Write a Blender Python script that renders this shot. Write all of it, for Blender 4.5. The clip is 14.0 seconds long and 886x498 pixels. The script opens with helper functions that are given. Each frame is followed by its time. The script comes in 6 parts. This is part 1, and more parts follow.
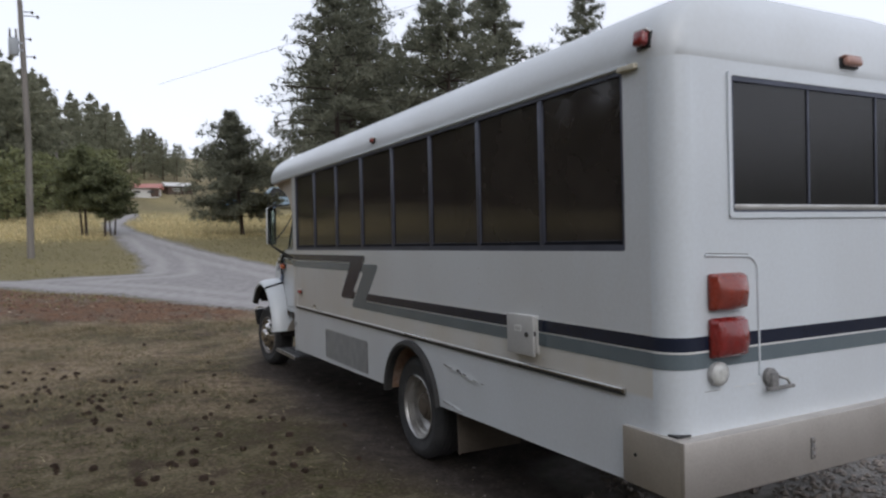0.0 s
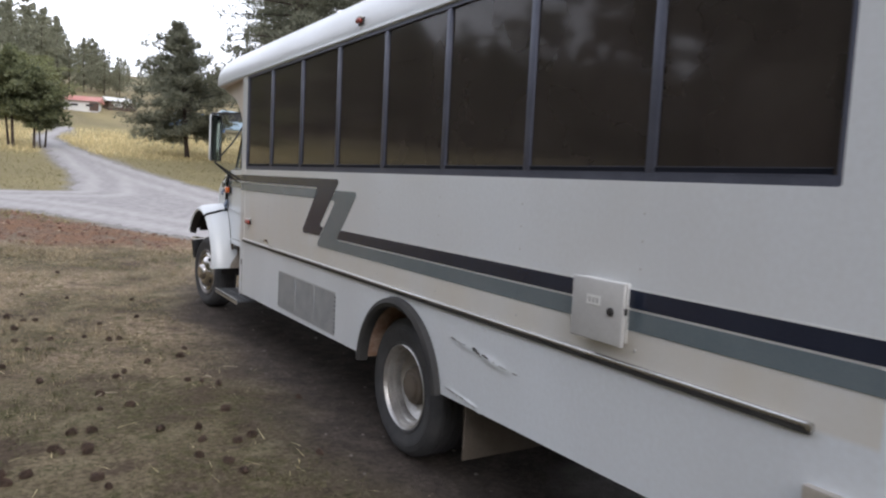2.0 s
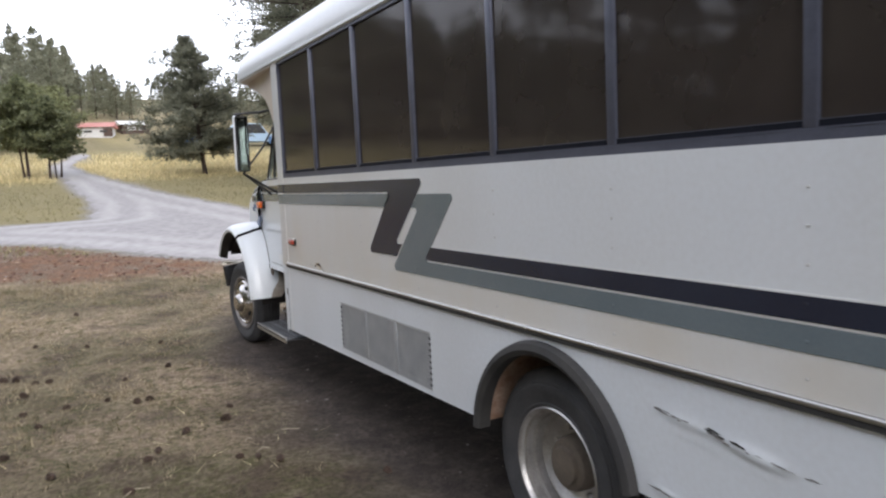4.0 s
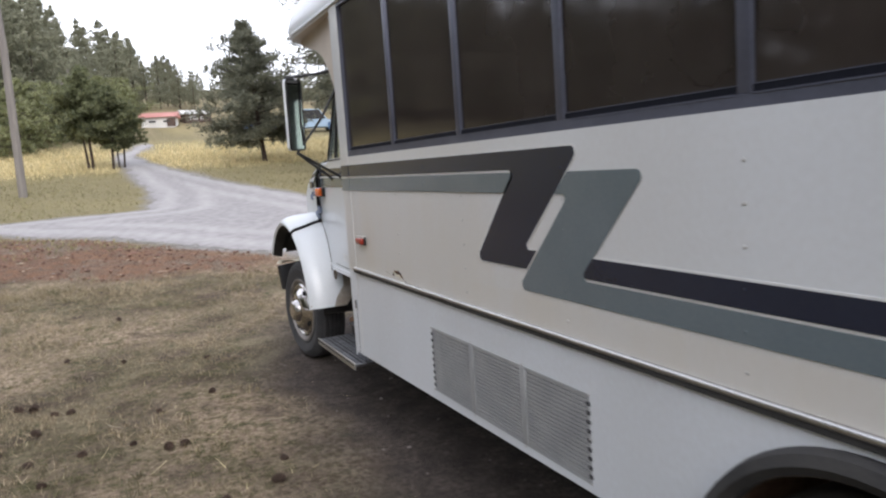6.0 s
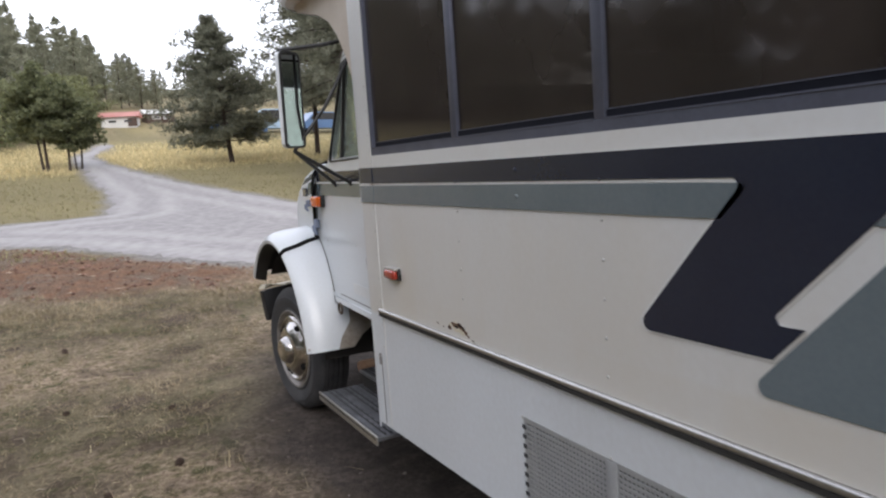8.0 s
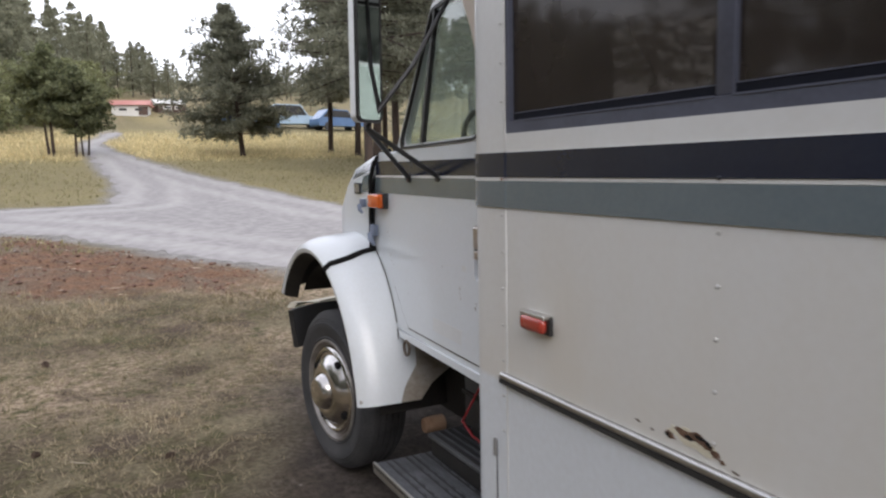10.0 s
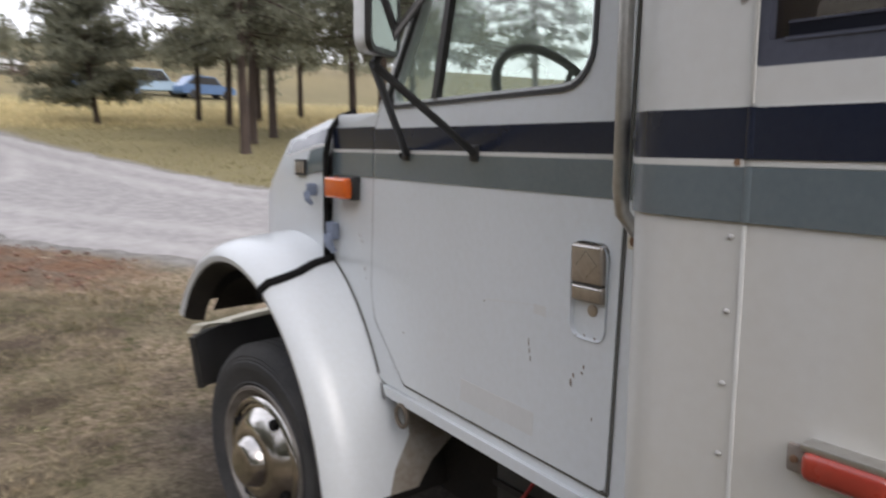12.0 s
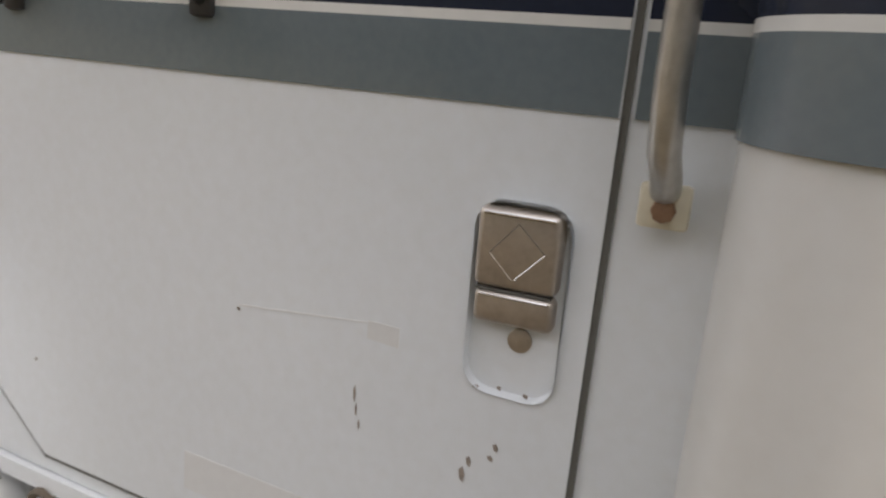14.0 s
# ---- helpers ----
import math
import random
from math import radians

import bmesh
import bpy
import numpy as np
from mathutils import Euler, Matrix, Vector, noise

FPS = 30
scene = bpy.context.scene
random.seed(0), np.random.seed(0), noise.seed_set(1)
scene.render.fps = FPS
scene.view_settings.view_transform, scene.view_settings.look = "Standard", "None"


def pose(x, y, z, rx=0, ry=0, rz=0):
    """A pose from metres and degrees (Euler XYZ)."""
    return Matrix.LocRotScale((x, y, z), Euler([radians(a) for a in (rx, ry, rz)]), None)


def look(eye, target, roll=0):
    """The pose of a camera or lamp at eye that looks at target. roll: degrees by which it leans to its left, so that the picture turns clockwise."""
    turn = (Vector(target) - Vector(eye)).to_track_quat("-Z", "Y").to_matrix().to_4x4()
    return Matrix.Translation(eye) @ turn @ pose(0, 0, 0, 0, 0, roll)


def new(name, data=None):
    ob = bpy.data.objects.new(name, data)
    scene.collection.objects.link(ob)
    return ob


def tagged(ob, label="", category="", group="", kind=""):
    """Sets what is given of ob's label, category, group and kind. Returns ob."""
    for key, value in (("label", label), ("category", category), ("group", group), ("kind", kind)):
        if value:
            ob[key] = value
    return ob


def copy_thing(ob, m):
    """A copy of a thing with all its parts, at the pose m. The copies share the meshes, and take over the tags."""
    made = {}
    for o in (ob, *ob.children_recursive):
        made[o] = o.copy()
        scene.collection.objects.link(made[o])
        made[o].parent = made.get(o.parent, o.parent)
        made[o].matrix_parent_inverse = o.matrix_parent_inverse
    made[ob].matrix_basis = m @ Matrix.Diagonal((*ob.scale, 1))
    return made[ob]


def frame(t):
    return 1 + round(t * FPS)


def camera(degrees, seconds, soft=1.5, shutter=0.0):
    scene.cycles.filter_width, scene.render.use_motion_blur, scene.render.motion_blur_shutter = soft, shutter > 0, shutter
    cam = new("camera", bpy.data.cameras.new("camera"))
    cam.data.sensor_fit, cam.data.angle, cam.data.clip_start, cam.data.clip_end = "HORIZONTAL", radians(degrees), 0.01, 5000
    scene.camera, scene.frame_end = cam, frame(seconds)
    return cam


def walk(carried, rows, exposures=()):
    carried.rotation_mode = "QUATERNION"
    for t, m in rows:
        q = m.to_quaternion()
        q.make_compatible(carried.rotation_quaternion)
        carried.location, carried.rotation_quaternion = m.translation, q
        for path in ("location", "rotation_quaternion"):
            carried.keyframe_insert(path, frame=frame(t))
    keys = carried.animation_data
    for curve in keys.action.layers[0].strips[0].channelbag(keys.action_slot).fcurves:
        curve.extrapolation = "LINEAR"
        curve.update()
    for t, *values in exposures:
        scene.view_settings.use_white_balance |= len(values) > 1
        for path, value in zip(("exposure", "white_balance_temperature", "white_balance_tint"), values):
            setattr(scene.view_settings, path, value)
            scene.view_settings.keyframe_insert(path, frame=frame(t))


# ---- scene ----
cam = camera(63.6, 14.0, 2.2, 0.5)
PATH = [
    (0, (-2.512, -2.497, 1.835), (-1.591, -0.722, 1.812), -1.3),
    (0.5, (-2.408, -2.027, 1.789), (-1.408, -0.296, 1.72), -0.7),
    (1, (-2.181, -1.641, 1.746), (-1.123, 0.052, 1.627), -0.6),
    (1.5, (-2.077, -1.276, 1.783), (-1.116, 0.471, 1.627), 0.0),
    (2, (-2.059, -0.852, 1.714), (-1.017, 0.845, 1.532), 2.8),
    (2.5, (-1.997, -0.527, 1.738), (-1.007, 1.205, 1.585), 0.3),
    (3, (-1.952, -0.133, 1.692), (-1.02, 1.61, 1.386), 3.1),
    (3.2, (-1.924, 0.019, 1.701), (-0.99, 1.773, 1.475), 0.8),
    (5.3, (-1.497, 1.535, 1.711), (-0.509, 3.263, 1.514), -4.2),
    (5.5, (-1.436, 1.651, 1.704), (-0.468, 3.385, 1.471), -4.5),
    (6, (-1.39, 2.065, 1.678), (-0.553, 3.866, 1.441), -3.9),
    (6.5, (-1.37, 2.38, 1.691), (-0.441, 4.136, 1.458), -3.1),
    (7, (-1.235, 2.735, 1.689), (-0.424, 4.559, 1.558), -2.8),
    (7.5, (-1.258, 3.113, 1.678), (-0.443, 4.924, 1.441), -4.2),
    (7.7, (-1.249, 3.214, 1.71), (-0.365, 4.992, 1.47), -4.7),
    (9.8, (-1.107, 4.547, 1.669), (-0.131, 6.275, 1.42), -2.4),
    (10, (-1.101, 4.631, 1.667), (-0.191, 6.397, 1.442), -1.1),
    (10.5, (-1.147, 4.947, 1.643), (-0.182, 6.686, 1.431), -0.3),
    (11, (-1.071, 5.232, 1.676), (0.001, 6.904, 1.439), -2.2),
    (11.5, (-0.941, 5.531, 1.681), (0.1, 7.224, 1.458), -1.5),
    (12, (-0.933, 5.841, 1.663), (0.27, 7.41, 1.364), -0.1),
    (12.5, (-0.829, 6.045, 1.637), (0.605, 7.371, 1.208), 1.1),
    (12.8, (-0.660, 6.185, 1.650), (0.900, 7.330, 1.128), 1.2),
    (13, (-0.601, 6.267, 1.649), (0.968, 7.393, 1.129), 2.0),
    (13.5, (-0.567, 6.486, 1.607), (1.16, 7.356, 1.097), 3.9),
    (14, (-0.49, 6.615, 1.6), (1.31, 7.301, 1.06), 4.4),
]
walk(cam, [(t, look(eye, target, roll)) for t, eye, target, roll in PATH],
     exposures=[(0, -0.72, 6050, 11), (1.5, -0.52, 6100, 12), (2.0, 0.15, 6100, 13), (2.5, 0.35, 6050, 12), (5.3, 0.36, 6150, 13), (7, 0.24, 6150, 13), (10, 0.17, 6250, 13), (11.5, 0.13, 6350, 13), (12.5, 0.21, 6400, 13), (13, 0.27, 6500, 13), (14, 0.44, 6900, 13)])

# ---- world and light ----
world = bpy.data.worlds.new("world")
scene.world = world
world.use_nodes = True
sky = world.node_tree.nodes.new("ShaderNodeTexSky")
sky.sky_type, sky.sun_disc = "NISHITA", False
sky.sun_elevation, sky.sun_rotation = radians(34), radians(190)
sky.air_density, sky.dust_density, sky.ozone_density = 1.0, 4.0, 1.0
veil = world.node_tree.nodes.new("ShaderNodeMix")  # thin even cloud over the whole sky
veil.data_type = "RGBA"
veil.inputs[7].default_value = (10.9, 11.0, 11.5, 1)
up, split, thin = (world.node_tree.nodes.new("ShaderNode" + k) for k in ("TexCoord", "SeparateXYZ", "MapRange"))
thin.inputs["From Min"].default_value, thin.inputs["From Max"].default_value = 0.15, 0.95
thin.inputs["To Min"].default_value, thin.inputs["To Max"].default_value = 0.94, 0.48
world.node_tree.links.new(up.outputs["Generated"], split.inputs[0])
world.node_tree.links.new(split.outputs[2], thin.inputs["Value"])
world.node_tree.links.new(thin.outputs[0], veil.inputs[0])
world.node_tree.links.new(sky.outputs[0], veil.inputs[6])
world.node_tree.links.new(veil.outputs[2], world.node_tree.nodes["Background"].inputs[0])
world.node_tree.nodes["Background"].inputs[1].default_value = 0.165
sun = new("sun", bpy.data.lights.new("sun", "SUN"))
sun.data.energy, sun.data.angle, sun.data.color = 0.9, radians(35), (1.0, 0.98, 0.95)
sun.matrix_world = look((-10.6, -60, 41), (0, 0, 0))


# ---- materials ----
def surface(name, c1, c2, rough=0.5, metal=0.0, scale=3.0, fine=60.0, bump=0.15, depth=0.002, coat=0.0,
            stretch=(1, 1, 1), spec=0.5, rvar=0.1, island=0.0, through_light=0.0):
    """A worn surface: two colours mixed by coarse and fine noise, with uneven gloss and fine relief."""
    m = bpy.data.materials.new(name)
    m.use_nodes = True
    n, l = m.node_tree.nodes, m.node_tree.links
    p = n["Principled BSDF"]
    co = n.new("ShaderNodeTexCoord")
    mp = n.new("ShaderNodeMapping")
    mp.inputs["Scale"].default_value = stretch
    l.new(co.outputs["Object"], mp.inputs[0])
    a, b = n.new("ShaderNodeTexNoise"), n.new("ShaderNodeTexNoise")
    a.inputs["Scale"].default_value, b.inputs["Scale"].default_value = scale, fine
    a.inputs["Detail"].default_value, b.inputs["Detail"].default_value = 6, 4
    l.new(mp.outputs[0], a.inputs["Vector"])
    l.new(co.outputs["Object"], b.inputs["Vector"])
    add = n.new("ShaderNodeMath")
    add.operation = "MULTIPLY_ADD"
    l.new(b.outputs["Fac"], add.inputs[0])
    add.inputs[1].default_value = 0.5
    l.new(a.outputs["Fac"], add.inputs[2])
    ramp = n.new("ShaderNodeMapRange")
    ramp.interpolation_type = "SMOOTHSTEP"
    ramp.inputs["From Min"].default_value, ramp.inputs["From Max"].default_value = 0.4, 1.1
    l.new(add.outputs[0], ramp.inputs["Value"])
    mix = n.new("ShaderNodeMix")
    mix.data_type = "RGBA"
    mix.inputs[6].default_value, mix.inputs[7].default_value = (*c1, 1), (*c2, 1)
    l.new(ramp.outputs[0], mix.inputs[0])
    out = mix.outputs[2]
    if island:
        geo, hsv, rr = n.new("ShaderNodeNewGeometry"), n.new("ShaderNodeHueSaturation"), n.new("ShaderNodeMapRange")
        rr.inputs["To Min"].default_value, rr.inputs["To Max"].default_value = 1 - island, 1 + island
        l.new(geo.outputs["Random Per Island"], rr.inputs["Value"])
        l.new(rr.outputs[0], hsv.inputs["Value"])
        l.new(out, hsv.inputs["Color"])
        out = hsv.outputs[0]
    l.new(out, p.inputs["Base Color"])
    rg = n.new("ShaderNodeMapRange")
    rg.inputs["To Min"].default_value, rg.inputs["To Max"].default_value = max(0.03, rough - rvar), min(1, rough + rvar)
    l.new(a.outputs["Fac"], rg.inputs["Value"])
    l.new(rg.outputs[0], p.inputs["Roughness"])
    p.inputs["Metallic"].default_value = metal
    p.inputs["Specular IOR Level"].default_value = spec
    p.inputs["Coat Weight"].default_value = coat
    p.inputs["Coat Roughness"].default_value = 0.12
    if through_light:
        p.inputs["Subsurface Weight"].default_value = 0.0
        tr, ms = n.new("ShaderNodeBsdfTranslucent"), n.new("ShaderNodeMixShader")
        l.new(out, tr.inputs[0])
        ms.inputs[0].default_value = through_light
        l.new(p.outputs[0], ms.inputs[1])
        l.new(tr.outputs[0], ms.inputs[2])
        l.new(ms.outputs[0], n["Material Output"].inputs[0])
    if bump:
        bp = n.new("ShaderNodeBump")
        bp.inputs["Strength"].default_value, bp.inputs["Distance"].default_value = bump, depth
        l.new(add.outputs[0], bp.inputs["Height"])
        l.new(bp.outputs[0], p.inputs["Normal"])
    return m


def glass(name, tint, gloss=1.0, rough=0.0, bare=0.04, veil_film=0.0, veil_film_colour=(0.45, 0.42, 0.40)):
    """A thin tinted pane: clear light through, mirror gloss by the angle, and a diffuse film painted as veiling
    reflections.
    """
    m = bpy.data.materials.new(name)
    m.use_nodes = True
    n, l = m.node_tree.nodes, m.node_tree.links
    n.remove(n["Principled BSDF"])
    t, g, f, mx = (n.new("ShaderNodeBsdfTransparent"), n.new("ShaderNodeBsdfGlossy"), n.new("ShaderNodeLayerWeight"), n.new("ShaderNodeMixShader"))
    t.inputs[0].default_value = (*tint, 1)
    g.inputs["Roughness"].default_value = rough
    g.inputs[0].default_value = (gloss, gloss, gloss, 1)
    f.inputs[0].default_value = 0.5
    steep, lift = n.new("ShaderNodeMath"), n.new("ShaderNodeMapRange")  # gloss grows towards a grazing view
    steep.operation, steep.inputs[1].default_value = "POWER", 5.0
    lift.inputs["To Min"].default_value = bare
    l.new(f.outputs["Facing"], steep.inputs[0])
    l.new(steep.outputs[0], lift.inputs["Value"])
    for a, b in ((lift.outputs[0], mx.inputs[0]), (t.outputs[0], mx.inputs[1]), (g.outputs[0], mx.inputs[2]), (mx.outputs[0], n["Material Output"].inputs[0])):
        l.new(a, b)
    if veil_film:
        d, dm, tx, mr = n.new("ShaderNodeBsdfDiffuse"), n.new("ShaderNodeMixShader"), n.new("ShaderNodeTexNoise"), n.new("ShaderNodeMapRange")
        d.inputs[0].default_value = (*veil_film_colour, 1)
        tx.inputs["Scale"].default_value, tx.inputs["Detail"].default_value = 2.5, 6
        tc = n.new("ShaderNodeTexCoord")
        l.new(tc.outputs["Object"], tx.inputs["Vector"])
        l.new(tx.outputs["Fac"], mr.inputs["Value"])
        mr.inputs["From Min"].default_value, mr.inputs["From Max"].default_value = 0.25, 0.75
        mr.inputs["To Min"].default_value, mr.inputs["To Max"].default_value = veil_film * 0.75, veil_film * 1.25
        tl, half = n.new("ShaderNodeBsdfTranslucent"), n.new("ShaderNodeMixShader")
        tl.inputs[0].default_value = (*veil_film_colour, 1)
        for a, b in ((d.outputs[0], half.inputs[1]), (tl.outputs[0], half.inputs[2]), (mr.outputs[0], dm.inputs[0]), (mx.outputs[0], dm.inputs[1]), (half.outputs[0], dm.inputs[2]), (dm.outputs[0], n["Material Output"].inputs[0])):
            l.new(a, b)
    return m


GAPBLACK = surface("black_seal", (0.008, 0.008, 0.008), (0.014, 0.013, 0.013), 0.9, 0, 8, 80, spec=0.15)
WHITE = surface("white_paint", (0.70, 0.745, 0.785), (0.62, 0.65, 0.675), 0.34, 0, 1.3, 45, 0.02, 0.001, 0.6, (1, 1, 0.35), rvar=0.05)
CABWHITE = surface("cab_paint", (0.715, 0.75, 0.785), (0.655, 0.68, 0.69), 0.36, 0, 0.8, 60, 0.02, 0.0006, 0.45, (1, 1, 0.5), rvar=0.03)
BODYWHITE = surface("tan_streaked_paint", (0.70, 0.735, 0.77), (0.615, 0.635, 0.65), 0.36, 0, 1.3, 45, 0.02, 0.001, 0.3, (1, 1, 0.35), rvar=0.05)


def tan_streaks(m):
    """Tan tint in uneven streaks above the rub rail, stronger towards the front."""
    n, l = m.node_tree.nodes, m.node_tree.links
    p = n["Principled BSDF"]
    co, sep, tx, mp = n.new("ShaderNodeTexCoord"), n.new("ShaderNodeSeparateXYZ"), n.new("ShaderNodeTexNoise"), n.new("ShaderNodeMapping")
    mp.inputs["Scale"].default_value = (1, 1.5, 0.5)
    tx.inputs["Scale"].default_value, tx.inputs["Detail"].default_value = 1.8, 7
    l.new(co.outputs["Object"], sep.inputs[0])
    l.new(co.outputs["Object"], mp.inputs[0])
    l.new(mp.outputs[0], tx.inputs["Vector"])
    low, fade, front, edge, streak = (n.new("ShaderNodeMapRange") for _ in range(5))
    for q, a, b, c, d in ((low, 1.16, 1.26, 1.0, 0.0), (fade, 1.20, 1.90, 0.95, 0.45), (front, 3.3, 4.8, 0.30, 1.0), (edge, 1.024, 1.044, 0.0, 1.0), (streak, 0.3, 0.7, 0.45, 0.85)):
        q.inputs["From Min"].default_value, q.inputs["From Max"].default_value, q.inputs["To Min"].default_value, q.inputs["To Max"].default_value = a, b, c, d
    for q in (low, fade, edge):
        l.new(sep.outputs[2], q.inputs["Value"])
    l.new(sep.outputs[1], front.inputs["Value"])
    l.new(tx.outputs["Fac"], streak.inputs["Value"])
    mult, most, m1, m2 = (n.new("ShaderNodeMath") for _ in range(4))
    mix = n.new("ShaderNodeMix")
    mult.operation = m1.operation = m2.operation = "MULTIPLY"
    most.operation = "MAXIMUM"
    mix.data_type = "RGBA"
    mix.inputs[7].default_value = (0.61, 0.565, 0.48, 1)
    for a, b in ((fade.outputs[0], mult.inputs[0]), (front.outputs[0], mult.inputs[1]), (mult.outputs[0], most.inputs[0]), (low.outputs[0], most.inputs[1]), (most.outputs[0], m1.inputs[0]), (edge.outputs[0], m1.inputs[1]),
                 (m1.outputs[0], m2.inputs[0]), (streak.outputs[0], m2.inputs[1]), (m2.outputs[0], mix.inputs[0]), (p.inputs["Base Color"].links[0].from_socket, mix.inputs[6])):
        l.new(a, b)
    l.new(mix.outputs[2], p.inputs["Base Color"])


tan_streaks(BODYWHITE)
ROOFWHITE = surface("roof_paint", (0.72, 0.755, 0.785), (0.66, 0.685, 0.70), 0.4, 0, 1.2, 30, 0.06, 0.002, 0.2)
BEIGE = surface("beige_panel", (0.62, 0.55, 0.46), (0.52, 0.45, 0.37), 0.6, 0, 3, 60)
DARKSTRIPE = surface("charcoal_vinyl", (0.012, 0.016, 0.034), (0.018, 0.024, 0.044), 0.24, 0, 3, 90, 0.03, 0.001, 0.2, spec=0.4)
GREENSTRIPE = surface("slate_green_vinyl", (0.116, 0.150, 0.168), (0.150, 0.182, 0.200), 0.24, 0, 3, 90, 0.03, 0.001, 0.4)
PIN = surface("pale_edge_and_glint", (0.72, 0.72, 0.70), (0.62, 0.62, 0.60), 0.4)
ALU = surface("worn_aluminium", (0.62, 0.61, 0.58), (0.42, 0.40, 0.37), 0.38, 0.9, 4, 90, 0.1, 0.001, stretch=(1, 0.2, 1))
BUMPERALU = surface("dull_bumper_aluminium", (0.66, 0.62, 0.57), (0.50, 0.46, 0.42), 0.42, 0.75, 2, 80, 0.1, 0.001)
RAILALU = surface("dull_rail_aluminium", (0.55, 0.54, 0.52), (0.36, 0.345, 0.33), 0.28, 0.9, 5, 70, 0.15, 0.001, stretch=(1, 0.15, 1))
CHROME = surface("worn_chrome", (0.82, 0.82, 0.82), (0.60, 0.57, 0.54), 0.14, 1.0, 6, 80, 0.08, 0.001, rvar=0.1)
COVERCHROME = surface("worn_cover_chrome", (0.66, 0.64, 0.62), (0.46, 0.43, 0.40), 0.17, 1.0, 7, 80, 0.08, 0.001, rvar=0.08)
HANDLEMETAL = surface("dull_chrome", (0.56, 0.51, 0.46), (0.42, 0.37, 0.32), 0.36, 0.85, 25, 140, 0.1, 0.0008, rvar=0.12)
NAVYBAND = surface("dark_sash_rail", (0.007, 0.008, 0.013), (0.012, 0.013, 0.020), 0.75, 0, 6, 90, spec=0.12)
BROWNRUST = surface("deep_brown_rust", (0.085, 0.048, 0.030), (0.17, 0.10, 0.062), 0.9, 0, 40, 160, 0.4, 0.002)
CHIP = surface("worn_paint_chip", (0.34, 0.29, 0.25), (0.20, 0.17, 0.15), 0.8, 0, 60, 200)
FRAMEGREY = surface("grey_anodised_frame", (0.110, 0.118, 0.160), (0.080, 0.086, 0.115), 0.45, 0.4, 6, 90, 0.08, 0.001)
BLACK = surface("black_plastic", (0.018, 0.018, 0.019), (0.035, 0.034, 0.033), 0.5, 0, 6, 120, 0.1, 0.001)
RUBBER = surface("black_rubber", (0.020, 0.020, 0.021), (0.045, 0.043, 0.040), 0.75, 0, 8, 120, 0.2, 0.002)
TYRE = surface("dusty_tyre_rubber", (0.030, 0.031, 0.034), (0.072, 0.070, 0.070), 0.8, 0, 7, 110, 0.3, 0.002)
WORNSTEEL = surface("worn_wheel_steel", (0.34, 0.32, 0.30), (0.20, 0.18, 0.165), 0.5, 0.6, 12, 80, 0.2, 0.001)
STEEL = surface("grey_wheel_steel", (0.62, 0.61, 0.59), (0.36, 0.34, 0.32), 0.36, 0.8, 9, 80, 0.15, 0.001)
RUST = surface("rusty_steel", (0.19, 0.10, 0.055), (0.33, 0.22, 0.14), 0.85, 0.1, 14, 120, 0.4, 0.003)
WELLPANEL = surface("rust_stained_panel", (0.66, 0.50, 0.38), (0.34, 0.20, 0.13), 0.85, 0, 9, 60, 0.3, 0.002)
CHASSIS = surface("grimy_chassis", (0.014, 0.013, 0.012), (0.035, 0.030, 0.026), 0.85, 0.2, 8, 80, 0.3, 0.003)
FLAP = surface("dusty_mud_flap", (0.15, 0.12, 0.09), (0.09, 0.075, 0.06), 0.85, 0, 6, 60, 0.3, 0.003)
BOXGREY = surface("grey_cabinet_paint", (0.52, 0.515, 0.50), (0.44, 0.435, 0.42), 0.5, 0, 6, 70)
REDLENS = surface("red_lens", (0.26, 0.026, 0.022), (0.17, 0.020, 0.018), 0.28, 0, 20, 60, 0.15, 0.001, 0.6)
AMBERRED = surface("red_amber_lens", (0.30, 0.050, 0.030), (0.20, 0.034, 0.022), 0.28, 0, 20, 60, 0.15, 0.001, 0.6)
# brighter copy of the red-amber lens, its lit look put into the colour
LITLENS = surface("lit_side_lens", (0.42, 0.050, 0.028), (0.30, 0.034, 0.022), 0.28, 0, 20, 60, 0.15, 0.001, 0.6)
AMBER = surface("amber_lens", (0.85, 0.16, 0.015), (0.72, 0.12, 0.012), 0.2, 0, 20, 60, 0.1, 0.001, 0.6)
FADEDGLINT = surface("faded_lens_and_glint", (0.45, 0.25, 0.19), (0.33, 0.17, 0.13), 0.3, 0, 20, 60, 0.1, 0.001, 0.3)
CLEARLENS = surface("clear_reverse_lens", (0.66, 0.66, 0.63), (0.45, 0.45, 0.43), 0.15, 0, 30, 80, 0.2, 0.002, 0.6)
CREAM = surface("cream_bumper_paint", (0.72, 0.68, 0.55), (0.55, 0.50, 0.38), 0.5, 0, 6, 80)
RED = surface("red_cable_sheath", (0.38, 0.03, 0.035), (0.26, 0.025, 0.025), 0.5)
INSIDE = surface("grey_cabin_lining", (0.40, 0.38, 0.36), (0.32, 0.30, 0.28), 0.8)
# darker lining for the coach: the dimness behind its windows is in the colour
DIMLINING = surface("dim_brown_lining", (0.16, 0.135, 0.115), (0.11, 0.095, 0.08), 0.8)
STEPMETAL = surface("grimy_step_metal", (0.21, 0.215, 0.225), (0.10, 0.10, 0.105), 0.5, 0.6, 9, 90, 0.2, 0.001)
SEATCLOTH = surface("grey_seat_cloth", (0.20, 0.19, 0.18), (0.14, 0.135, 0.13), 0.85, 0, 10, 160, 0.3, 0.002)
CURTAIN = surface("pale_cloth_blind", (0.50, 0.50, 0.46), (0.40, 0.40, 0.37), 0.8, 0, 6, 120)
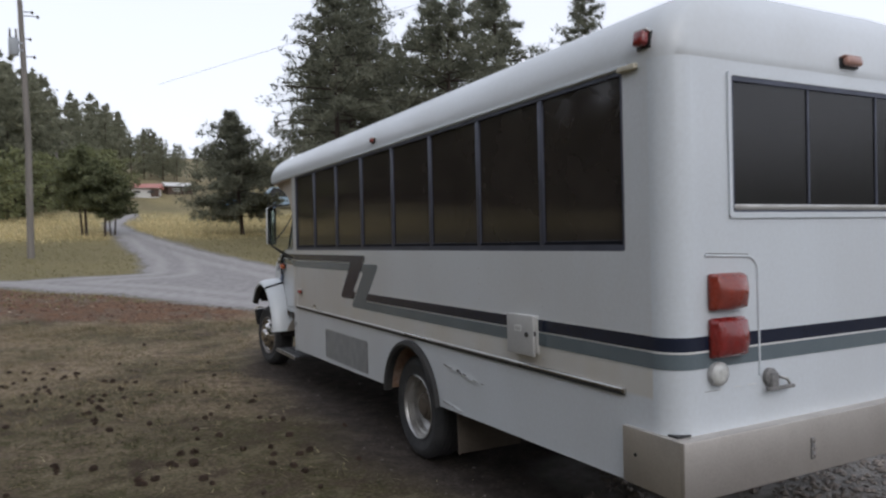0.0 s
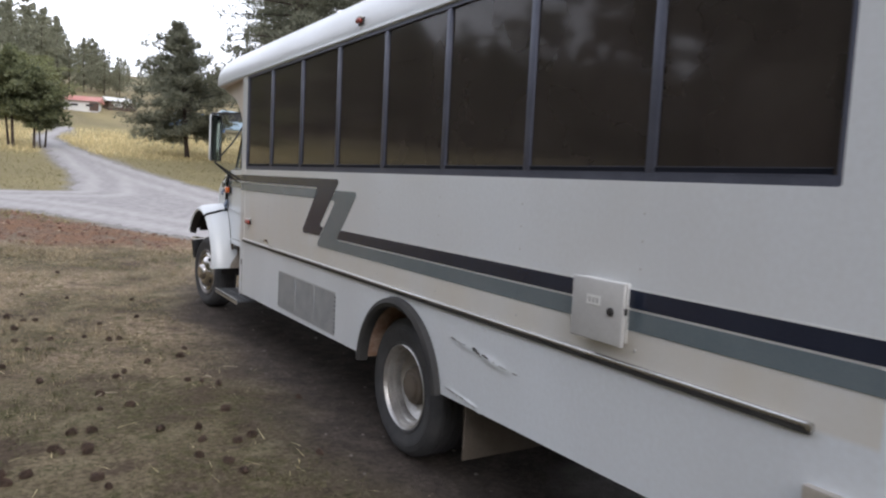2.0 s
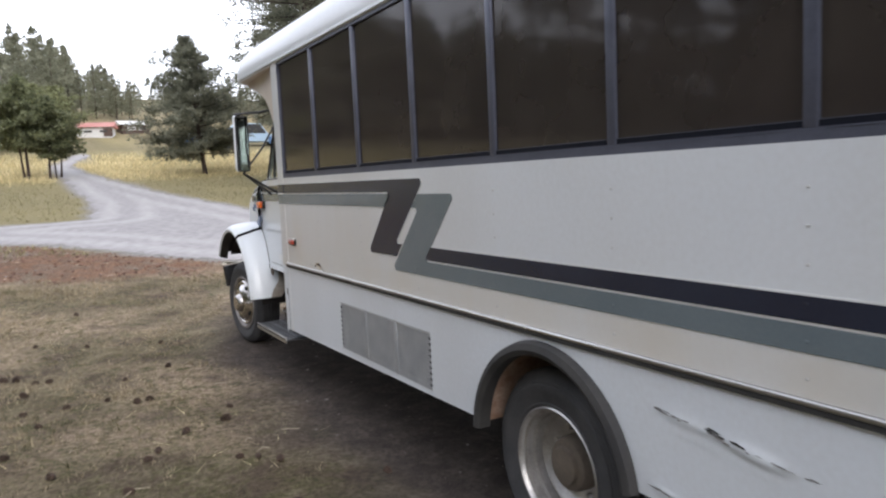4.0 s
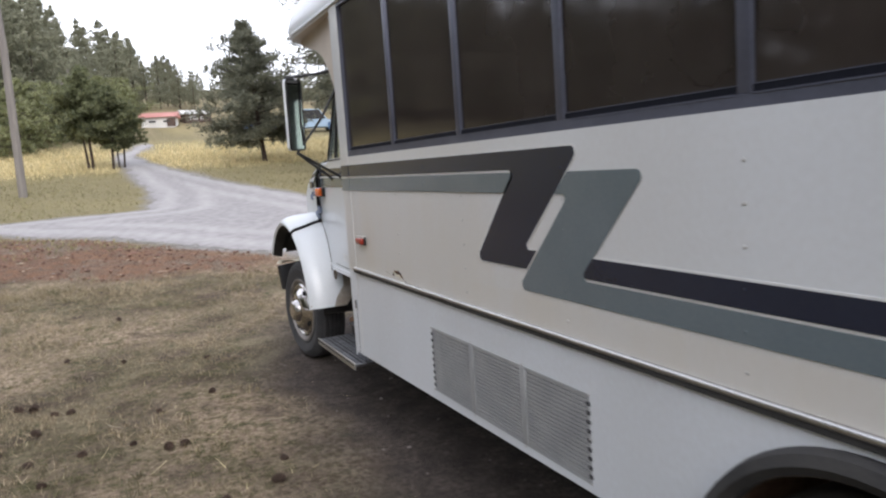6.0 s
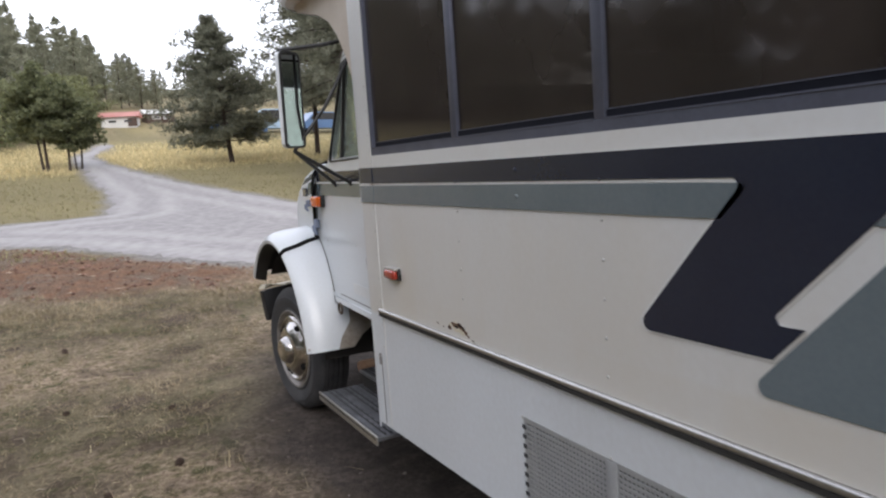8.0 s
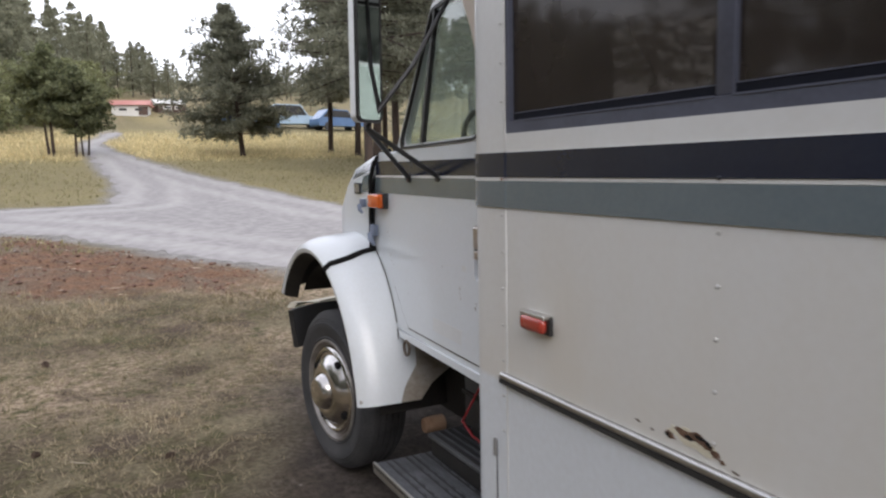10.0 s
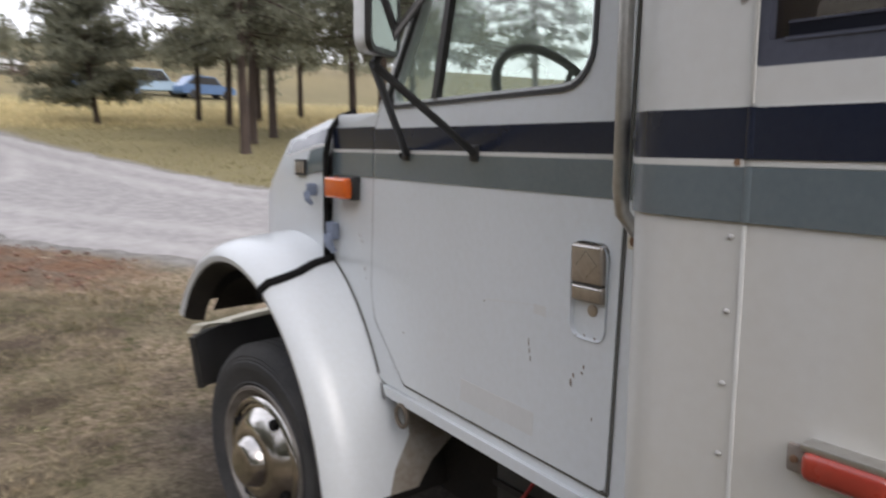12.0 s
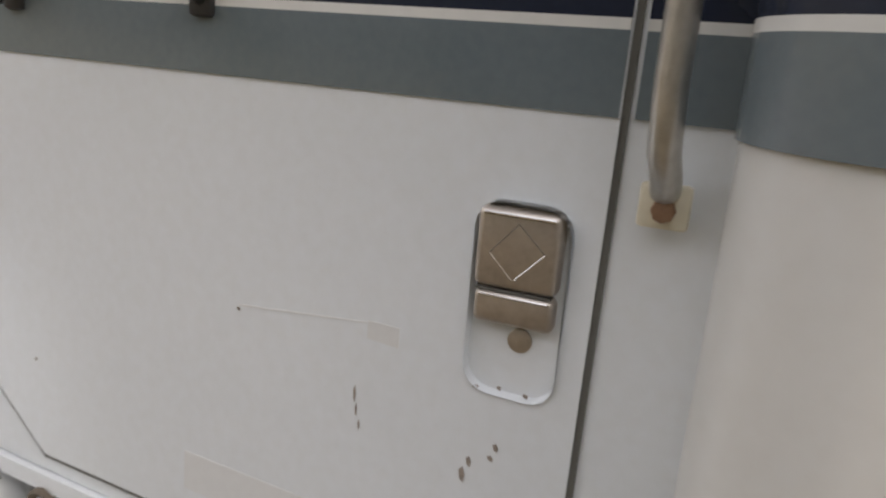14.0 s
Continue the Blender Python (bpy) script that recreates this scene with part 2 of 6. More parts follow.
LABELWHITE = surface("white_sticker", (0.78, 0.78, 0.76), (0.66, 0.66, 0.63), 0.5)
SCUFF = surface("grey_scuff", (0.27, 0.26, 0.25), (0.14, 0.14, 0.14), 0.7, 0, 30, 120)
GRILLE = surface("grey_mesh_metal", (0.42, 0.43, 0.43), (0.33, 0.34, 0.35), 0.5, 0.3, 8, 120)
# near-black colour standing in for the shade inside the vent
MESHSHADE = surface("mesh_shade", (0.045, 0.047, 0.05), (0.03, 0.031, 0.034), 0.7)
MIRRORGLASS = surface("mirror_silver", (0.34, 0.345, 0.33), (0.32, 0.325, 0.31), 0.04, 1.0, 1, 1, 0, rvar=0.0)
# the film's amount and colour stand in for pale reflections on each pane
TINT = glass("tinted_bus_glass", (0.19, 0.175, 0.165), 0.8, 0.06, 0.045, 0.15, (0.46, 0.385, 0.34))
REARTINT = glass("rear_bus_glass", (0.22, 0.22, 0.22), 0.55, 0.22, 0.10, 0.05)
CLEAR = glass("cab_glass", (0.92, 0.96, 0.93), 1.0, 0.0, 0.035, 0.05, (0.56, 0.61, 0.57))
WINDSHIELD = glass("veiled_windshield_glass", (0.84, 0.90, 0.86), 1.0, 0.0, 0.04, 0.30, (0.60, 0.66, 0.61))
BARK = surface("pine_bark", (0.075, 0.052, 0.040), (0.035, 0.026, 0.022), 0.9, 0, 5, 40, 0.8, 0.03, stretch=(1, 1, 0.2))
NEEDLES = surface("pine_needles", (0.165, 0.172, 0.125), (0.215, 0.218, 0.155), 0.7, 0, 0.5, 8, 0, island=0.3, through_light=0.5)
# paler copy of the needles, with distance haze mixed into the colour
HAZENEEDLES = surface("haze_pine_needles", (0.235, 0.238, 0.165), (0.285, 0.283, 0.195), 0.8, 0, 0.12, 3, 0, island=0.25, through_light=0.5)
LEAVES = surface("small_green_leaves", (0.15, 0.168, 0.088), (0.20, 0.21, 0.108), 0.55, 0, 0.5, 6, 0, island=0.35, through_light=0.5)
SHRUBLEAF = surface("light_green_leaves", (0.20, 0.215, 0.105), (0.25, 0.26, 0.125), 0.6, 0, 0.4, 6, 0, island=0.3, through_light=0.35)
LAWNBLADE = surface("dry_lawn_blades", (0.43, 0.345, 0.225), (0.215, 0.18, 0.10), 0.75, 0, 0.6, 9, 0, island=0.4, through_light=0.3)
OLIVEBLADE = surface("olive_lawn_blades", (0.175, 0.15, 0.082), (0.092, 0.090, 0.040), 0.75, 0, 0.6, 9, 0, island=0.4, through_light=0.3)
MEADOWBLADE = surface("olive_meadow_blades", (0.34, 0.295, 0.155), (0.235, 0.215, 0.105), 0.75, 0, 0.4, 6, 0, island=0.35, through_light=0.4)
STRAW = surface("yellow_straw", (0.72, 0.62, 0.37), (0.58, 0.49, 0.27), 0.75, 0, 0.3, 3, 0, island=0.3, through_light=0.35)
WOODCHIP = surface("pale_wood_chips", (0.52, 0.44, 0.33), (0.30, 0.22, 0.15), 0.85, 0, 20, 120, 0.2, 0.002, island=0.4)
CLOD = surface("red_soil_clods", (0.22, 0.125, 0.085), (0.12, 0.065, 0.045), 0.95, 0, 12, 90, 0.3, 0.003, island=0.4)
SHUTGREY = surface("grey_joint_and_shade", (0.10, 0.098, 0.088), (0.13, 0.126, 0.112), 0.8, 0, 8, 80)
CONE = surface("brown_pine_cone", (0.085, 0.052, 0.034), (0.045, 0.030, 0.022), 0.85, 0, 30, 120, 0.4, 0.004)
TWIG = surface("bleached_twig", (0.42, 0.36, 0.26), (0.30, 0.25, 0.18), 0.8, 0, 10, 90)
PEBBLE = surface("grey_pebbles", (0.30, 0.26, 0.225), (0.14, 0.12, 0.105), 0.85, 0, 6, 60, 0.2, 0.002, island=0.3)
POLEWOOD = surface("weathered_pole_wood", (0.26, 0.235, 0.21), (0.17, 0.155, 0.14), 0.85, 0, 3, 40, 0.4, 0.01, stretch=(4, 4, 0.3))
LATCHBLUE = surface("blue_grey_rubber", (0.23, 0.27, 0.36), (0.16, 0.19, 0.26), 0.6, 0, 20, 90)
CANGREY = surface("grey_transformer_paint", (0.40, 0.42, 0.44), (0.32, 0.34, 0.36), 0.5)
PORCELAIN = surface("brown_insulator", (0.10, 0.07, 0.05), (0.06, 0.045, 0.035), 0.3)
SIDING = surface("white_siding", (0.70, 0.69, 0.66), (0.58, 0.57, 0.54), 0.7, 0, 0.8, 10)
REDROOF = surface("red_sheet_roof", (0.50, 0.20, 0.16), (0.42, 0.15, 0.12), 0.5, 0, 0.8, 8)
BROWNWALL = surface("brown_board_wall", (0.10, 0.065, 0.05), (0.07, 0.045, 0.035), 0.8, 0, 0.8, 8)
BLUEPAINT = surface("blue_car_paint", (0.10, 0.19, 0.36), (0.08, 0.15, 0.29), 0.3, 0.2, 1, 20, 0.02, 0.001, 0.5)
PALEBLUE = surface("pale_blue_trailer", (0.42, 0.55, 0.66), (0.34, 0.46, 0.58), 0.45, 0, 1, 20)


# ---- mesh helpers ----
class Geo:
    """Vertices and faces that grow into one mesh."""

    def __init__(self):
        self.v, self.f = [], []

    def add(self, v, f):
        n = len(self.v)
        self.v += [tuple(p) for p in v]
        self.f += [tuple(i + n for i in q) for q in f]
        return self

    def bm(self, b):
        b.verts.index_update()
        self.add([p.co[:] for p in b.verts], [[p.index for p in q.verts] for q in b.faces])
        b.free()
        return self

    def box(self, x0, y0, z0, x1, y1, z1, bevel=0.0, seg=2):
        b = bmesh.new()
        bmesh.ops.create_cube(b, size=1)
        for p in b.verts:
            p.co = Vector((x0 if p.co.x < 0 else x1, y0 if p.co.y < 0 else y1, z0 if p.co.z < 0 else z1))
        if bevel:
            bmesh.ops.bevel(b, geom=b.edges[:], offset=bevel, segments=seg, profile=0.5, affect="EDGES", clamp_overlap=True)
        return self.bm(b)

    def tube(self, pts, r, n=10, closed=False):
        """A round rod along points; r may be a list."""
        pts = [Vector(p) for p in pts]
        rs = r if isinstance(r, (list, tuple)) else [r] * len(pts)
        v, f, up = [], [], None
        for i, p in enumerate(pts):
            a, c = pts[max(0, i - 1)], pts[min(len(pts) - 1, i + 1)]
            if closed:
                a, c = pts[i - 1], pts[(i + 1) % len(pts)]
            d = (c - a).normalized()
            s = d.cross(up) if up else d.orthogonal()
            if s.length < 1e-4:
                s = d.orthogonal()
            s.normalize()
            up = s.cross(d).normalized()
            for k in range(n):
                t = 2 * math.pi * k / n
                v.append(p + (s * math.cos(t) + up * math.sin(t)) * rs[i])
        m = len(pts)
        for i in range(m if closed else m - 1):
            for k in range(n):
                j = (i + 1) % m
                f.append((i * n + k, j * n + k, j * n + (k + 1) % n, i * n + (k + 1) % n))
        if not closed:
            f += [tuple(range(n))[::-1], tuple(range((m - 1) * n, m * n))]
        return self.add(v, f)

    def lathe(self, prof, c, axis="x", n=40, a0=0.0, a1=360.0):
        """Spin a profile of (along axis, radius) round an axis through c."""
        full = a1 - a0 >= 360
        steps = n if full else n + 1
        v, f = [], []
        for k in range(steps):
            t = radians(a0 + (a1 - a0) * k / n)
            for s, r in prof:
                q = (s, r * math.cos(t), r * math.sin(t))
                q = {"x": q, "y": (q[1], q[0], q[2]), "z": (q[1], q[2], q[0])}[axis]
                v.append((c[0] + q[0], c[1] + q[1], c[2] + q[2]))
        m = len(prof)
        for k in range(n):
            j = (k + 1) % steps
            for i in range(m - 1):
                f.append((k * m + i, k * m + i + 1, j * m + i + 1, j * m + i))
        return self.add(v, f)

    def slab(self, outer, holes, to3, thick):
        """A flat plate with holes: outlines in 2D, to3(a, b, t) places them, thick deep."""
        b = bmesh.new()
        loops = []
        for loop in (outer, *holes):
            vs = [b.verts.new((p[0], p[1], 0)) for p in loop]
            for i, q in enumerate(vs):
                b.edges.new((q, vs[(i + 1) % len(vs)]))
            loops.append(vs)
        bmesh.ops.triangle_fill(b, use_beauty=True, use_dissolve=False, edges=b.edges[:], normal=(0, 0, 1))
        b.verts.index_update()
        n = len(b.verts)
        flat = [p.co[:2] for p in b.verts]
        fs = [[p.index for p in q.verts] for q in b.faces]
        f = fs + [[i + n for i in q[::-1]] for q in fs]
        for vs in loops:
            ids = [q.index for q in vs]
            for i, q in enumerate(ids):
                j = ids[(i + 1) % len(ids)]
                f.append((q, j, j + n, q + n))
        b.free()
        return self.add([to3(a, c, 0.0) for a, c in flat] + [to3(a, c, thick) for a, c in flat], f)

    def ribbon(self, path, z0, z1, out=0.0):
        """A standing band along plan points, moved outwards (to the left of the way) by out."""
        v, f = [], []
        for i, p in enumerate(path):
            a, c = Vector(path[max(0, i - 1)]), Vector(path[min(len(path) - 1, i + 1)])
            d = (c - a).normalized()
            x, y = p[0] - d.y * out, p[1] + d.x * out
            v += [(x, y, z0), (x, y, z1)]
        f = [(2 * i, 2 * i + 2, 2 * i + 3, 2 * i + 1) for i in range(len(path) - 1)]
        return self.add(v, f)


def part(name, geo, material, parent, label="", smooth=40):
    """One mesh object under a thing or a part."""
    me = bpy.data.meshes.new(name)
    me.from_pydata(geo.v, [], geo.f)
    me.materials.append(material)
    if smooth:
        me.polygons.foreach_set("use_smooth", [True] * len(me.polygons))
        me.set_sharp_from_angle(angle=radians(smooth))
    b = bmesh.new()
    b.from_mesh(me)
    bmesh.ops.recalc_face_normals(b, faces=b.faces[:])
    b.to_mesh(me)
    b.free()
    ob = new(name, me)
    if parent:
        ob.parent = parent
        if parent.type == "EMPTY":
            ob.matrix_parent_inverse = Matrix.Translation(-parent.location)
    if label:
        ob["label"] = label
    return ob


def rounded(pts, r, n=5):
    """A closed outline with its corners rounded; r: one radius, or one for each corner."""
    out, m = [], len(pts)
    for i, p in enumerate(pts):
        p, a, c = Vector(p), Vector(pts[i - 1]), Vector(pts[(i + 1) % m])
        k = r[i] if isinstance(r, (list, tuple)) else r
        if k <= 0:
            out.append(tuple(p))
            continue
        u, w = (a - p), (c - p)
        half = u.angle(w) / 2
        t = min(k / math.tan(half), u.length * 0.48, w.length * 0.48)
        k = t * math.tan(half)
        mid = p + (u.normalized() + w.normalized()).normalized() * (k / math.sin(half))
        s, e = p + u.normalized() * t - mid, p + w.normalized() * t - mid
        turn = math.atan2(s.x * e.y - s.y * e.x, s.dot(e))
        for q in range(n + 1):
            g = turn * q / n
            out.append((mid.x + s.x * math.cos(g) - s.y * math.sin(g), mid.y + s.x * math.sin(g) + s.y * math.cos(g)))
    return out


def rect(a0, b0, a1, b1, r=0.0, n=5):
    p = [(a0, b0), (a1, b0), (a1, b1), (a0, b1)]
    return rounded(p, r, n) if r else p


def side(y, z, t):
    """On the bus's flank, t deep."""
    return (t, y, z)


def thing(name, place, label, category, group="", kind=""):
    ob = new(name)
    ob.empty_display_size = 0.2
    ob.location = place
    return tagged(ob, label, category, group, kind)


# ---- ground, road ----
def rise(y):
    """The land climbs away in front of the bus."""
    d = np.maximum(0, np.asarray(y, float) - 10)
    return np.where(d < 90, 0.05 * d + 0.0008 * d * d, 10.98 + (d - 90) * 0.12)


def wob(x, y, s, seed=0.0):
    """Cheap smooth noise of about -1 to 1."""
    return (np.sin(x * s + 1.3 * np.sin(y * s * 0.7 + seed)) + np.sin(y * s * 1.31 + 1.7 * np.sin(x * s * 0.9 + seed * 2)) +
            0.6 * np.sin((x + y) * s * 2.3 + seed)) / 2.6


def inside(px, py, poly):
    """Metres inside (+) or outside (-) a plan outline."""
    px, py = np.asarray(px, float), np.asarray(py, float)
    best, odd = np.full(px.shape, 1e9), np.zeros(px.shape, bool)
    for (ax, ay), (bx, by) in zip(poly, poly[1:] + poly[:1]):
        dx, dy = bx - ax, by - ay
        t = np.clip(((px - ax) * dx + (py - ay) * dy) / (dx * dx + dy * dy), 0, 1)
        best = np.minimum(best, np.hypot(px - ax - t * dx, py - ay - t * dy))
        odd ^= ((ay > py) != (by > py)) & (px < (bx - ax) * (py - ay) / (by - ay + 1e-12) + ax)
    return np.where(odd, best, -best)


def ramp01(v, a, b):
    return np.clip((v - a) / (b - a), 0, 1)


ROAD = [(-16, 33), (-4.3, 22.2), (-1.5, 19.4), (1.5, 14.6), (5, 10.6), (12, 4), (18, 8), (9, 16), (5.3, 21.5), (4.4, 26.5),
        (2.9, 35), (1.5, 44), (0.5, 51), (2.9, 62), (1.7, 62.5), (-0.7, 51), (-0.5, 44), (-0.2, 38), (0.1, 30), (-0.4, 24.8), (-4.3, 24.1), (-16, 36.5)]
DIRT = [(-9, 25), (-4.3, 21.9), (-1.5, 19.1), (1.3, 14.7), (0.6, 13.5), (-0.7, 13.7), (-3.0, 15.2), (-9, 18)]
# bare soil under and beside the bus, coloured with the bus's soft shade
SHADESOIL = [(-0.35, -30), (-0.3, 1.5), (-0.45, 5), (-0.3, 8.6), (0.3, 10), (3.0, 10), (3.2, -30)]
GRAVEL = [(0.9, 2.2), (0.5, -0.2), (0.3, -14), (8, -14), (8, 2.6)]


def ground_height(x, y):
    z = rise(y) + 0.02 * wob(x, y, 0.9) * ramp01(np.hypot(x + 1, y - 4), 4, 14) + 0.006 * wob(x, y, 5.0, 2)
    mound = ramp01(inside(x, y, DIRT), 0, 0.8)
    return z + mound * (0.06 + 0.07 * wob(x, y, 2.7, 1) + 0.03 * wob(x, y, 9, 4)) - 0.03 * ramp01(inside(x, y, SHADESOIL), 0, 0.4) + 0.062 * np.exp(-((y - 8.7) / 1.1) ** 2 - ((x - 1.2) / 2.2) ** 4)


def axis_points(lo, hi, step, far, grow=1.22):
    mid = list(np.arange(lo, hi, step))
    a, b, s = [lo], [mid[-1]], step
    while b[-1] < far:
        s *= grow
        a.append(a[-1] - s)
        b.append(b[-1] + s)
    return np.array(a[1:][::-1] + mid + b[1:])


gx, gy = axis_points(-7, 6, 0.11, 900), axis_points(-5, 26, 0.11, 900)
X, Y = np.meshgrid(gx, gy)
Zg = ground_height(X, Y)
nx, ny = len(gx), len(gy)
idx = np.arange(nx * ny).reshape(ny, nx)
quads = np.stack([idx[:-1, :-1], idx[:-1, 1:], idx[1:, 1:], idx[1:, :-1]], -1).reshape(-1, 4)
me = bpy.data.meshes.new("ground")
me.from_pydata(np.stack([X, Y, Zg], -1).reshape(-1, 3).tolist(), [], quads.tolist())
me.polygons.foreach_set("use_smooth", [True] * len(me.polygons))
ragged = 0.35 * wob(X, Y, 2.1, 3) + 0.15 * wob(X, Y, 7.0, 5)
zones = {
    "dirt": ramp01(inside(X, Y, DIRT) + ragged, -0.25, 0.45),
    "track": ramp01(inside(X, Y, SHADESOIL) + 0.6 * ragged, -0.35, 0.35),
    "gravel": np.maximum(ramp01(inside(X, Y, GRAVEL) + ragged, -0.2, 0.3), ramp01(inside(X, Y, ROAD) + 0.5 * ragged, -0.35, 0.1)),
    "straw": np.maximum(ramp01(Y + 1.5 * ragged, 39, 43) * ramp01(62 - Y, 0, 8), 0.35 * ramp01(wob(X, Y, 0.35, 7), 0.3, 0.9) * ramp01(Y, 24, 32)) * ramp01(90 - Y, -30, 20),
    "meadow": ramp01(Y + 0.8 * ragged, 17, 21) * ramp01(70 - Y, 0, 12) + 0.6 * ramp01(Y, 58, 70),
    "pale": ramp01(wob(X, Y, 1.1, 9) + 0.5 * wob(X, Y, 4.3, 2), -0.5, 0.5) * ramp01(Y, 2.5, 7.5) * 0.95,
}
for key, val in zones.items():
    me.attributes.new(key, "FLOAT", "POINT").data.foreach_set("value", val.reshape(-1).astype(np.float32))


def ground_material():
    m = bpy.data.materials.new("ground_cover")
    m.use_nodes = True
    n, l = m.node_tree.nodes, m.node_tree.links
    p = n["Principled BSDF"]
    p.inputs["Roughness"].default_value, p.inputs["Specular IOR Level"].default_value = 0.95, 0.15
    co = n.new("ShaderNodeTexCoord")

    def noise_tex(scale, detail=6, rough=0.6):
        t = n.new("ShaderNodeTexNoise")
        t.inputs["Scale"].default_value, t.inputs["Detail"].default_value, t.inputs["Roughness"].default_value = scale, detail, rough
        l.new(co.outputs["Object"], t.inputs["Vector"])
        return t.outputs["Fac"]

    def blend(fac, a, b, lo=None, hi=None):
        if lo is not None:
            r = n.new("ShaderNodeMapRange")
            r.inputs["From Min"].default_value, r.inputs["From Max"].default_value = lo, hi
            l.new(fac, r.inputs["Value"])
            fac = r.outputs[0]
        x = n.new("ShaderNodeMix")
        x.data_type = "RGBA"
        l.new(fac, x.inputs[0])
        for s, c in ((6, a), (7, b)):
            if isinstance(c, tuple):
                x.inputs[s].default_value = (*c, 1)
            else:
                l.new(c, x.inputs[s])
        return x.outputs[2]

    def zone(name):
        a = n.new("ShaderNodeAttribute")
        a.attribute_name = name
        return a.outputs["Fac"]

    coarse, mid, fine, grit = noise_tex(0.7), noise_tex(5), noise_tex(28, 8, 0.7), noise_tex(110, 4, 0.7)
    clump = noise_tex(13, 5, 0.65)
    dry = blend(grit, blend(fine, (0.060, 0.045, 0.026), (0.225, 0.185, 0.115), 0.36, 0.64), (0.34, 0.29, 0.19), 0.60, 0.80)
    green = blend(fine, (0.050, 0.048, 0.020), (0.165, 0.150, 0.070), 0.34, 0.66)
    lawn = blend(clump, dry, green, 0.44, 0.58)
    lawn = blend(mid, lawn, blend(fine, (0.075, 0.055, 0.036), (0.185, 0.145, 0.10), 0.35, 0.65), 0.50, 0.66)
    lawn = blend(coarse, lawn, blend(grit, blend(fine, (0.12, 0.092, 0.056), (0.33, 0.27, 0.17), 0.36, 0.62), (0.36, 0.31, 0.21), 0.58, 0.8), 0.46, 0.64)
    patch = noise_tex(2.1, 7, 0.6)
    lawn = blend(patch, lawn, blend(fine, (0.060, 0.043, 0.030), (0.155, 0.118, 0.080), 0.35, 0.65), 0.53, 0.63)
    lawn = blend(patch, blend(grit, blend(fine, (0.15, 0.122, 0.072), (0.33, 0.28, 0.175), 0.36, 0.62), (0.42, 0.37, 0.25), 0.55, 0.8), lawn, 0.36, 0.46)
    lawn = blend(zone("pale"), lawn, blend(clump, blend(fine, (0.27, 0.195, 0.135), (0.60, 0.475, 0.335), 0.38, 0.62), blend(fine, (0.115, 0.090, 0.050), (0.33, 0.27, 0.155), 0.38, 0.62), 0.46, 0.58))
    # soil tones taken down for the shade below the bus
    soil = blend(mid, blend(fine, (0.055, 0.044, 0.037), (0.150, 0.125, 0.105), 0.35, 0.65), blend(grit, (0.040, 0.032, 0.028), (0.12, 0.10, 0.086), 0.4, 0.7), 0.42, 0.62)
    red = blend(mid, blend(fine, (0.145, 0.078, 0.046), (0.36, 0.215, 0.135), 0.37, 0.63), blend(grit, (0.090, 0.050, 0.032), (0.44, 0.33, 0.24), 0.42, 0.72), 0.42, 0.60)
    red = blend(coarse, red, blend(fine, (0.10, 0.075, 0.055), (0.34, 0.27, 0.20), 0.37, 0.63), 0.52, 0.62)
    stone = blend(grit, blend(mid, (0.22, 0.205, 0.19), (0.36, 0.34, 0.315), 0.4, 0.6), (0.50, 0.48, 0.45), 0.5, 0.72)
    straw = blend(mid, blend(fine, (0.40, 0.32, 0.14), (0.66, 0.54, 0.26), 0.35, 0.65), (0.34, 0.28, 0.13), 0.48, 0.72)
    straw = blend(coarse, straw, (0.22, 0.20, 0.085), 0.55, 0.72)
    c = blend(zone("straw"), lawn, straw)
    bare, moss = noise_tex(1.3, 6, 0.62), noise_tex(3.7, 6, 0.65)
    c = blend(bare, c, blend(fine, (0.075, 0.054, 0.040), (0.20, 0.15, 0.11), 0.35, 0.65), 0.55, 0.70)
    c = blend(moss, blend(fine, (0.060, 0.060, 0.028), (0.17, 0.155, 0.075), 0.35, 0.65), c, 0.34, 0.44)
    c = blend(zone("meadow"), c, blend(mid, blend(fine, (0.19, 0.168, 0.082), (0.35, 0.305, 0.16), 0.35, 0.65), (0.30, 0.25, 0.14), 0.42, 0.62))
    c = blend(zone("straw"), c, straw)
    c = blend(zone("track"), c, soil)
    c = blend(zone("dirt"), c, red)
    c = blend(zone("gravel"), c, stone)
    deep = n.new("ShaderNodeHueSaturation")
    deep.inputs["Value"].default_value = 0.84
    l.new(c, deep.inputs["Color"])
    l.new(deep.outputs[0], p.inputs["Base Color"])
    bp = n.new("ShaderNodeBump")
    bp.inputs["Strength"].default_value, bp.inputs["Distance"].default_value = 0.9, 0.03
    h = n.new("ShaderNodeMath")
    h.operation = "MULTIPLY_ADD"
    l.new(grit, h.inputs[0])
    h.inputs[1].default_value = 0.4
    l.new(fine, h.inputs[2])
    l.new(h.outputs[0], bp.inputs["Height"])
    l.new(bp.outputs[0], p.inputs["Normal"])
    return m


me.materials.append(ground_material())
ground = tagged(new("ground", me), "dry olive lawn, bare soil and straw field", "ground", kind="structure")

# the gravel road, a thin worn sheet on the land
rx, ry = np.meshgrid(np.arange(-16, 18, 0.3), np.arange(4, 63, 0.3))
far_in = inside(rx, ry, ROAD) + 0.25 * wob(rx, ry, 1.7, 3) + 0.12 * wob(rx, ry, 5.5, 1)
rz = ground_height(rx, ry) + 0.05 * ramp01(far_in, -0.1, 0.5) - 0.02 + 0.004 * wob(rx, ry, 2.3, 6)
keep = far_in > -0.3
rid = np.arange(rx.size).reshape(rx.shape)
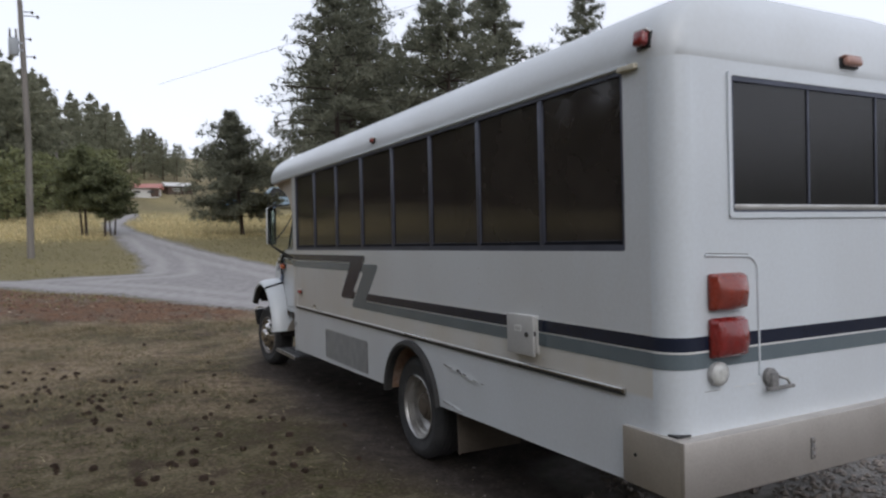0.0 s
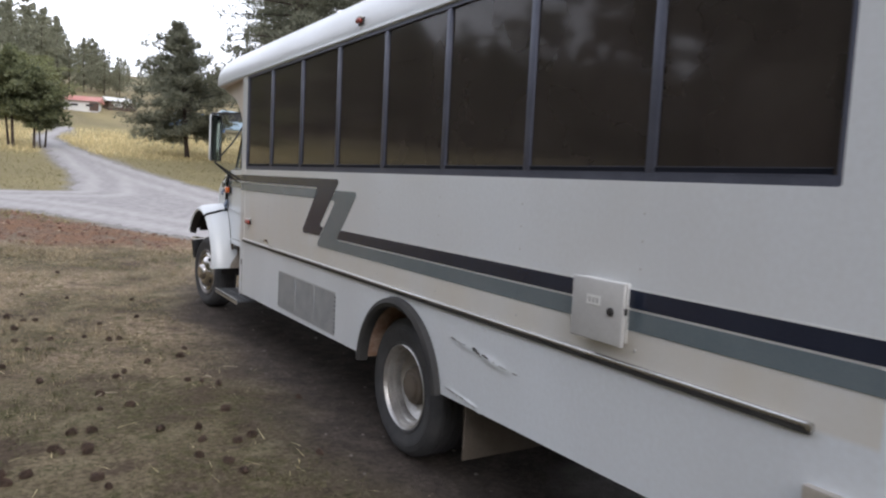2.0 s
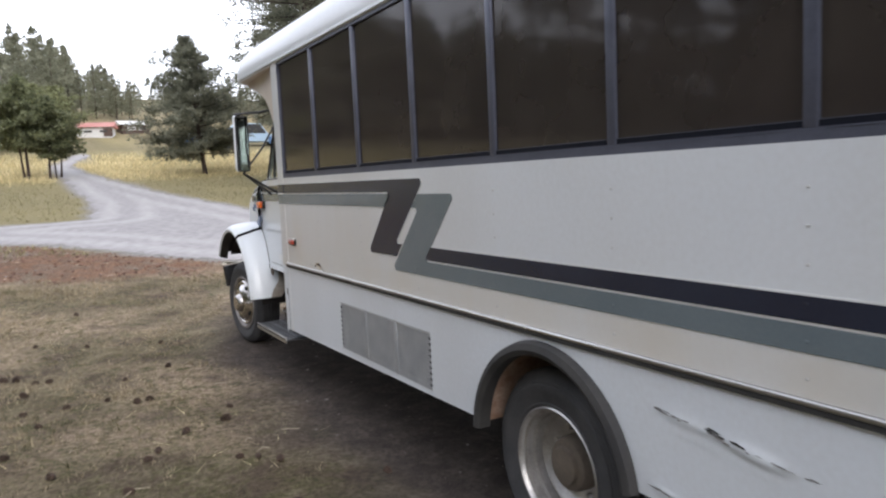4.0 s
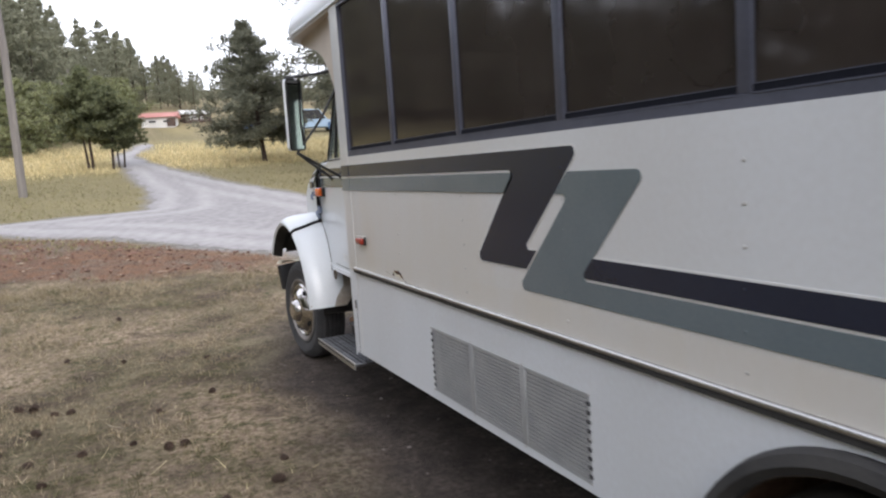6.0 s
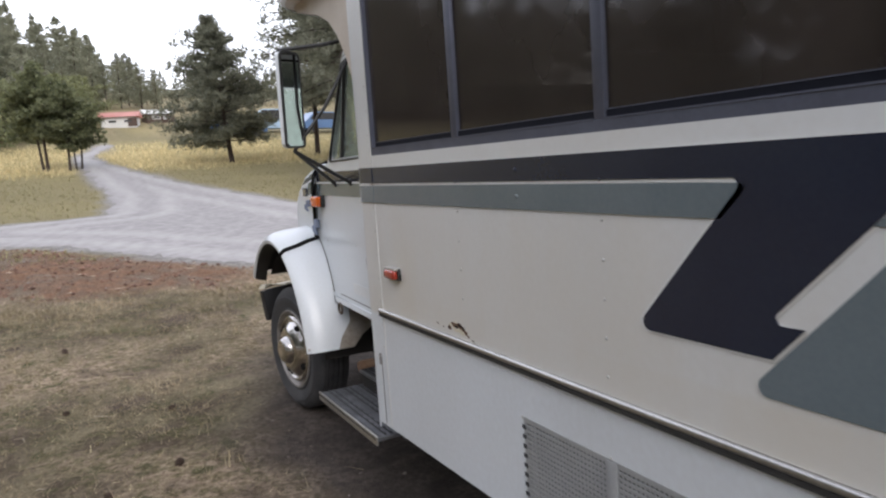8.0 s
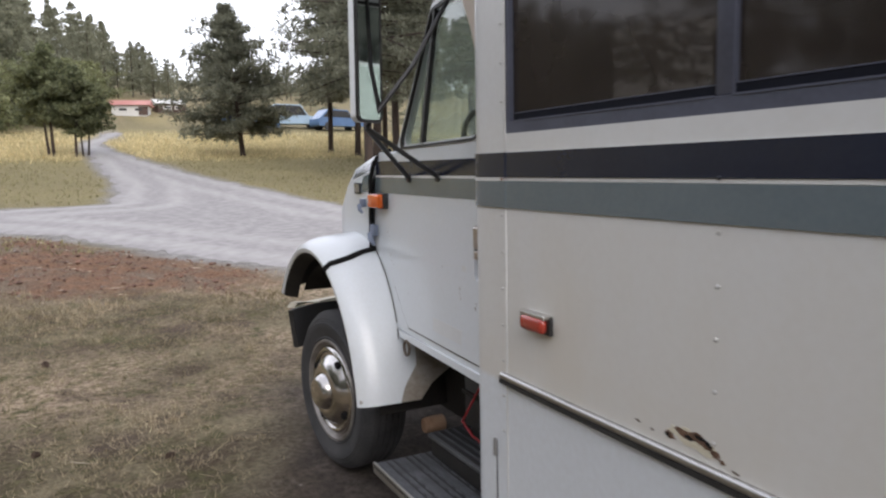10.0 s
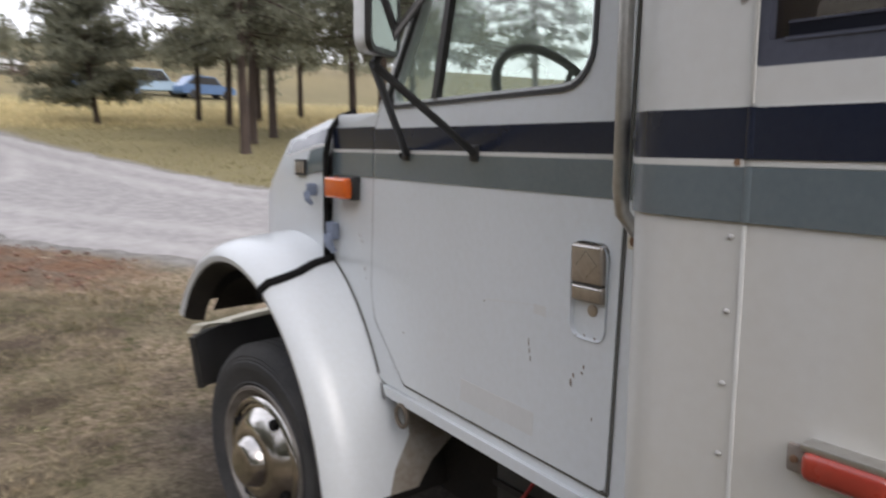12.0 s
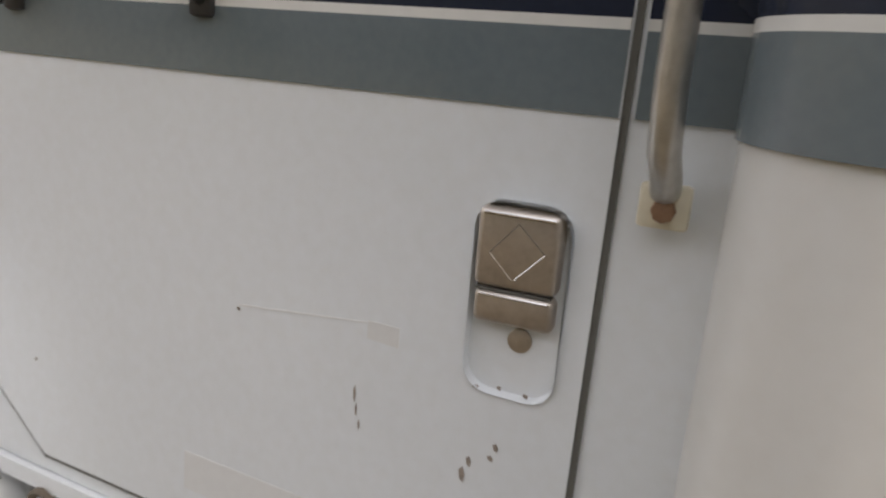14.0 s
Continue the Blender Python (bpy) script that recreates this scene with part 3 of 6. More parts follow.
rq = np.stack([rid[:-1, :-1], rid[:-1, 1:], rid[1:, 1:], rid[1:, :-1]], -1)[keep[:-1, :-1] & keep[1:, 1:] & keep[:-1, 1:] & keep[1:, :-1]]
used, back = np.unique(rq, return_inverse=True)
rp = np.stack([rx, ry, rz], -1).reshape(-1, 3)[used]
me = bpy.data.meshes.new("road")
me.from_pydata(rp.tolist(), [], back.reshape(-1, 4).tolist())
me.polygons.foreach_set("use_smooth", [True] * len(me.polygons))
deep_in = inside(rx, ry, ROAD) + 0.1 * wob(rx, ry, 0.5, 2)
rut = ramp01(0.40 - np.abs(deep_in - 0.65), 0, 0.4) + ramp01(0.40 - np.abs(deep_in - 1.8), 0, 0.4)
me.attributes.new("rut", "FLOAT", "POINT").data.foreach_set("value", rut.reshape(-1)[used].astype(np.float32))
gravel = surface("pale_gravel", (0.37, 0.35, 0.34), (0.24, 0.228, 0.222), 0.95, 0, 5.0, 60, 0.4, 0.012, spec=0.2)
gn, gl = gravel.node_tree.nodes, gravel.node_tree.links
gp = gn["Principled BSDF"]
worn, att = gn.new("ShaderNodeMix"), gn.new("ShaderNodeAttribute")
worn.data_type, att.attribute_name = "RGBA", "rut"
worn.inputs[7].default_value = (0.46, 0.438, 0.42, 1)
gl.new(gp.inputs["Base Color"].links[0].from_socket, worn.inputs[6])
ease = gn.new("ShaderNodeMath")
ease.operation = "MULTIPLY"
ease.inputs[1].default_value = 0.55
gl.new(att.outputs["Fac"], ease.inputs[0])
gl.new(ease.outputs[0], worn.inputs[0])
gl.new(worn.outputs[2], gp.inputs["Base Color"])
me.materials.append(gravel)
tagged(new("road", me), "pale grey gravel track with worn wheel ruts", "road", kind="structure")


# ---- the bus ----
bus = thing("bus", (1.25, 3.2, 0), "white bus with charcoal and slate zigzag stripes, parked on soil", "bus")
W, SILL, WTOP, FRONT = 2.5, 1.76, 2.685, 6.606
MULL = [1.057, 1.81, 2.56, 3.315, 4.075, 4.832, 5.605]
W0, W1 = 0.32, 6.37
WHEEL_R, WHEEL_F = (3.03, 0.420), (8.325, 0.468)


def skirt(y):
    return 0.49 + (6.5 - y) * 0.0145


def flank_outline(notch):
    arch = [(2.985 + 0.535 * math.cos(radians(a)), 0.465 + 0.535 * math.sin(radians(a))) for a in range(8, 173, 8)]
    low = [(0.14, 0.60), (0.14, 2.70), (6.50, 2.70), (6.50, skirt(6.5)), (3.52, skirt(3.52))] + (arch[::1] if notch else []) + [(2.45, skirt(2.45)), (0.33, skirt(0.33))]
    return low


# the wall of each flank: a plate with the wheel arch, the row of windows and the vent cut out
wall = Geo().slab(flank_outline(True), [rect(W0, SILL, W1, WTOP, 0.012), rect(3.985, 0.562, 5.245, 0.872)], side, 0.045)
part("body", wall, BODYWHITE, bus, "white painted side wall, scuffed near the wheel")
far_wall = Geo().slab(flank_outline(True), [rect(W0, SILL, W1, WTOP, 0.012)], lambda y, z, t: (W - t, y, z), 0.045)
part("side_wall", far_wall, WHITE, bus)
rear = Geo().slab([(0.14, 0.60), (W - 0.14, 0.60), (W - 0.14, 2.72), (0.14, 2.72)], [rect(0.40, 1.935, W - 0.40, 2.635, 0.015)], lambda x, z, t: (x, t, z), 0.05)
part("rear_wall", rear, WHITE, bus)
for name, cx in (("rear_corner", 0.14), ("rear_corner", W - 0.14)):
    s = 1 if cx < 1 else -1
    path = [(cx - s * 0.14 * math.cos(radians(a)), 0.14 - 0.14 * math.sin(radians(a))) for a in range(0, 91, 9)]
    part(name, Geo().ribbon(path, 0.60, 2.72).ribbon([(p[0] + s * 0.02, p[1] + 0.02) for p in path], 0.60, 2.72), WHITE, bus)
# front post and front wall of the coach body
for s, x0 in ((1, 0.0), (-1, W)):
    path = [(x0 + s * 0.0, 6.50)] + [(x0 + s * (0.10 - 0.10 * math.cos(radians(a))), FRONT - 0.10 + 0.10 * math.sin(radians(a))) for a in range(0, 91, 9)] + [(x0 + s * 0.34, FRONT)]
    g = Geo().ribbon(path, 0.46 if s > 0 else 0.5, 2.70).ribbon([(p[0] + s * 0.03, p[1] - 0.03) for p in path], 0.46, 2.70)
    part("front_post", g, BODYWHITE, bus)
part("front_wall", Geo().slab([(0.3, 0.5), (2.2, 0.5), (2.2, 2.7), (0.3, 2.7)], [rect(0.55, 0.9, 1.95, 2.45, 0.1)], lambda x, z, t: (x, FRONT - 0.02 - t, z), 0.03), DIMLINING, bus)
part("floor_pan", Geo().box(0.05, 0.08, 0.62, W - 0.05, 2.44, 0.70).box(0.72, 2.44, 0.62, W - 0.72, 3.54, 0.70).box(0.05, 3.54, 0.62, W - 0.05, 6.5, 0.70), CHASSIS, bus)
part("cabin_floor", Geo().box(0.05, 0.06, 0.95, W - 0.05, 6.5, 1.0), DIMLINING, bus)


def plan_loop(x0, y0, x1, y1, rb, rf, n=10):
    """Round-cornered plan outline, with its own radii behind and in front."""
    out = []
    for cx, cy, r, a in ((x0 + rb, y0 + rb, rb, 180), (x1 - rb, y0 + rb, rb, 270), (x1 - rf, y1 - rf, rf, 0), (x0 + rf, y1 - rf, rf, 90)):
        out += [(cx + r * math.cos(radians(a + 90 * k / n)), cy + r * math.sin(radians(a + 90 * k / n))) for k in range(n + 1)]
    return out


# roof: loops that climb and draw in, over the coach and out over the cab
CAP = 7.92
loops = []
for d, z in ((0.02, 2.685), (0.0, 2.70), (-0.004, 2.745), (0.001, 2.79), (0.015, 2.845), (0.045, 2.90), (0.09, 2.955), (0.15, 3.0), (0.22, 3.033), (0.32, 3.072), (0.50, 3.112), (0.80, 3.150), (1.12, 3.165)):
    k = max(0, d)
    loops.append([(x, y, z) for x, y in plan_loop(d, d * 0.3, W - d, CAP - k * 1.1, 0.14 + k * 0.12, 0.42 - k * 0.1)])
v, f, m = [p for q in loops for p in q], [], len(loops[0])
for i in range(len(loops) - 1):
    f += [(i * m + k, i * m + (k + 1) % m, (i + 1) * m + (k + 1) % m, (i + 1) * m + k) for k in range(m)]
f.append(tuple(range((len(loops) - 1) * m, len(loops) * m)))
part("roof", Geo().add(v, f), ROOFWHITE, bus, "white rounded roof with a dull upper edge")
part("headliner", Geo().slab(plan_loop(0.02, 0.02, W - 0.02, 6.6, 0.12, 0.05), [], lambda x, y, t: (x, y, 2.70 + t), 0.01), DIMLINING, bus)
part("cap_soffit", Geo().slab([(0.02, 6.6)] + [p for p in plan_loop(0.02, 0, W - 0.02, CAP - 0.02, 0.1, 0.40) if p[1] > 6.7][::-1] + [(W - 0.02, 6.6)], [], lambda x, y, t: (x, y, 2.692 + t), 0.01), BEIGE, bus)
# fairings between the overhang and the coach front
for x0 in (0.05, W - 0.09):
    curve = [(6.52, 2.70), (7.72, 2.70), (7.62, 2.645), (7.42, 2.60), (7.2, 2.545), (7.0, 2.47), (6.86, 2.37), (6.74, 2.24), (6.66, 2.10), (6.60, 1.95), (6.52, 1.9)]
    part("fairing", Geo().slab(curve, [], lambda y, z, t: (x0 + t + (y - 6.5) * 0.06 * (1 if x0 < 1 else -1), y, z), 0.04), BEIGE, bus, "beige fairing under the roof overhang")
for x0 in (-0.012, W - 0.008):
    part("drip_rail", Geo().box(x0, 0.28, 2.690, x0 + 0.02, 7.45, 2.708, 0.003), WHITE, bus)
part("drip_end", Geo().box(-0.03, 0.20, 2.665, 0.0, 0.33, 2.695, 0.008), CREAM, bus)

# windows: dark frames, posts, divider and tinted panes
for x0, x1, s in ((0.0, 0.045, 1), (W - 0.045, W, -1)):
    row = part("window_surround", Geo().slab(rect(W0 - 0.004, SILL - 0.004, W1 + 0.004, WTOP + 0.004), [rect(W0 + 0.018, SILL + 0.034, W1 - 0.018, WTOP - 0.022)], lambda y, z, t: (x0 + 0.002 + t, y, z), 0.038), FRAMEGREY, bus, "grey window frame")
    edges = [W0 + 0.018, *MULL, W1 - 0.018]
    for y in MULL:
        part("window_post", Geo().box(x0 + 0.004, y - 0.022, SILL + 0.034, x1 - 0.006, y + 0.022, WTOP - 0.022, 0.004), FRAMEGREY, row)
    for a, b in zip(edges, edges[1:]):
        part("pane", Geo().box(x0 + 0.018, a, SILL + 0.03, x0 + 0.022, b, WTOP - 0.02), TINT, row, smooth=0)
        part("sash_bar", Geo().box(x0 + 0.026, a, 2.436, x0 + 0.036, b, 2.450), ALU, row)
        for q0, q1, z0, z1, mt in ((0.010, 0.0165, 0.034, 0.054, NAVYBAND), (0.009, 0.017, 0.054, 0.0565, FRAMEGREY)):
            part("sash_rail", Geo().box(x0 + q0 if s > 0 else x1 - q1, a + 0.022, SILL + z0, x0 + q1 if s > 0 else x1 - q0, b - 0.022, SILL + z1), mt, row)
        if s > 0:
            part("sill_edge", Geo().box(0.0, a + 0.022, SILL + 0.031, 0.004, b - 0.022, SILL + 0.0355), FRAMEGREY, row)

# rear window
rw = part("rear_window", Geo().slab(rect(0.385, 1.915, W - 0.385, 2.648, 0.02), [rect(0.408, 1.945, W - 0.408, 2.625, 0.012)], lambda x, z, t: (x, -0.012 + t, z), 0.05), WHITE, bus, "white rear window surround")
part("window_frame", Geo().slab(rect(0.406, 1.943, W - 0.406, 2.627), [rect(0.424, 1.985, W - 0.424, 2.60)], lambda x, z, t: (x, -0.006 + t, z), 0.03), FRAMEGREY, rw)
part("window_rail", Geo().box(0.424, -0.008, 1.955, W - 0.424, 0.0, 1.985, 0.003), ALU, rw)
for x in (1.005, 1.60):
    part("window_post", Geo().box(x - 0.007, -0.001, 1.985, x + 0.007, 0.006, 2.60), FRAMEGREY, rw)
part("pane", Geo().box(0.42, 0.006, 1.975, W - 0.42, 0.009, 2.605), REARTINT, rw, smooth=0)

# stripes


def decal(name, pts, r, material, out, label=""):
    pts = rounded(pts, r)
    return part(name, Geo().slab(pts, [], lambda y, z, t: (-out + t, y, z), out), material, bus, label, smooth=0)


zig = [(6.50, 1.707), (3.962, 1.709), (4.122, 1.550), (4.338, 1.341), (4.252, 1.341), (4.324, 1.268), (4.716, 1.268), (4.384, 1.637), (6.50, 1.637)]
SLATE = [(4.040, 1.625), (3.650, 1.626), (3.996, 1.262), (0.14, 1.262), (0.14, 1.185), (4.390, 1.185), (4.036, 1.549), (4.122, 1.549)]
CHARCOAL = [(3.920, 1.343), (0.14, 1.343), (0.14, 1.272), (3.990, 1.272)]
decal("pale_edge", [(6.50, 1.707), (3.950, 1.713), (4.112, 1.550), (4.325, 1.345), (4.250, 1.338), (4.320, 1.262), (4.732, 1.262), (4.400, 1.628), (6.50, 1.628)], [0, 0.025, 0, 0, 0, 0.0, 0.025, 0.02, 0], PIN, 0.002)
decal("charcoal_zigzag", zig, [0, 0.022, 0, 0.014, 0, 0, 0.022, 0.015, 0], DARKSTRIPE, 0.004, "charcoal zigzag stripe")
decal("slate_bar", [(6.50, 1.627), (4.370, 1.627), (4.447, 1.55), (6.50, 1.55)], [0, 0.012, 0, 0], GREENSTRIPE, 0.004, "slate green stripe")
decal("slate_zigzag", SLATE, [0, 0.022, 0.02, 0, 0, 0.022, 0.016, 0], GREENSTRIPE, 0.003, "slate green zigzag stripe")
decal("charcoal_bar", CHARCOAL, [0.012, 0, 0, 0.014], DARKSTRIPE, 0.004, "charcoal stripe")
decal("pale_line", [(3.925, 1.349), (0.14, 1.349), (0.14, 1.264), (4.006, 1.264)], [0.02, 0, 0, 0.02], PIN, 0.002)
corner = [(0.14 - 0.14 * math.cos(radians(a)), 0.14 - 0.14 * math.sin(radians(a))) for a in range(0, 91, 6)]
tail_path = [(0.0, 0.16)] + corner + [(W - 0.14, 0.0)]
for z0, z1, mt in ((1.272, 1.342, DARKSTRIPE), (1.186, 1.262, GREENSTRIPE), (1.262, 1.272, PIN)):
    part("rear_stripe", Geo().ribbon(tail_path, z0, z1, -0.004), mt, bus)
post = [(0.0, 6.372), (0.0, 6.44)] + [(0.10 - 0.10 * math.cos(radians(a)), FRONT - 0.10 + 0.10 * math.sin(radians(a))) for a in range(0, 91, 9)] + [(0.3, FRONT)]
for z0, z1, mt in ((1.637, 1.708, DARKSTRIPE), (1.551, 1.627, GREENSTRIPE), (1.627, 1.637, PIN)):
    part("post_stripe", Geo().ribbon(post, z0, z1, 0.0048), mt, bus)

# flank fittings
part("rub_rail", Geo().tube([(-0.008, 6.385, 1.055), (-0.008, 0.345, 1.046)], 0.0115, 10), RAILALU, bus, "polished aluminium rub rail")
# dark band along the lower side of the rub rail
part("rail_underband", Geo().slab([(0.34, 1.018), (6.395, 1.030), (6.395, 1.049), (0.34, 1.040)], [], lambda y, z, t: (-0.013 + t, y, z), 0.013), RUBBER, bus)
part("rail_end", Geo().box(-0.018, 0.328, 1.028, 0.0, 0.352, 1.056, 0.005), RAILALU, bus)
# pale line on the seam, coloured as the highlight along its fold
for z0, z1 in ((0.50, 1.546), (1.712, 2.66)):
    part("panel_seam", Geo().box(-0.003, 6.365, z0, 0.0, 6.371, z1, 0.001), PIN, bus)
# the seam runs on as a soft ridge under the stripes, with a rust spot beside it
for z0, z1, mt in ((1.551, 1.627, GREENSTRIPE), (1.637, 1.708, DARKSTRIPE)):
    part("panel_seam", Geo().tube([(0.0015, 6.367, z0), (0.0015, 6.367, z1)], 0.0085, 12), mt, bus)
part("rust_spot", Geo().slab([(6.378, 1.629), (6.385, 1.628), (6.388, 1.633), (6.384, 1.638), (6.379, 1.637)], [], lambda y, z, t: (-0.0062 + t, y, z), 0.003), RUST, bus, smooth=0)
heads = {}
for mt in (WHITE, DARKSTRIPE, GREENSTRIPE):
    heads[mt.name] = part("rivet", Geo().lathe([(0.0, 0.0075), (-0.002, 0.007), (-0.004, 0.004), (-0.0045, 0.0)], (0, 0, 0), "x", 8), BOXGREY if mt == WHITE else mt, bus)
first = heads[WHITE.name]
first.location, heads[DARKSTRIPE.name].location, heads[GREENSTRIPE.name].location = (-0.001, MULL[0], 1.111), (-0.0035, 5.22, 1.672), (-0.0035, 5.22, 1.59)
for y in [*MULL, 6.388]:
    for k in range(6 if y < 6.3 else 12):
        if (y, k) == (MULL[0], 0):
            continue
        z = 1.111 + 0.1055 * k if y < 6.3 else 0.882 + 0.1077 * k
        if 0.95 < y < 1.4 and 1.10 < z < 1.40 or 1.70 < z < 1.80:
            continue
        on = "white_paint"
        if inside(y, z, zig) > 0 or inside(y, z, CHARCOAL) > 0:
            on = "charcoal_vinyl"
        elif inside(y, z, SLATE) > 0 or y > 4.45 and 1.55 < z < 1.627:
            on = "slate_green_vinyl"
        o = heads[on].copy()
        scene.collection.objects.link(o)
        o.location = (-0.001 if on == "white_paint" else -0.0035, y, z)
        o.scale = (0.8, 0.7, 0.7) if y < 6.3 else (0.7, 0.75, 0.55)
# arch flare
AR = [(2.985 + 0.54 * math.cos(radians(a)), 0.465 + 0.54 * math.sin(radians(a))) for a in range(4, 177, 6)]
IN = [(2.985 + 0.478 * math.cos(radians(a)), 0.465 + 0.478 * math.sin(radians(a))) for a in range(4, 177, 6)]
v, f = [], []
for (ya, za), (yb, zb) in zip(AR, IN):
    v += [(0.0, ya, za), (-0.035, ya * 0.85 + yb * 0.15, za * 0.85 + zb * 0.15), (-0.045, ya * 0.4 + yb * 0.6, za * 0.4 + zb * 0.6), (-0.03, yb, zb), (0.03, yb, zb)]
for i in range(len(AR) - 1):
    f += [(i * 5 + k, i * 5 + k + 1, i * 5 + k + 6, i * 5 + k + 5) for k in range(4)]
part("arch_flare", Geo().add(v, f), RUBBER, bus, "black rubber wheel arch flare")
v, f = [], []
for ya, za in AR:
    v += [(0.03, ya, za), (0.7, ya, za)]
f = [(2 * i, 2 * i + 2, 2 * i + 3, 2 * i + 1) for i in range(len(AR) - 1)]
part("wheel_well", Geo().add(v, f), WELLPANEL, bus, "rust-stained wheel well")
part("well_back", Geo().box(0.7, 2.4, 0.5, 0.72, 3.6, 1.0), CHASSIS, bus)
# vent with perforated mesh
vent = part("vent", Geo().slab(rect(3.978, 0.556, 5.252, 0.878, 0.004), [rect(3.988, 0.565, 5.242, 0.869)], lambda y, z, t: (-0.0015 + t, y, z), 0.012), GRILLE, bus, "perforated grey metal side vent")
# dark sheet painted as the gloom behind the mesh
part("vent_shade", Geo().box(0.035, 3.97, 0.54, 0.045, 5.26, 0.88), MESHSHADE, vent)
bars = Geo()
for k in range(19):
    z = 0.570 + k * 0.0162
    bars.box(-0.001, 3.985, z, 0.004, 5.245, z + 0.0080)
for k in range(76):
    y = 3.99 + k * 0.0166
    bars.box(0.0, y, 0.565, 0.003, y + 0.0075, 0.870)
# raised dark chips drawn for the shaded notches at both ends
for k in range(9):
    for y in (3.970, 5.240):
        part("notch_shade", Geo().box(-0.0035, y, 0.578 + k * 0.0324, -0.001, y + 0.020, 0.592 + k * 0.0324, 0.001), MESHSHADE, vent)
part("mesh_screen", bars, GRILLE, vent, "grey perforated metal screen", smooth=0)
for y in (4.40, 4.83):
    part("vent_post", Geo().box(-0.004, y - 0.02, 0.56, 0.002, y + 0.02, 0.874, 0.002), GRILLE, vent)
for y, z in ((3.975, 0.876), (4.4, 0.884), (4.83, 0.884), (5.255, 0.876), (3.975, 0.56), (4.4, 0.553), (4.83, 0.553), (5.255, 0.558), (3.975, 0.72)):
    o = first.copy()
    scene.collection.objects.link(o)
    o.name = "rivet"
    o.location, o.scale = (-0.003, y, z), (0.7, 0.7, 0.7)
# electric cabinet
cab_box = part("electric_cabinet", Geo().box(-0.050, 1.112, 1.140, 0.0, 1.340, 1.352, 0.004), BOXGREY, bus, "small grey metal cabinet with a round lock")
part("cabinet_door", Geo().box(-0.067, 1.068, 1.122, -0.048, 1.358, 1.370, 0.006, 3), BOXGREY, cab_box)
part("lock", Geo().lathe([(-0.067, 0.017), (-0.076, 0.015), (-0.078, 0.0)], (0, 1.132, 1.252), "x", 14), BLACK, cab_box)
part("latch", Geo().box(-0.062, 1.058, 1.248, -0.050, 1.069, 1.276, 0.003), BLACK, cab_box)
part("cabinet_seal", Geo().box(-0.006, 1.100, 1.128, 0.0, 1.352, 1.364, 0.002), LABELWHITE, cab_box, "white sealant bead")
part("sticker", Geo().box(-0.069, 1.190, 1.265, -0.0672, 1.268, 1.303), LABELWHITE, cab_box)
for k in range(3):
    part("print_bar", Geo().box(-0.0698, 1.200 + k * 0.021, 1.273, -0.0692, 1.215 + k * 0.021, 1.294), BOXGREY, cab_box)
# scrapes and dents behind the rear wheel
def dent(y0, z0, y1, z1, half, height, label):
    """A creased bulge in the sheet along a line, flush at its rim."""
    g, n, m = Geo(), 28, 12
    v = []
    for i in range(n + 1):
        for k in range(m + 1):
            u, w = i / n, 2 * k / m - 1
            h = height * math.sin(math.pi * u) ** 1.2 * (0.6 + 0.4 * math.sin(9 * u + 1)) * math.exp(-3.5 * (w + 0.15) ** 2) * (1 - w * w)
            dip = -0.55 * height * math.sin(math.pi * u) * math.exp(-9 * (w + 0.55) ** 2) * (1 - w * w)
            v.append((-0.0016 - max(0.0, h + dip), y0 + (y1 - y0) * u, z0 + (z1 - z0) * u + half * w))
    f = [(i * (m + 1) + k, i * (m + 1) + k + 1, (i + 1) * (m + 1) + k + 1, (i + 1) * (m + 1) + k) for i in range(n) for k in range(m)]
    part("dent", g.add(v, f), BODYWHITE, bus, label, smooth=80)


dent(2.34, 0.880, 1.80, 0.820, 0.055, 0.014, "creased dent in the white skirt")
dent(2.38, 0.605, 2.06, 0.572, 0.022, 0.010, "creased dent in the white skirt")
rub = random.Random(17)
for y0, z0, y1, z1, n, w, dark in ((2.36, 0.888, 2.10, 0.866, 9, 0.0040, 0.15), (2.13, 0.872, 2.00, 0.850, 12, 0.0080, 0.45), (2.00, 0.852, 1.78, 0.826, 6, 0.0030, 0.05), (1.82, 0.829, 1.76, 0.826, 4, 0.005, 0.2), (2.37, 0.602, 2.08, 0.572, 9, 0.0040, 0.1)):
    for k in range(n):
        u = rub.random()
        cy, cz, ln = y0 + (y1 - y0) * u, z0 + (z1 - z0) * u + rub.gauss(0, w * 0.6), rub.uniform(0.008, 0.030)
        sl = (z1 - z0) / (y1 - y0)
        ring = [(cy + ln * math.cos(a) * rub.uniform(0.7, 1.1), cz + sl * ln * math.cos(a) + w * 0.55 * math.sin(a) * rub.uniform(0.5, 1.3)) for a in (0, 0.7, 1.5, 2.4, 3.1, 3.9, 4.7, 5.5)]
        lift = 0.0165 * math.sin(math.pi * min(1, max(0, (2.36 - cy) / 0.56))) ** 0.5 if z0 > 0.7 else 0.0112
        part("scrape", Geo().slab(ring, [], lambda y, z, t: (-lift + t, y, z), 0.0012), RUBBER if rub.random() < dark else SCUFF, bus, smooth=0)
def spot(y, z, w, h, seed, material, out):
    """A ragged patch on the flank where paint has gone."""
    r = random.Random(seed)
    ring = [(y + w * math.cos(k * 0.449) * r.uniform(0.6, 1.15), z + h * math.sin(k * 0.449) * r.uniform(0.55, 1.2) + 0.14 * w * math.cos(k * 0.449)) for k in range(14)]
    part("rust_spot", Geo().slab(ring, [], lambda a, b, t: (-out + t, a, b), 0.0012), material, bus, smooth=0)


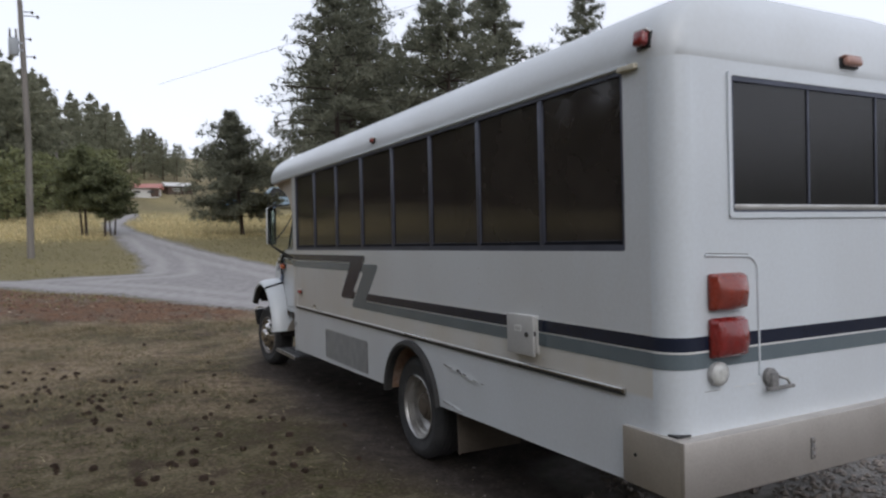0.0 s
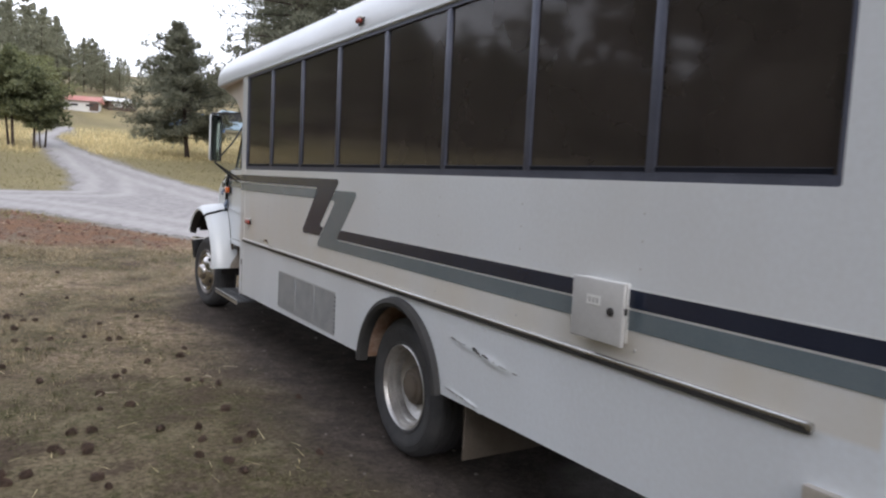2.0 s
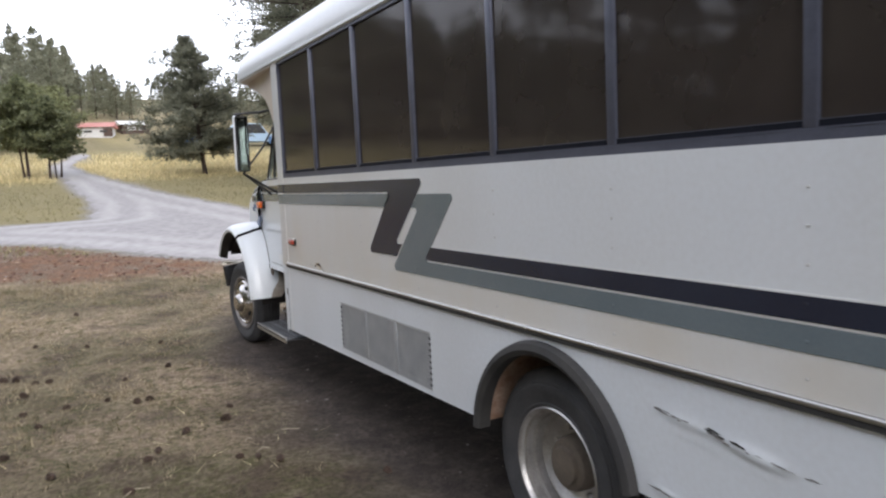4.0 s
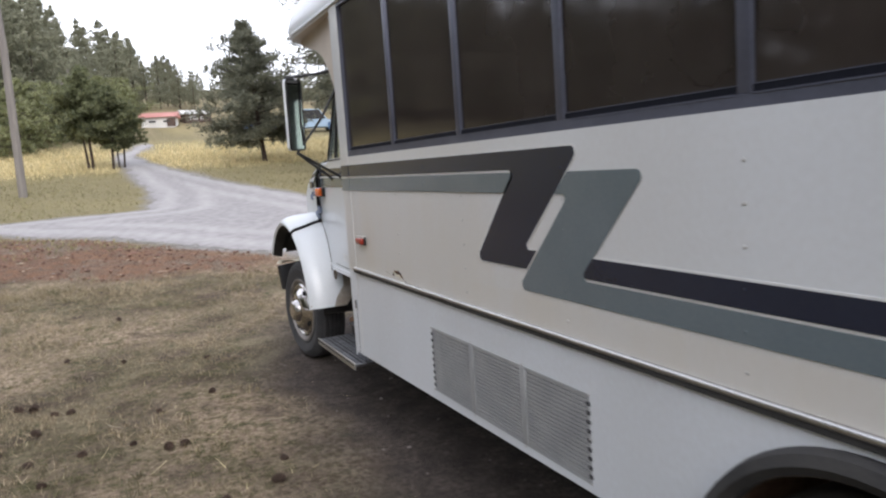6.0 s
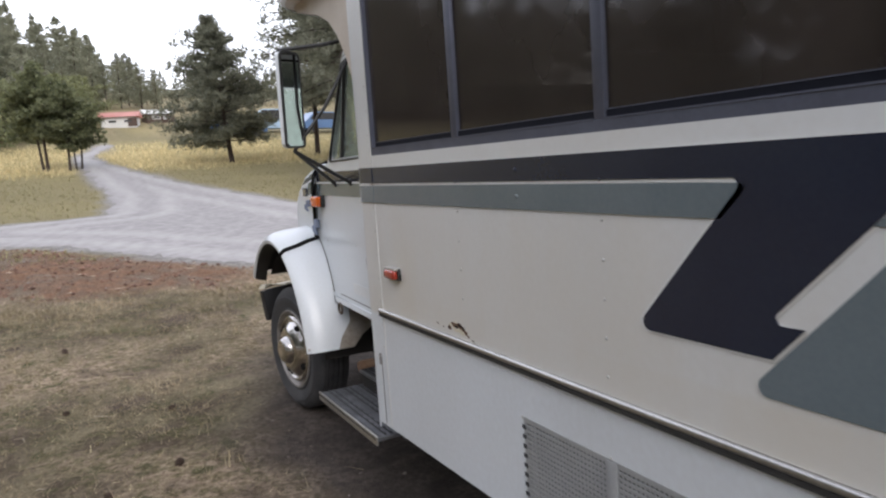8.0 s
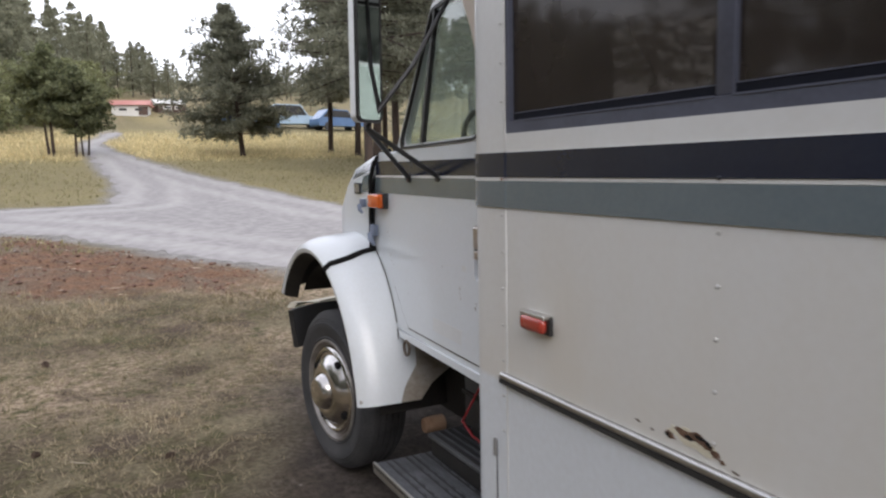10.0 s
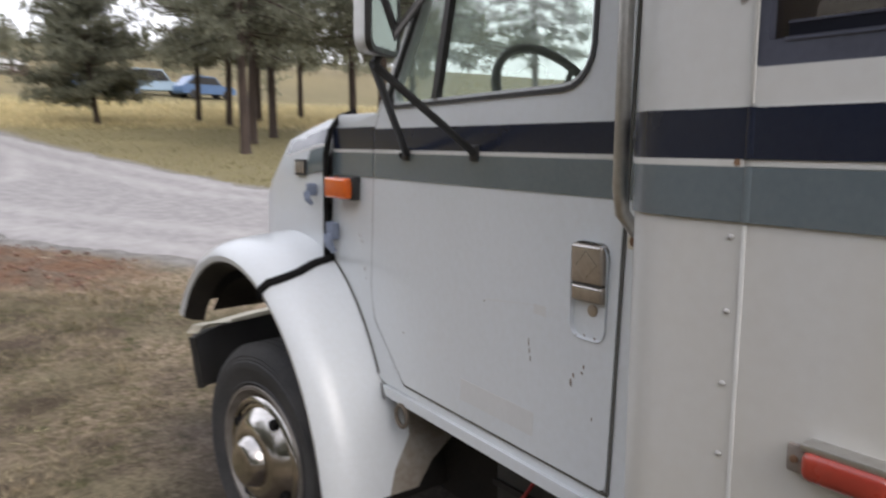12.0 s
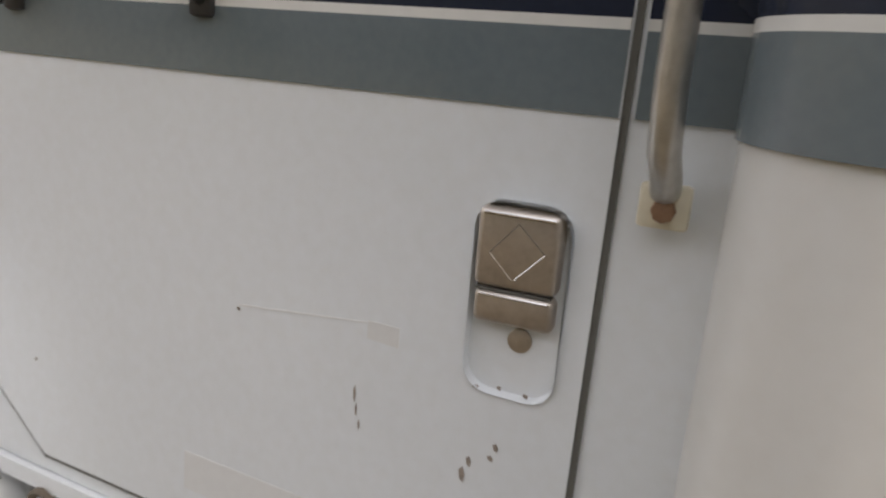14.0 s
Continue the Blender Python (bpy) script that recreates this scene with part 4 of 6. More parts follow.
for k, (y, z, w, h, mt, out) in enumerate(((5.665, 1.098, 0.072, 0.020, CREAM, 0.0014), (5.722, 1.092, 0.016, 0.009, BROWNRUST, 0.0018), (5.680, 1.104, 0.030, 0.011, BROWNRUST, 0.0018), (5.645, 1.108, 0.026, 0.011, BROWNRUST, 0.0019),
                                           (5.622, 1.100, 0.022, 0.012, BROWNRUST, 0.0018), (5.600, 1.090, 0.016, 0.009, BROWNRUST, 0.0018), (5.668, 1.102, 0.014, 0.006, GAPBLACK, 0.0023), (5.640, 1.111, 0.016, 0.005, GAPBLACK, 0.0023), (5.618, 1.103, 0.010, 0.007, GAPBLACK, 0.0023),
                                           (5.728, 1.090, 0.009, 0.006, GAPBLACK, 0.0023), (5.660, 1.093, 0.016, 0.004, CREAM, 0.0026), (5.583, 1.079, 0.008, 0.005, BROWNRUST, 0.0018), (5.820, 1.092, 0.010, 0.003, FLAP, 0.0016), (5.775, 1.086, 0.006, 0.003, FLAP, 0.0016), (5.55, 1.070, 0.010, 0.003, FLAP, 0.0016))):
    spot(y, z, w, h, k + 3, mt, out)
part("access_latch", Geo().box(-0.012, 6.425, 0.79, 0.0, 6.437, 0.845, 0.003), SCUFF, bus)
part("panel_gap", Geo().box(-0.0016, 6.428, 0.50, 0.0005, 6.432, 0.80), BLACK, bus)


def marker_lamp(name, c, out, size, lens, label):
    """A small lamp: base plate and rounded lens; out is the way it faces."""
    o = Vector(out).normalized()
    q = o.to_track_quat("X", "Z").to_matrix()
    l, h, d = size

    def put(g):
        g.v = [tuple(Vector(c) + q @ Vector(p)) for p in g.v]
        return g
    base = part(name, put(Geo().box(-0.004, -l / 2, -h / 2, 0.012, l / 2, h / 2, 0.004)), BLACK, bus, label)
    part("lens", put(Geo().box(0.010, -l / 2 + 0.006, -h / 2 + 0.005, d, l / 2 - 0.006, h / 2 - 0.005, min(0.018, d * 0.4), 3)), lens, base)
    part("lamp_hood", put(Geo().box(-0.002, -l / 2 + 0.004, h / 2 - 0.008, d * 0.8, l / 2 - 0.004, h / 2 + 0.003, 0.003)), FADEDGLINT if lens == FADEDGLINT else ALU, base)
    return base


side_lamp = marker_lamp("side_marker", (0.0, 6.202, 1.245), (-1, 0, 0), (0.120, 0.052, 0.036), LITLENS, "red side marker lamp")
part("base_tab", Geo().box(-0.012, 6.258, 1.222, 0.0, 6.284, 1.262, 0.005), CHIP, side_lamp)
part("tab_screw", Geo().lathe([(-0.011, 0.006), (-0.015, 0.005), (-0.016, 0.0)], (0, 6.272, 1.242), "x", 8), RUST, side_lamp)
marker_lamp("roof_marker", (0.006, 0.155, 2.79), (-1, -0.1, 0.2), (0.085, 0.085, 0.06), REDLENS, "red roof marker lamp")
marker_lamp("roof_marker", (0.0, 3.685, 2.775), (-1, 0, 0.15), (0.075, 0.05, 0.045), AMBERRED, "amber roof marker lamp")
marker_lamp("roof_marker", (0.16, 7.80, 2.80), (-0.75, 0.66, 0.1), (0.09, 0.06, 0.06), AMBERRED, "amber roof marker lamp")
marker_lamp("rear_marker", (1.35, -0.002, 2.77), (0, -1, 0.15), (0.15, 0.06, 0.05), FADEDGLINT, "sun-faded rear marker lamp")

# tail lamps
def bulge(x0, x1, z0, z1, base, depth, n=14):
    """A square lens with barrel sides that swells towards its middle, facing backwards."""
    v = []
    for i in range(n + 1):
        for k in range(n + 1):
            a, b = 2 * i / n - 1, 2 * k / n - 1
            x, z = (x0 + x1) / 2 + a * (x1 - x0) / 2 * (1 + 0.05 * (1 - b * b)), (z0 + z1) / 2 + b * (z1 - z0) / 2 * (1 + 0.05 * (1 - a * a))
            rim = min(1.0, (1 - max(abs(a), abs(b))) * 5)
            v.append((x, base - depth * (0.45 * math.sin(rim * math.pi / 2) + 0.55 * math.exp(-1.6 * ((a - 0.1) ** 2 + b * b)) * rim), z))
    m = n + 1
    f = [(i * m + k, i * m + k + 1, (i + 1) * m + k + 1, (i + 1) * m + k) for i in range(n) for k in range(n)]
    return Geo().add(v, f)


for z0, z1, lens in ((1.466, 1.642, AMBERRED), (1.234, 1.424, REDLENS)):
    lamp = part("tail_lamp", Geo().box(0.226, -0.024, z0 - 0.003, 0.460, 0.0, z1 + 0.003, 0.012), lens, bus, "square domed red tail lamp")
    part("lens", bulge(0.228, 0.458, z0, z1, -0.022, 0.075), lens, lamp, "domed red lens")
    # pale strip stands in for the reflection down the lens's left edge
    part("lens_glint", Geo().box(0.240, -0.034, z0 + 0.012, 0.262, -0.020, z1 - 0.010, 0.006), FADEDGLINT, lamp, "pale strip for the reflection on the lens edge")
    for a in (62, 90, 118):
        part("screw", Geo().lathe([(0.0, 0.005), (-0.003, 0.004), (-0.004, 0.0)], (0.343 + 0.11 * math.cos(radians(a)), -0.055, (z0 + z1) / 2 + 0.080 * math.sin(radians(a))), "y", 6), BLACK, lamp)
rev = part("reverse_lamp", Geo().lathe([(0.0, 0.058), (-0.03, 0.058), (-0.034, 0.052)], (0.275, -0.002, 1.155), "y", 24), BOXGREY, bus, "round clear reversing lamp")
part("lens", Geo().lathe([(-0.03, 0.052), (-0.036, 0.046), (-0.042, 0.025), (-0.043, 0.0)], (0.275, -0.002, 1.155), "y", 24), CLEARLENS, rev)
bead = [(0.20, -0.002, 1.722), (0.49, -0.002, 1.712)] + [(0.49 + 0.08 * math.sin(radians(a)), -0.002, 1.632 + 0.08 * math.cos(radians(a))) for a in range(15, 91, 15)] + [(0.575, -0.002, 1.10)]
bead = [(x + 0.014, y, z + 0.012) for x, y, z in bead]
part("panel_bead", Geo().tube(bead, 0.0075, 8), WHITE, bus)
# grey line drawn for the shadowed edge of the raised bead
part("bead_shade", Geo().tube([(p[0] + 0.009, -0.0005, p[2] + (0.009 if q < 2 else 0.0)) for q, p in enumerate(bead)], 0.0028, 6), SHUTGREY, bus)
for x, w in ((0.30, 0.02), (0.40, 0.05), (0.50, 0.06)):
    part("sealant_streak", Geo().box(x, -0.0035, 1.071, x + w, 0.0, 1.0745, 0.001), LABELWHITE, bus)
lock = part("door_latch", Geo().lathe([(0.0, 0.045), (-0.02, 0.045), (-0.03, 0.03), (-0.034, 0.0)], (0.655, -0.002, 1.10), "y", 16), SCUFF, bus, "dull metal rear door latch")
part("latch_arm", Geo().box(0.63, -0.045, 1.045, 0.685, -0.01, 1.125, 0.008), SCUFF, lock)
part("latch_bar", Geo().box(0.60, -0.05, 1.034, 0.80, -0.03, 1.052, 0.005), SCUFF, lock)
part("latch_link", Geo().tube([(0.69, -0.04, 1.10), (0.74, -0.045, 1.085), (0.775, -0.04, 1.045)], 0.008, 6), ALU, lock)
part("scratch", Geo().box(0.20, -0.0015, 1.069, 0.30, 0.0, 1.0715), SCUFF, bus, smooth=0)

# bumper
bump = Geo().box(-0.03, -0.085, 0.585, W + 0.03, -0.055, 0.872, 0.006).box(-0.03, -0.06, 0.585, 0.0, 0.335, 0.872, 0.006).box(W, -0.06, 0.585, W + 0.03, 0.335, 0.872, 0.006)
bumper = part("rear_bumper", bump, BUMPERALU, bus, "dull aluminium rear bumper")
part("bumper_top", Geo().box(-0.02, -0.06, 0.845, W + 0.02, 0.10, 0.866), BUMPERALU, bumper)
part("hinge", Geo().box(0.862, -0.094, 0.66, 0.885, -0.084, 0.77, 0.002), SCUFF, bumper)
for z in (0.675, 0.715, 0.755):
    part("bolt", Geo().lathe([(0.0, 0.011), (-0.006, 0.010), (-0.008, 0.0)], (0.874, -0.093, z), "y", 8), CHROME, bumper)
part("bumper_gap", Geo().box(0.02, 0.004, 0.862, W - 0.02, 0.3, 0.876), BLACK, bus)
part("bolt", Geo().lathe([(0.0, 0.01), (-0.005, 0.009), (-0.006, 0.0)], (-0.03, 0.24, 0.74), "x", 8), BLACK, bumper)


def tyre(cx, cy, cz, r, w, rim):
    """Tyre with sidewall, shoulder and tread grooves; its outer face at cx."""
    p = [(0.015, rim), (0.0, rim + 0.012), (-0.004, rim + 0.022), (0.001, rim + 0.027), (-0.010, (r + rim) / 2 - 0.012), (-0.014, (r + rim) / 2), (-0.013, (r + rim) / 2 + 0.02), (-0.007, (r + rim) / 2 + 0.025), (-0.008, r - 0.055), (-0.002, r - 0.046), (-0.004, r - 0.042), (0.012, r - 0.018), (0.03, r - 0.004)]
    for k in range(5):
        a, b = 0.03 + (w - 0.06) * k / 5, 0.03 + (w - 0.06) * (k + 1) / 5
        p += [(a + 0.006, r), (b - 0.008, r), (b - 0.006, r - 0.010), (b, r - 0.010)]
    p += [(w - 0.012, r - 0.02), (w, (r + rim) / 2), (w - 0.015, rim)]
    return Geo().lathe(p, (cx, cy, cz), "x", 56)


# rear wheels: dished steel, the outer and inner of each pair
for s, x0 in ((1, 0.075), (-1, W - 0.075)):
    wheel = part("rear_wheel", Geo().lathe([(s * 0.03, 0.262), (s * 0.004, 0.272), (s * -0.003, 0.264), (s * 0.012, 0.254), (s * 0.022, 0.252), (s * 0.028, 0.240), (s * 0.060, 0.235), (s * 0.066, 0.224), (s * 0.105, 0.218), (s * 0.112, 0.205), (s * 0.140, 0.185), (s * 0.150, 0.15), (s * 0.152, 0.0)], (x0, *WHEEL_R), "x", 48), STEEL, bus, "dished steel rear wheel")
    t = tyre(0, WHEEL_R[0], WHEEL_R[1], 0.437, 0.25, 0.262)
    t.v = [(x0 + s * p[0], p[1], p[2]) for p in t.v]
    part("tyre", t, TYRE, wheel, "dusty black tyre")
    t2 = Geo().lathe([(0.29, 0.26), (0.30, 0.40), (0.32, 0.425), (0.50, 0.425), (0.52, 0.40), (0.53, 0.26)], (0, *WHEEL_R), "x", 40)
    t2.v = [(x0 + s * p[0], p[1], p[2]) for p in t2.v]
    part("inner_tyre", t2, TYRE, wheel)
    part("hub", Geo().lathe([(s * 0.15, 0.125), (s * 0.09, 0.122), (s * 0.07, 0.112), (s * 0.064, 0.085), (s * 0.045, 0.078), (s * 0.038, 0.05), (s * 0.036, 0.0)], (x0, *WHEEL_R), "x", 24), FLAP, wheel, "rusty hub")
    for k in range(8):
        a = radians(22.5 + 45 * k)
        part("wheel_nut", Geo().lathe([(s * 0.15, 0.016), (s * 0.125, 0.015), (s * 0.122, 0.0)], (x0, WHEEL_R[0] + 0.155 * math.cos(a), WHEEL_R[1] + 0.155 * math.sin(a)), "x", 6), STEEL, wheel)
        part("hand_hole", Geo().lathe([(s * 0.1535, 0.022), (s * 0.1535, 0.0)], (x0, WHEEL_R[0] + 0.19 * math.cos(a + 0.39), WHEEL_R[1] + 0.19 * math.sin(a + 0.39)), "x", 10), BLACK, wheel)
part("rear_axle", Geo().tube([(0.3, *WHEEL_R), (2.2, *WHEEL_R)], 0.07, 12).lathe([(-0.16, 0.08), (-0.1, 0.17), (0.1, 0.17), (0.16, 0.08)], (1.25, *WHEEL_R), "x", 20), CHASSIS, bus)
for x in (0.78, 1.62):
    part("frame_rail", Geo().box(x, 0.1, 0.52, x + 0.09, 9.0, 0.74, 0.01), CHASSIS, bus)
part("mud_flap", Geo().box(0.09, 2.33, 0.19, 0.66, 2.345, 0.62, 0.003), FLAP, bus, "dusty tan mud flap")
part("mud_flap", Geo().box(W - 0.66, 2.33, 0.19, W - 0.09, 2.345, 0.62, 0.003), FLAP, bus)
part("fuel_tank", Geo().box(1.6, 3.9, 0.36, 2.3, 5.1, 0.64, 0.05), CHASSIS, bus)
part("exhaust", Geo().tube([(1.2, 6.5, 0.42), (1.25, 3.8, 0.42), (1.3, 3.4, 0.7), (1.3, 2.4, 0.7), (1.2, 1.8, 0.45), (1.2, 0.4, 0.42)], 0.045, 10), RUST, bus)

# seats and blinds inside
for y in (1.2, 1.95, 2.7, 3.45, 4.2, 4.95, 5.7):
    for x0 in (0.12, 1.5):
        seat = part("seat", Geo().box(x0, y, 1.38, x0 + 0.86, y + 0.42, 1.48, 0.03), SEATCLOTH, bus, "grey cloth bus seat")
        part("backrest", Geo().box(x0, y - 0.06, 1.42, x0 + 0.86, y + 0.06, 1.98, 0.04), SEATCLOTH, seat)
        part("seat_leg", Geo().box(x0 + 0.1, y + 0.1, 1.0, x0 + 0.76, y + 0.16, 1.40, 0.01), CHASSIS, seat)
for y, z0 in ((5.25, 1.85), (4.45, 1.9), (2.9, 1.95)):
    part("blind", Geo().box(W - 0.075, y, z0, W - 0.06, y + 0.24, 2.3, 0.004), CURTAIN, bus)


# ---- cab and nose ----
def cab_x(y, z=1.2):
    """The cab's flank: in from the coach, drawing in forwards and above the belt."""
    return 0.150 + 0.075 * (y - 6.6) + 0.05 * (z - 1.3)


def cabside(out):
    return lambda y, z, t: (cab_x(y, z) - out + t, y, z)


def mirrored(g):
    return Geo().add([(W - p[0], p[1], p[2]) for p in g.v], g.f)


COWL = 8.03
shell = [(6.50, 0.93), (7.62, 0.93)] + [(8.31 + 0.765 * math.cos(radians(a)), 0.47 + 0.840 * math.sin(radians(a))) for a in (146, 140, 134, 128, 122, 116)] + [(COWL, 1.24), (COWL, 1.70), (7.723, 1.745), (7.303, 2.36), (7.193, 2.43), (6.50, 2.45)]
gap = rounded([(6.825, 1.782), (7.673, 1.772), (7.312, 2.31), (6.825, 2.35)], [0.075, 0.03, 0.05, 0.05])
cab = part("cab", Geo().slab(shell, [gap], cabside(0.0), 0.045), CABWHITE, bus, "white truck cab")
part("far_cab_side", mirrored(Geo().slab(shell, [gap], cabside(0.0), 0.045)), CABWHITE, cab)
# door skin, a little proud, and its dark shut line
dl = [(6.706, 0.966), (7.500, 0.960), (7.688, 1.115), (7.718, 1.215), (7.722, 1.70), (7.690, 1.756), (7.307, 2.335), (6.706, 2.39)]
dgap = rounded([(6.812, 1.772), (7.664, 1.762), (7.312, 2.30), (6.812, 2.34)], [0.085, 0.03, 0.05, 0.05])
pocket = rect(6.732, 1.263, 6.830, 1.464, 0.028)
door = part("cab_door", Geo().slab(rounded(dl, [0.02, 0.02, 0.06, 0.08, 0.03, 0.02, 0.05, 0.05]), [dgap, pocket], cabside(0.006), 0.02), CABWHITE, bus, "white cab door, lightly scratched")
for a, c in zip(dl, dl[1:] + dl[:1]):
    d = Vector((c[0] - a[0], c[1] - a[1])).normalized() * 0.0035
    nrm = Vector((d.y, -d.x)) * 1.0
    q = [(a[0] - d.x, a[1] - d.y), (c[0] + d.x, c[1] + d.y), (c[0] + d.x + nrm.x * 2, c[1] + d.y + nrm.y * 2), (a[0] - d.x + nrm.x * 2, a[1] - d.y + nrm.y * 2)]
    part("shut_line", Geo().slab(q, [], cabside(0.0035), 0.003), SHUTGREY, door, smooth=0)
# pocket of the handle
v, f = [], []
ring = rect(6.732, 1.263, 6.830, 1.464, 0.028, 4)
cy, cz = 6.781, 1.37
for k, (s, d) in enumerate(((1.0, -0.006), (0.97, 0.004), (0.85, 0.016), (0.6, 0.020), (0.0, 0.020))):
    v += [(cab_x(y) + d, cy + (y - cy) * s, cz + (z - cz) * s) for y, z in ring]
m = len(ring)
for k in range(4):
    f += [(k * m + i, k * m + (i + 1) % m, (k + 1) * m + (i + 1) % m, (k + 1) * m + i) for i in range(m)]
part("handle_pocket", Geo().add(v, f), CABWHITE, door)
hx = cab_x(6.79)
handle = part("door_handle", Geo().box(hx - 0.012, 6.741, 1.378, hx + 0.02, 6.825, 1.459, 0.008, 3), HANDLEMETAL, door, "worn chrome paddle handle")
# embossed diamond: shade and highlight are put into its sides' materials
for a, b, mt in (((6.783, 1.446), (6.810, 1.414), SHUTGREY), ((6.783, 1.446), (6.755, 1.420), SHUTGREY), ((6.810, 1.414), (6.785, 1.389), HANDLEMETAL), ((6.755, 1.420), (6.783, 1.390), CHROME)):
    part("handle_ridge", Geo().tube([(hx - 0.0112, *a), (hx - 0.0112, *b)], 0.0011, 6), mt, handle)
part("handle_lip", Geo().tube([(hx - 0.012, 6.748, 1.4535), (hx - 0.012, 6.818, 1.4535)], 0.0022, 6), CHROME, handle)
part("handle_gap", Geo().box(hx - 0.0095, 6.746, 1.3745, hx + 0.01, 6.822, 1.3775), SHUTGREY, door)
part("handle_plate", Geo().box(hx - 0.011, 6.741, 1.341, hx + 0.02, 6.823, 1.3755, 0.007, 3), HANDLEMETAL, door)
part("plate_edge", Geo().tube([(hx - 0.0108, 6.748, 1.371), (hx - 0.0108, 6.817, 1.371)], 0.0012, 6), CHROME, door)
part("key_lock", Geo().lathe([(0.016, 0.0125), (0.002, 0.0125), (0.001, 0.010), (0.0015, 0.0)], (hx, 6.774, 1.324), "x", 18), HANDLEMETAL, door)
# marks on the door
for y, z, h, w in ((6.958, 1.206, 0.020, 0.0025), (6.955, 1.190, 0.014, 0.002), (6.950, 1.174, 0.012, 0.002), (6.811, 1.174, 0.012, 0.005), (6.817, 1.154, 0.018, 0.006), (6.783, 1.200, 0.009, 0.005), (6.787, 1.188, 0.006, 0.006), (7.129, 1.276, 0.004, 0.004), (7.509, 1.110, 0.005, 0.004)):
    part("scratch", Geo().slab([(y, z), (y + w * 0.7, z + h * 0.2), (y + w, z + h * 0.75), (y + w * 0.35, z + h), (y - w * 0.2, z + h * 0.5)], [], cabside(0.0072), 0.0012), CHIP, door, smooth=0)
for y, z, w in ((6.812, 1.263, 0.006), (6.787, 1.268, 0.004), (6.758, 1.267, 0.005)):
    part("scratch", Geo().slab([(y, z), (y + w, z + 0.002), (y + w * 0.8, z + 0.005), (y - w * 0.2, z + 0.004)], [], cabside(0.0072), 0.0012), CHIP, door, smooth=0)
MUDDY = surface("dried_mud", (0.20, 0.16, 0.12), (0.34, 0.31, 0.27), 0.85, 0, 9, 60, 0.2, 0.003)
GHOST = surface("sticker_ghost", (0.675, 0.685, 0.685), (0.62, 0.625, 0.62), 0.45)
part("sticker_mark", Geo().slab([(7.215, 1.005), (6.93, 1.005), (6.93, 1.060), (7.215, 1.060)], [], cabside(0.0066), 0.001), GHOST, door, smooth=0)
part("sticker_mark", Geo().slab([(6.948, 1.285), (6.908, 1.283), (6.908, 1.306), (6.948, 1.306)], [], cabside(0.0066), 0.001), GHOST, door, smooth=0)
part("sticker_mark", Geo().slab([(7.130, 1.281), (6.950, 1.302), (6.950, 1.3035), (7.130, 1.2835)], [], cabside(0.0066), 0.001), GHOST, door, smooth=0)
# stripes over the cab
for a, b, z0, z1, mt in ((6.708, 7.718, 1.637, 1.700, DARKSTRIPE), (6.708, 7.716, 1.552, 1.627, GREENSTRIPE), (6.708, 7.717, 1.627, 1.637, PIN)):
    part("door_stripe", Geo().slab([(a, z0), (b, z0), (b, z1), (a, z1)], [], cabside(0.008), 0.002), mt, door)
for a, b in ((6.53, 6.694), (7.734, COWL - 0.004)):
    for z0, z1, mt in ((1.637, 1.707, DARKSTRIPE), (1.552, 1.627, GREENSTRIPE), (1.627, 1.637, PIN)):
        part("cab_stripe", Geo().slab([(a, z0), (b, z0), (b, z1), (a, z1)], [], cabside(0.0035), 0.003), mt, cab)
part("sill_strip", Geo().slab([(6.5, 0.908), (7.60, 0.897), (7.62, 0.925), (6.5, 0.938)], [], cabside(0.010), 0.03), CABWHITE, cab)
# door glass, its rubber and the vent divider
rub = rounded([(6.802, 1.764), (7.676, 1.754), (7.314, 2.312), (6.802, 2.352)], [0.09, 0.03, 0.05, 0.05])
part("window_rubber", Geo().slab(rub, [rounded([(6.812, 1.774), (7.658, 1.765), (7.309, 2.300), (6.812, 2.340)], [0.082, 0.03, 0.05, 0.05])], cabside(0.010), 0.016), BLACK, door)
part("door_glass", Geo().slab(rounded([(6.817, 1.775), (7.65, 1.768), (7.307, 2.295), (6.817, 2.335)], 0.04), [], cabside(-0.006), 0.004), CLEAR, door, smooth=0)
part("vent_divider", Geo().slab([(7.38, 1.775), (7.405, 1.775), (7.293, 2.30), (7.271, 2.30)], [], cabside(0.008), 0.02), BLACK, door)
part("far_door_glass", mirrored(Geo().slab(rounded([(6.817, 1.775), (7.65, 1.768), (7.307, 2.295), (6.817, 2.335)], 0.04), [], cabside(-0.006), 0.004)), CLEAR, cab, smooth=0)
roof_pts = [(cab_x(6.5, 2.45), 6.5), (cab_x(7.22, 2.45), 7.22), (0.55, 7.321), (W - 0.55, 7.321), (W - cab_x(7.22, 2.45), 7.22), (W - cab_x(6.5, 2.45), 6.5)]
part("cab_roof", Geo().slab(roof_pts, [], lambda x, y, t: (x, y, 2.42 + t), 0.05), CABWHITE, cab)
wx = [(cab_x(7.723, 1.75) + 0.02, 7.723, 1.74), (0.62, 7.925, 1.74), (W - 0.62, 7.925, 1.74), (W - cab_x(7.723, 1.75) - 0.02, 7.723, 1.74),
      (W - cab_x(7.266, 2.42) - 0.02, 7.266, 2.42), (W - 0.62, 7.357, 2.43), (0.62, 7.357, 2.43), (cab_x(7.266, 2.42) + 0.02, 7.266, 2.42)]
part("windshield", Geo().add(wx, [(0, 1, 6, 7), (1, 2, 5, 6), (2, 3, 4, 5)]), WINDSHIELD, cab, smooth=0)
part("cowl_panel", Geo().box(0.29, 7.80, 1.69, W - 0.29, COWL, 1.752, 0.01), CABWHITE, cab)
part("cab_floor", Geo().box(0.24, 6.55, 0.95, W - 0.24, 7.815, 1.0), INSIDE, cab)
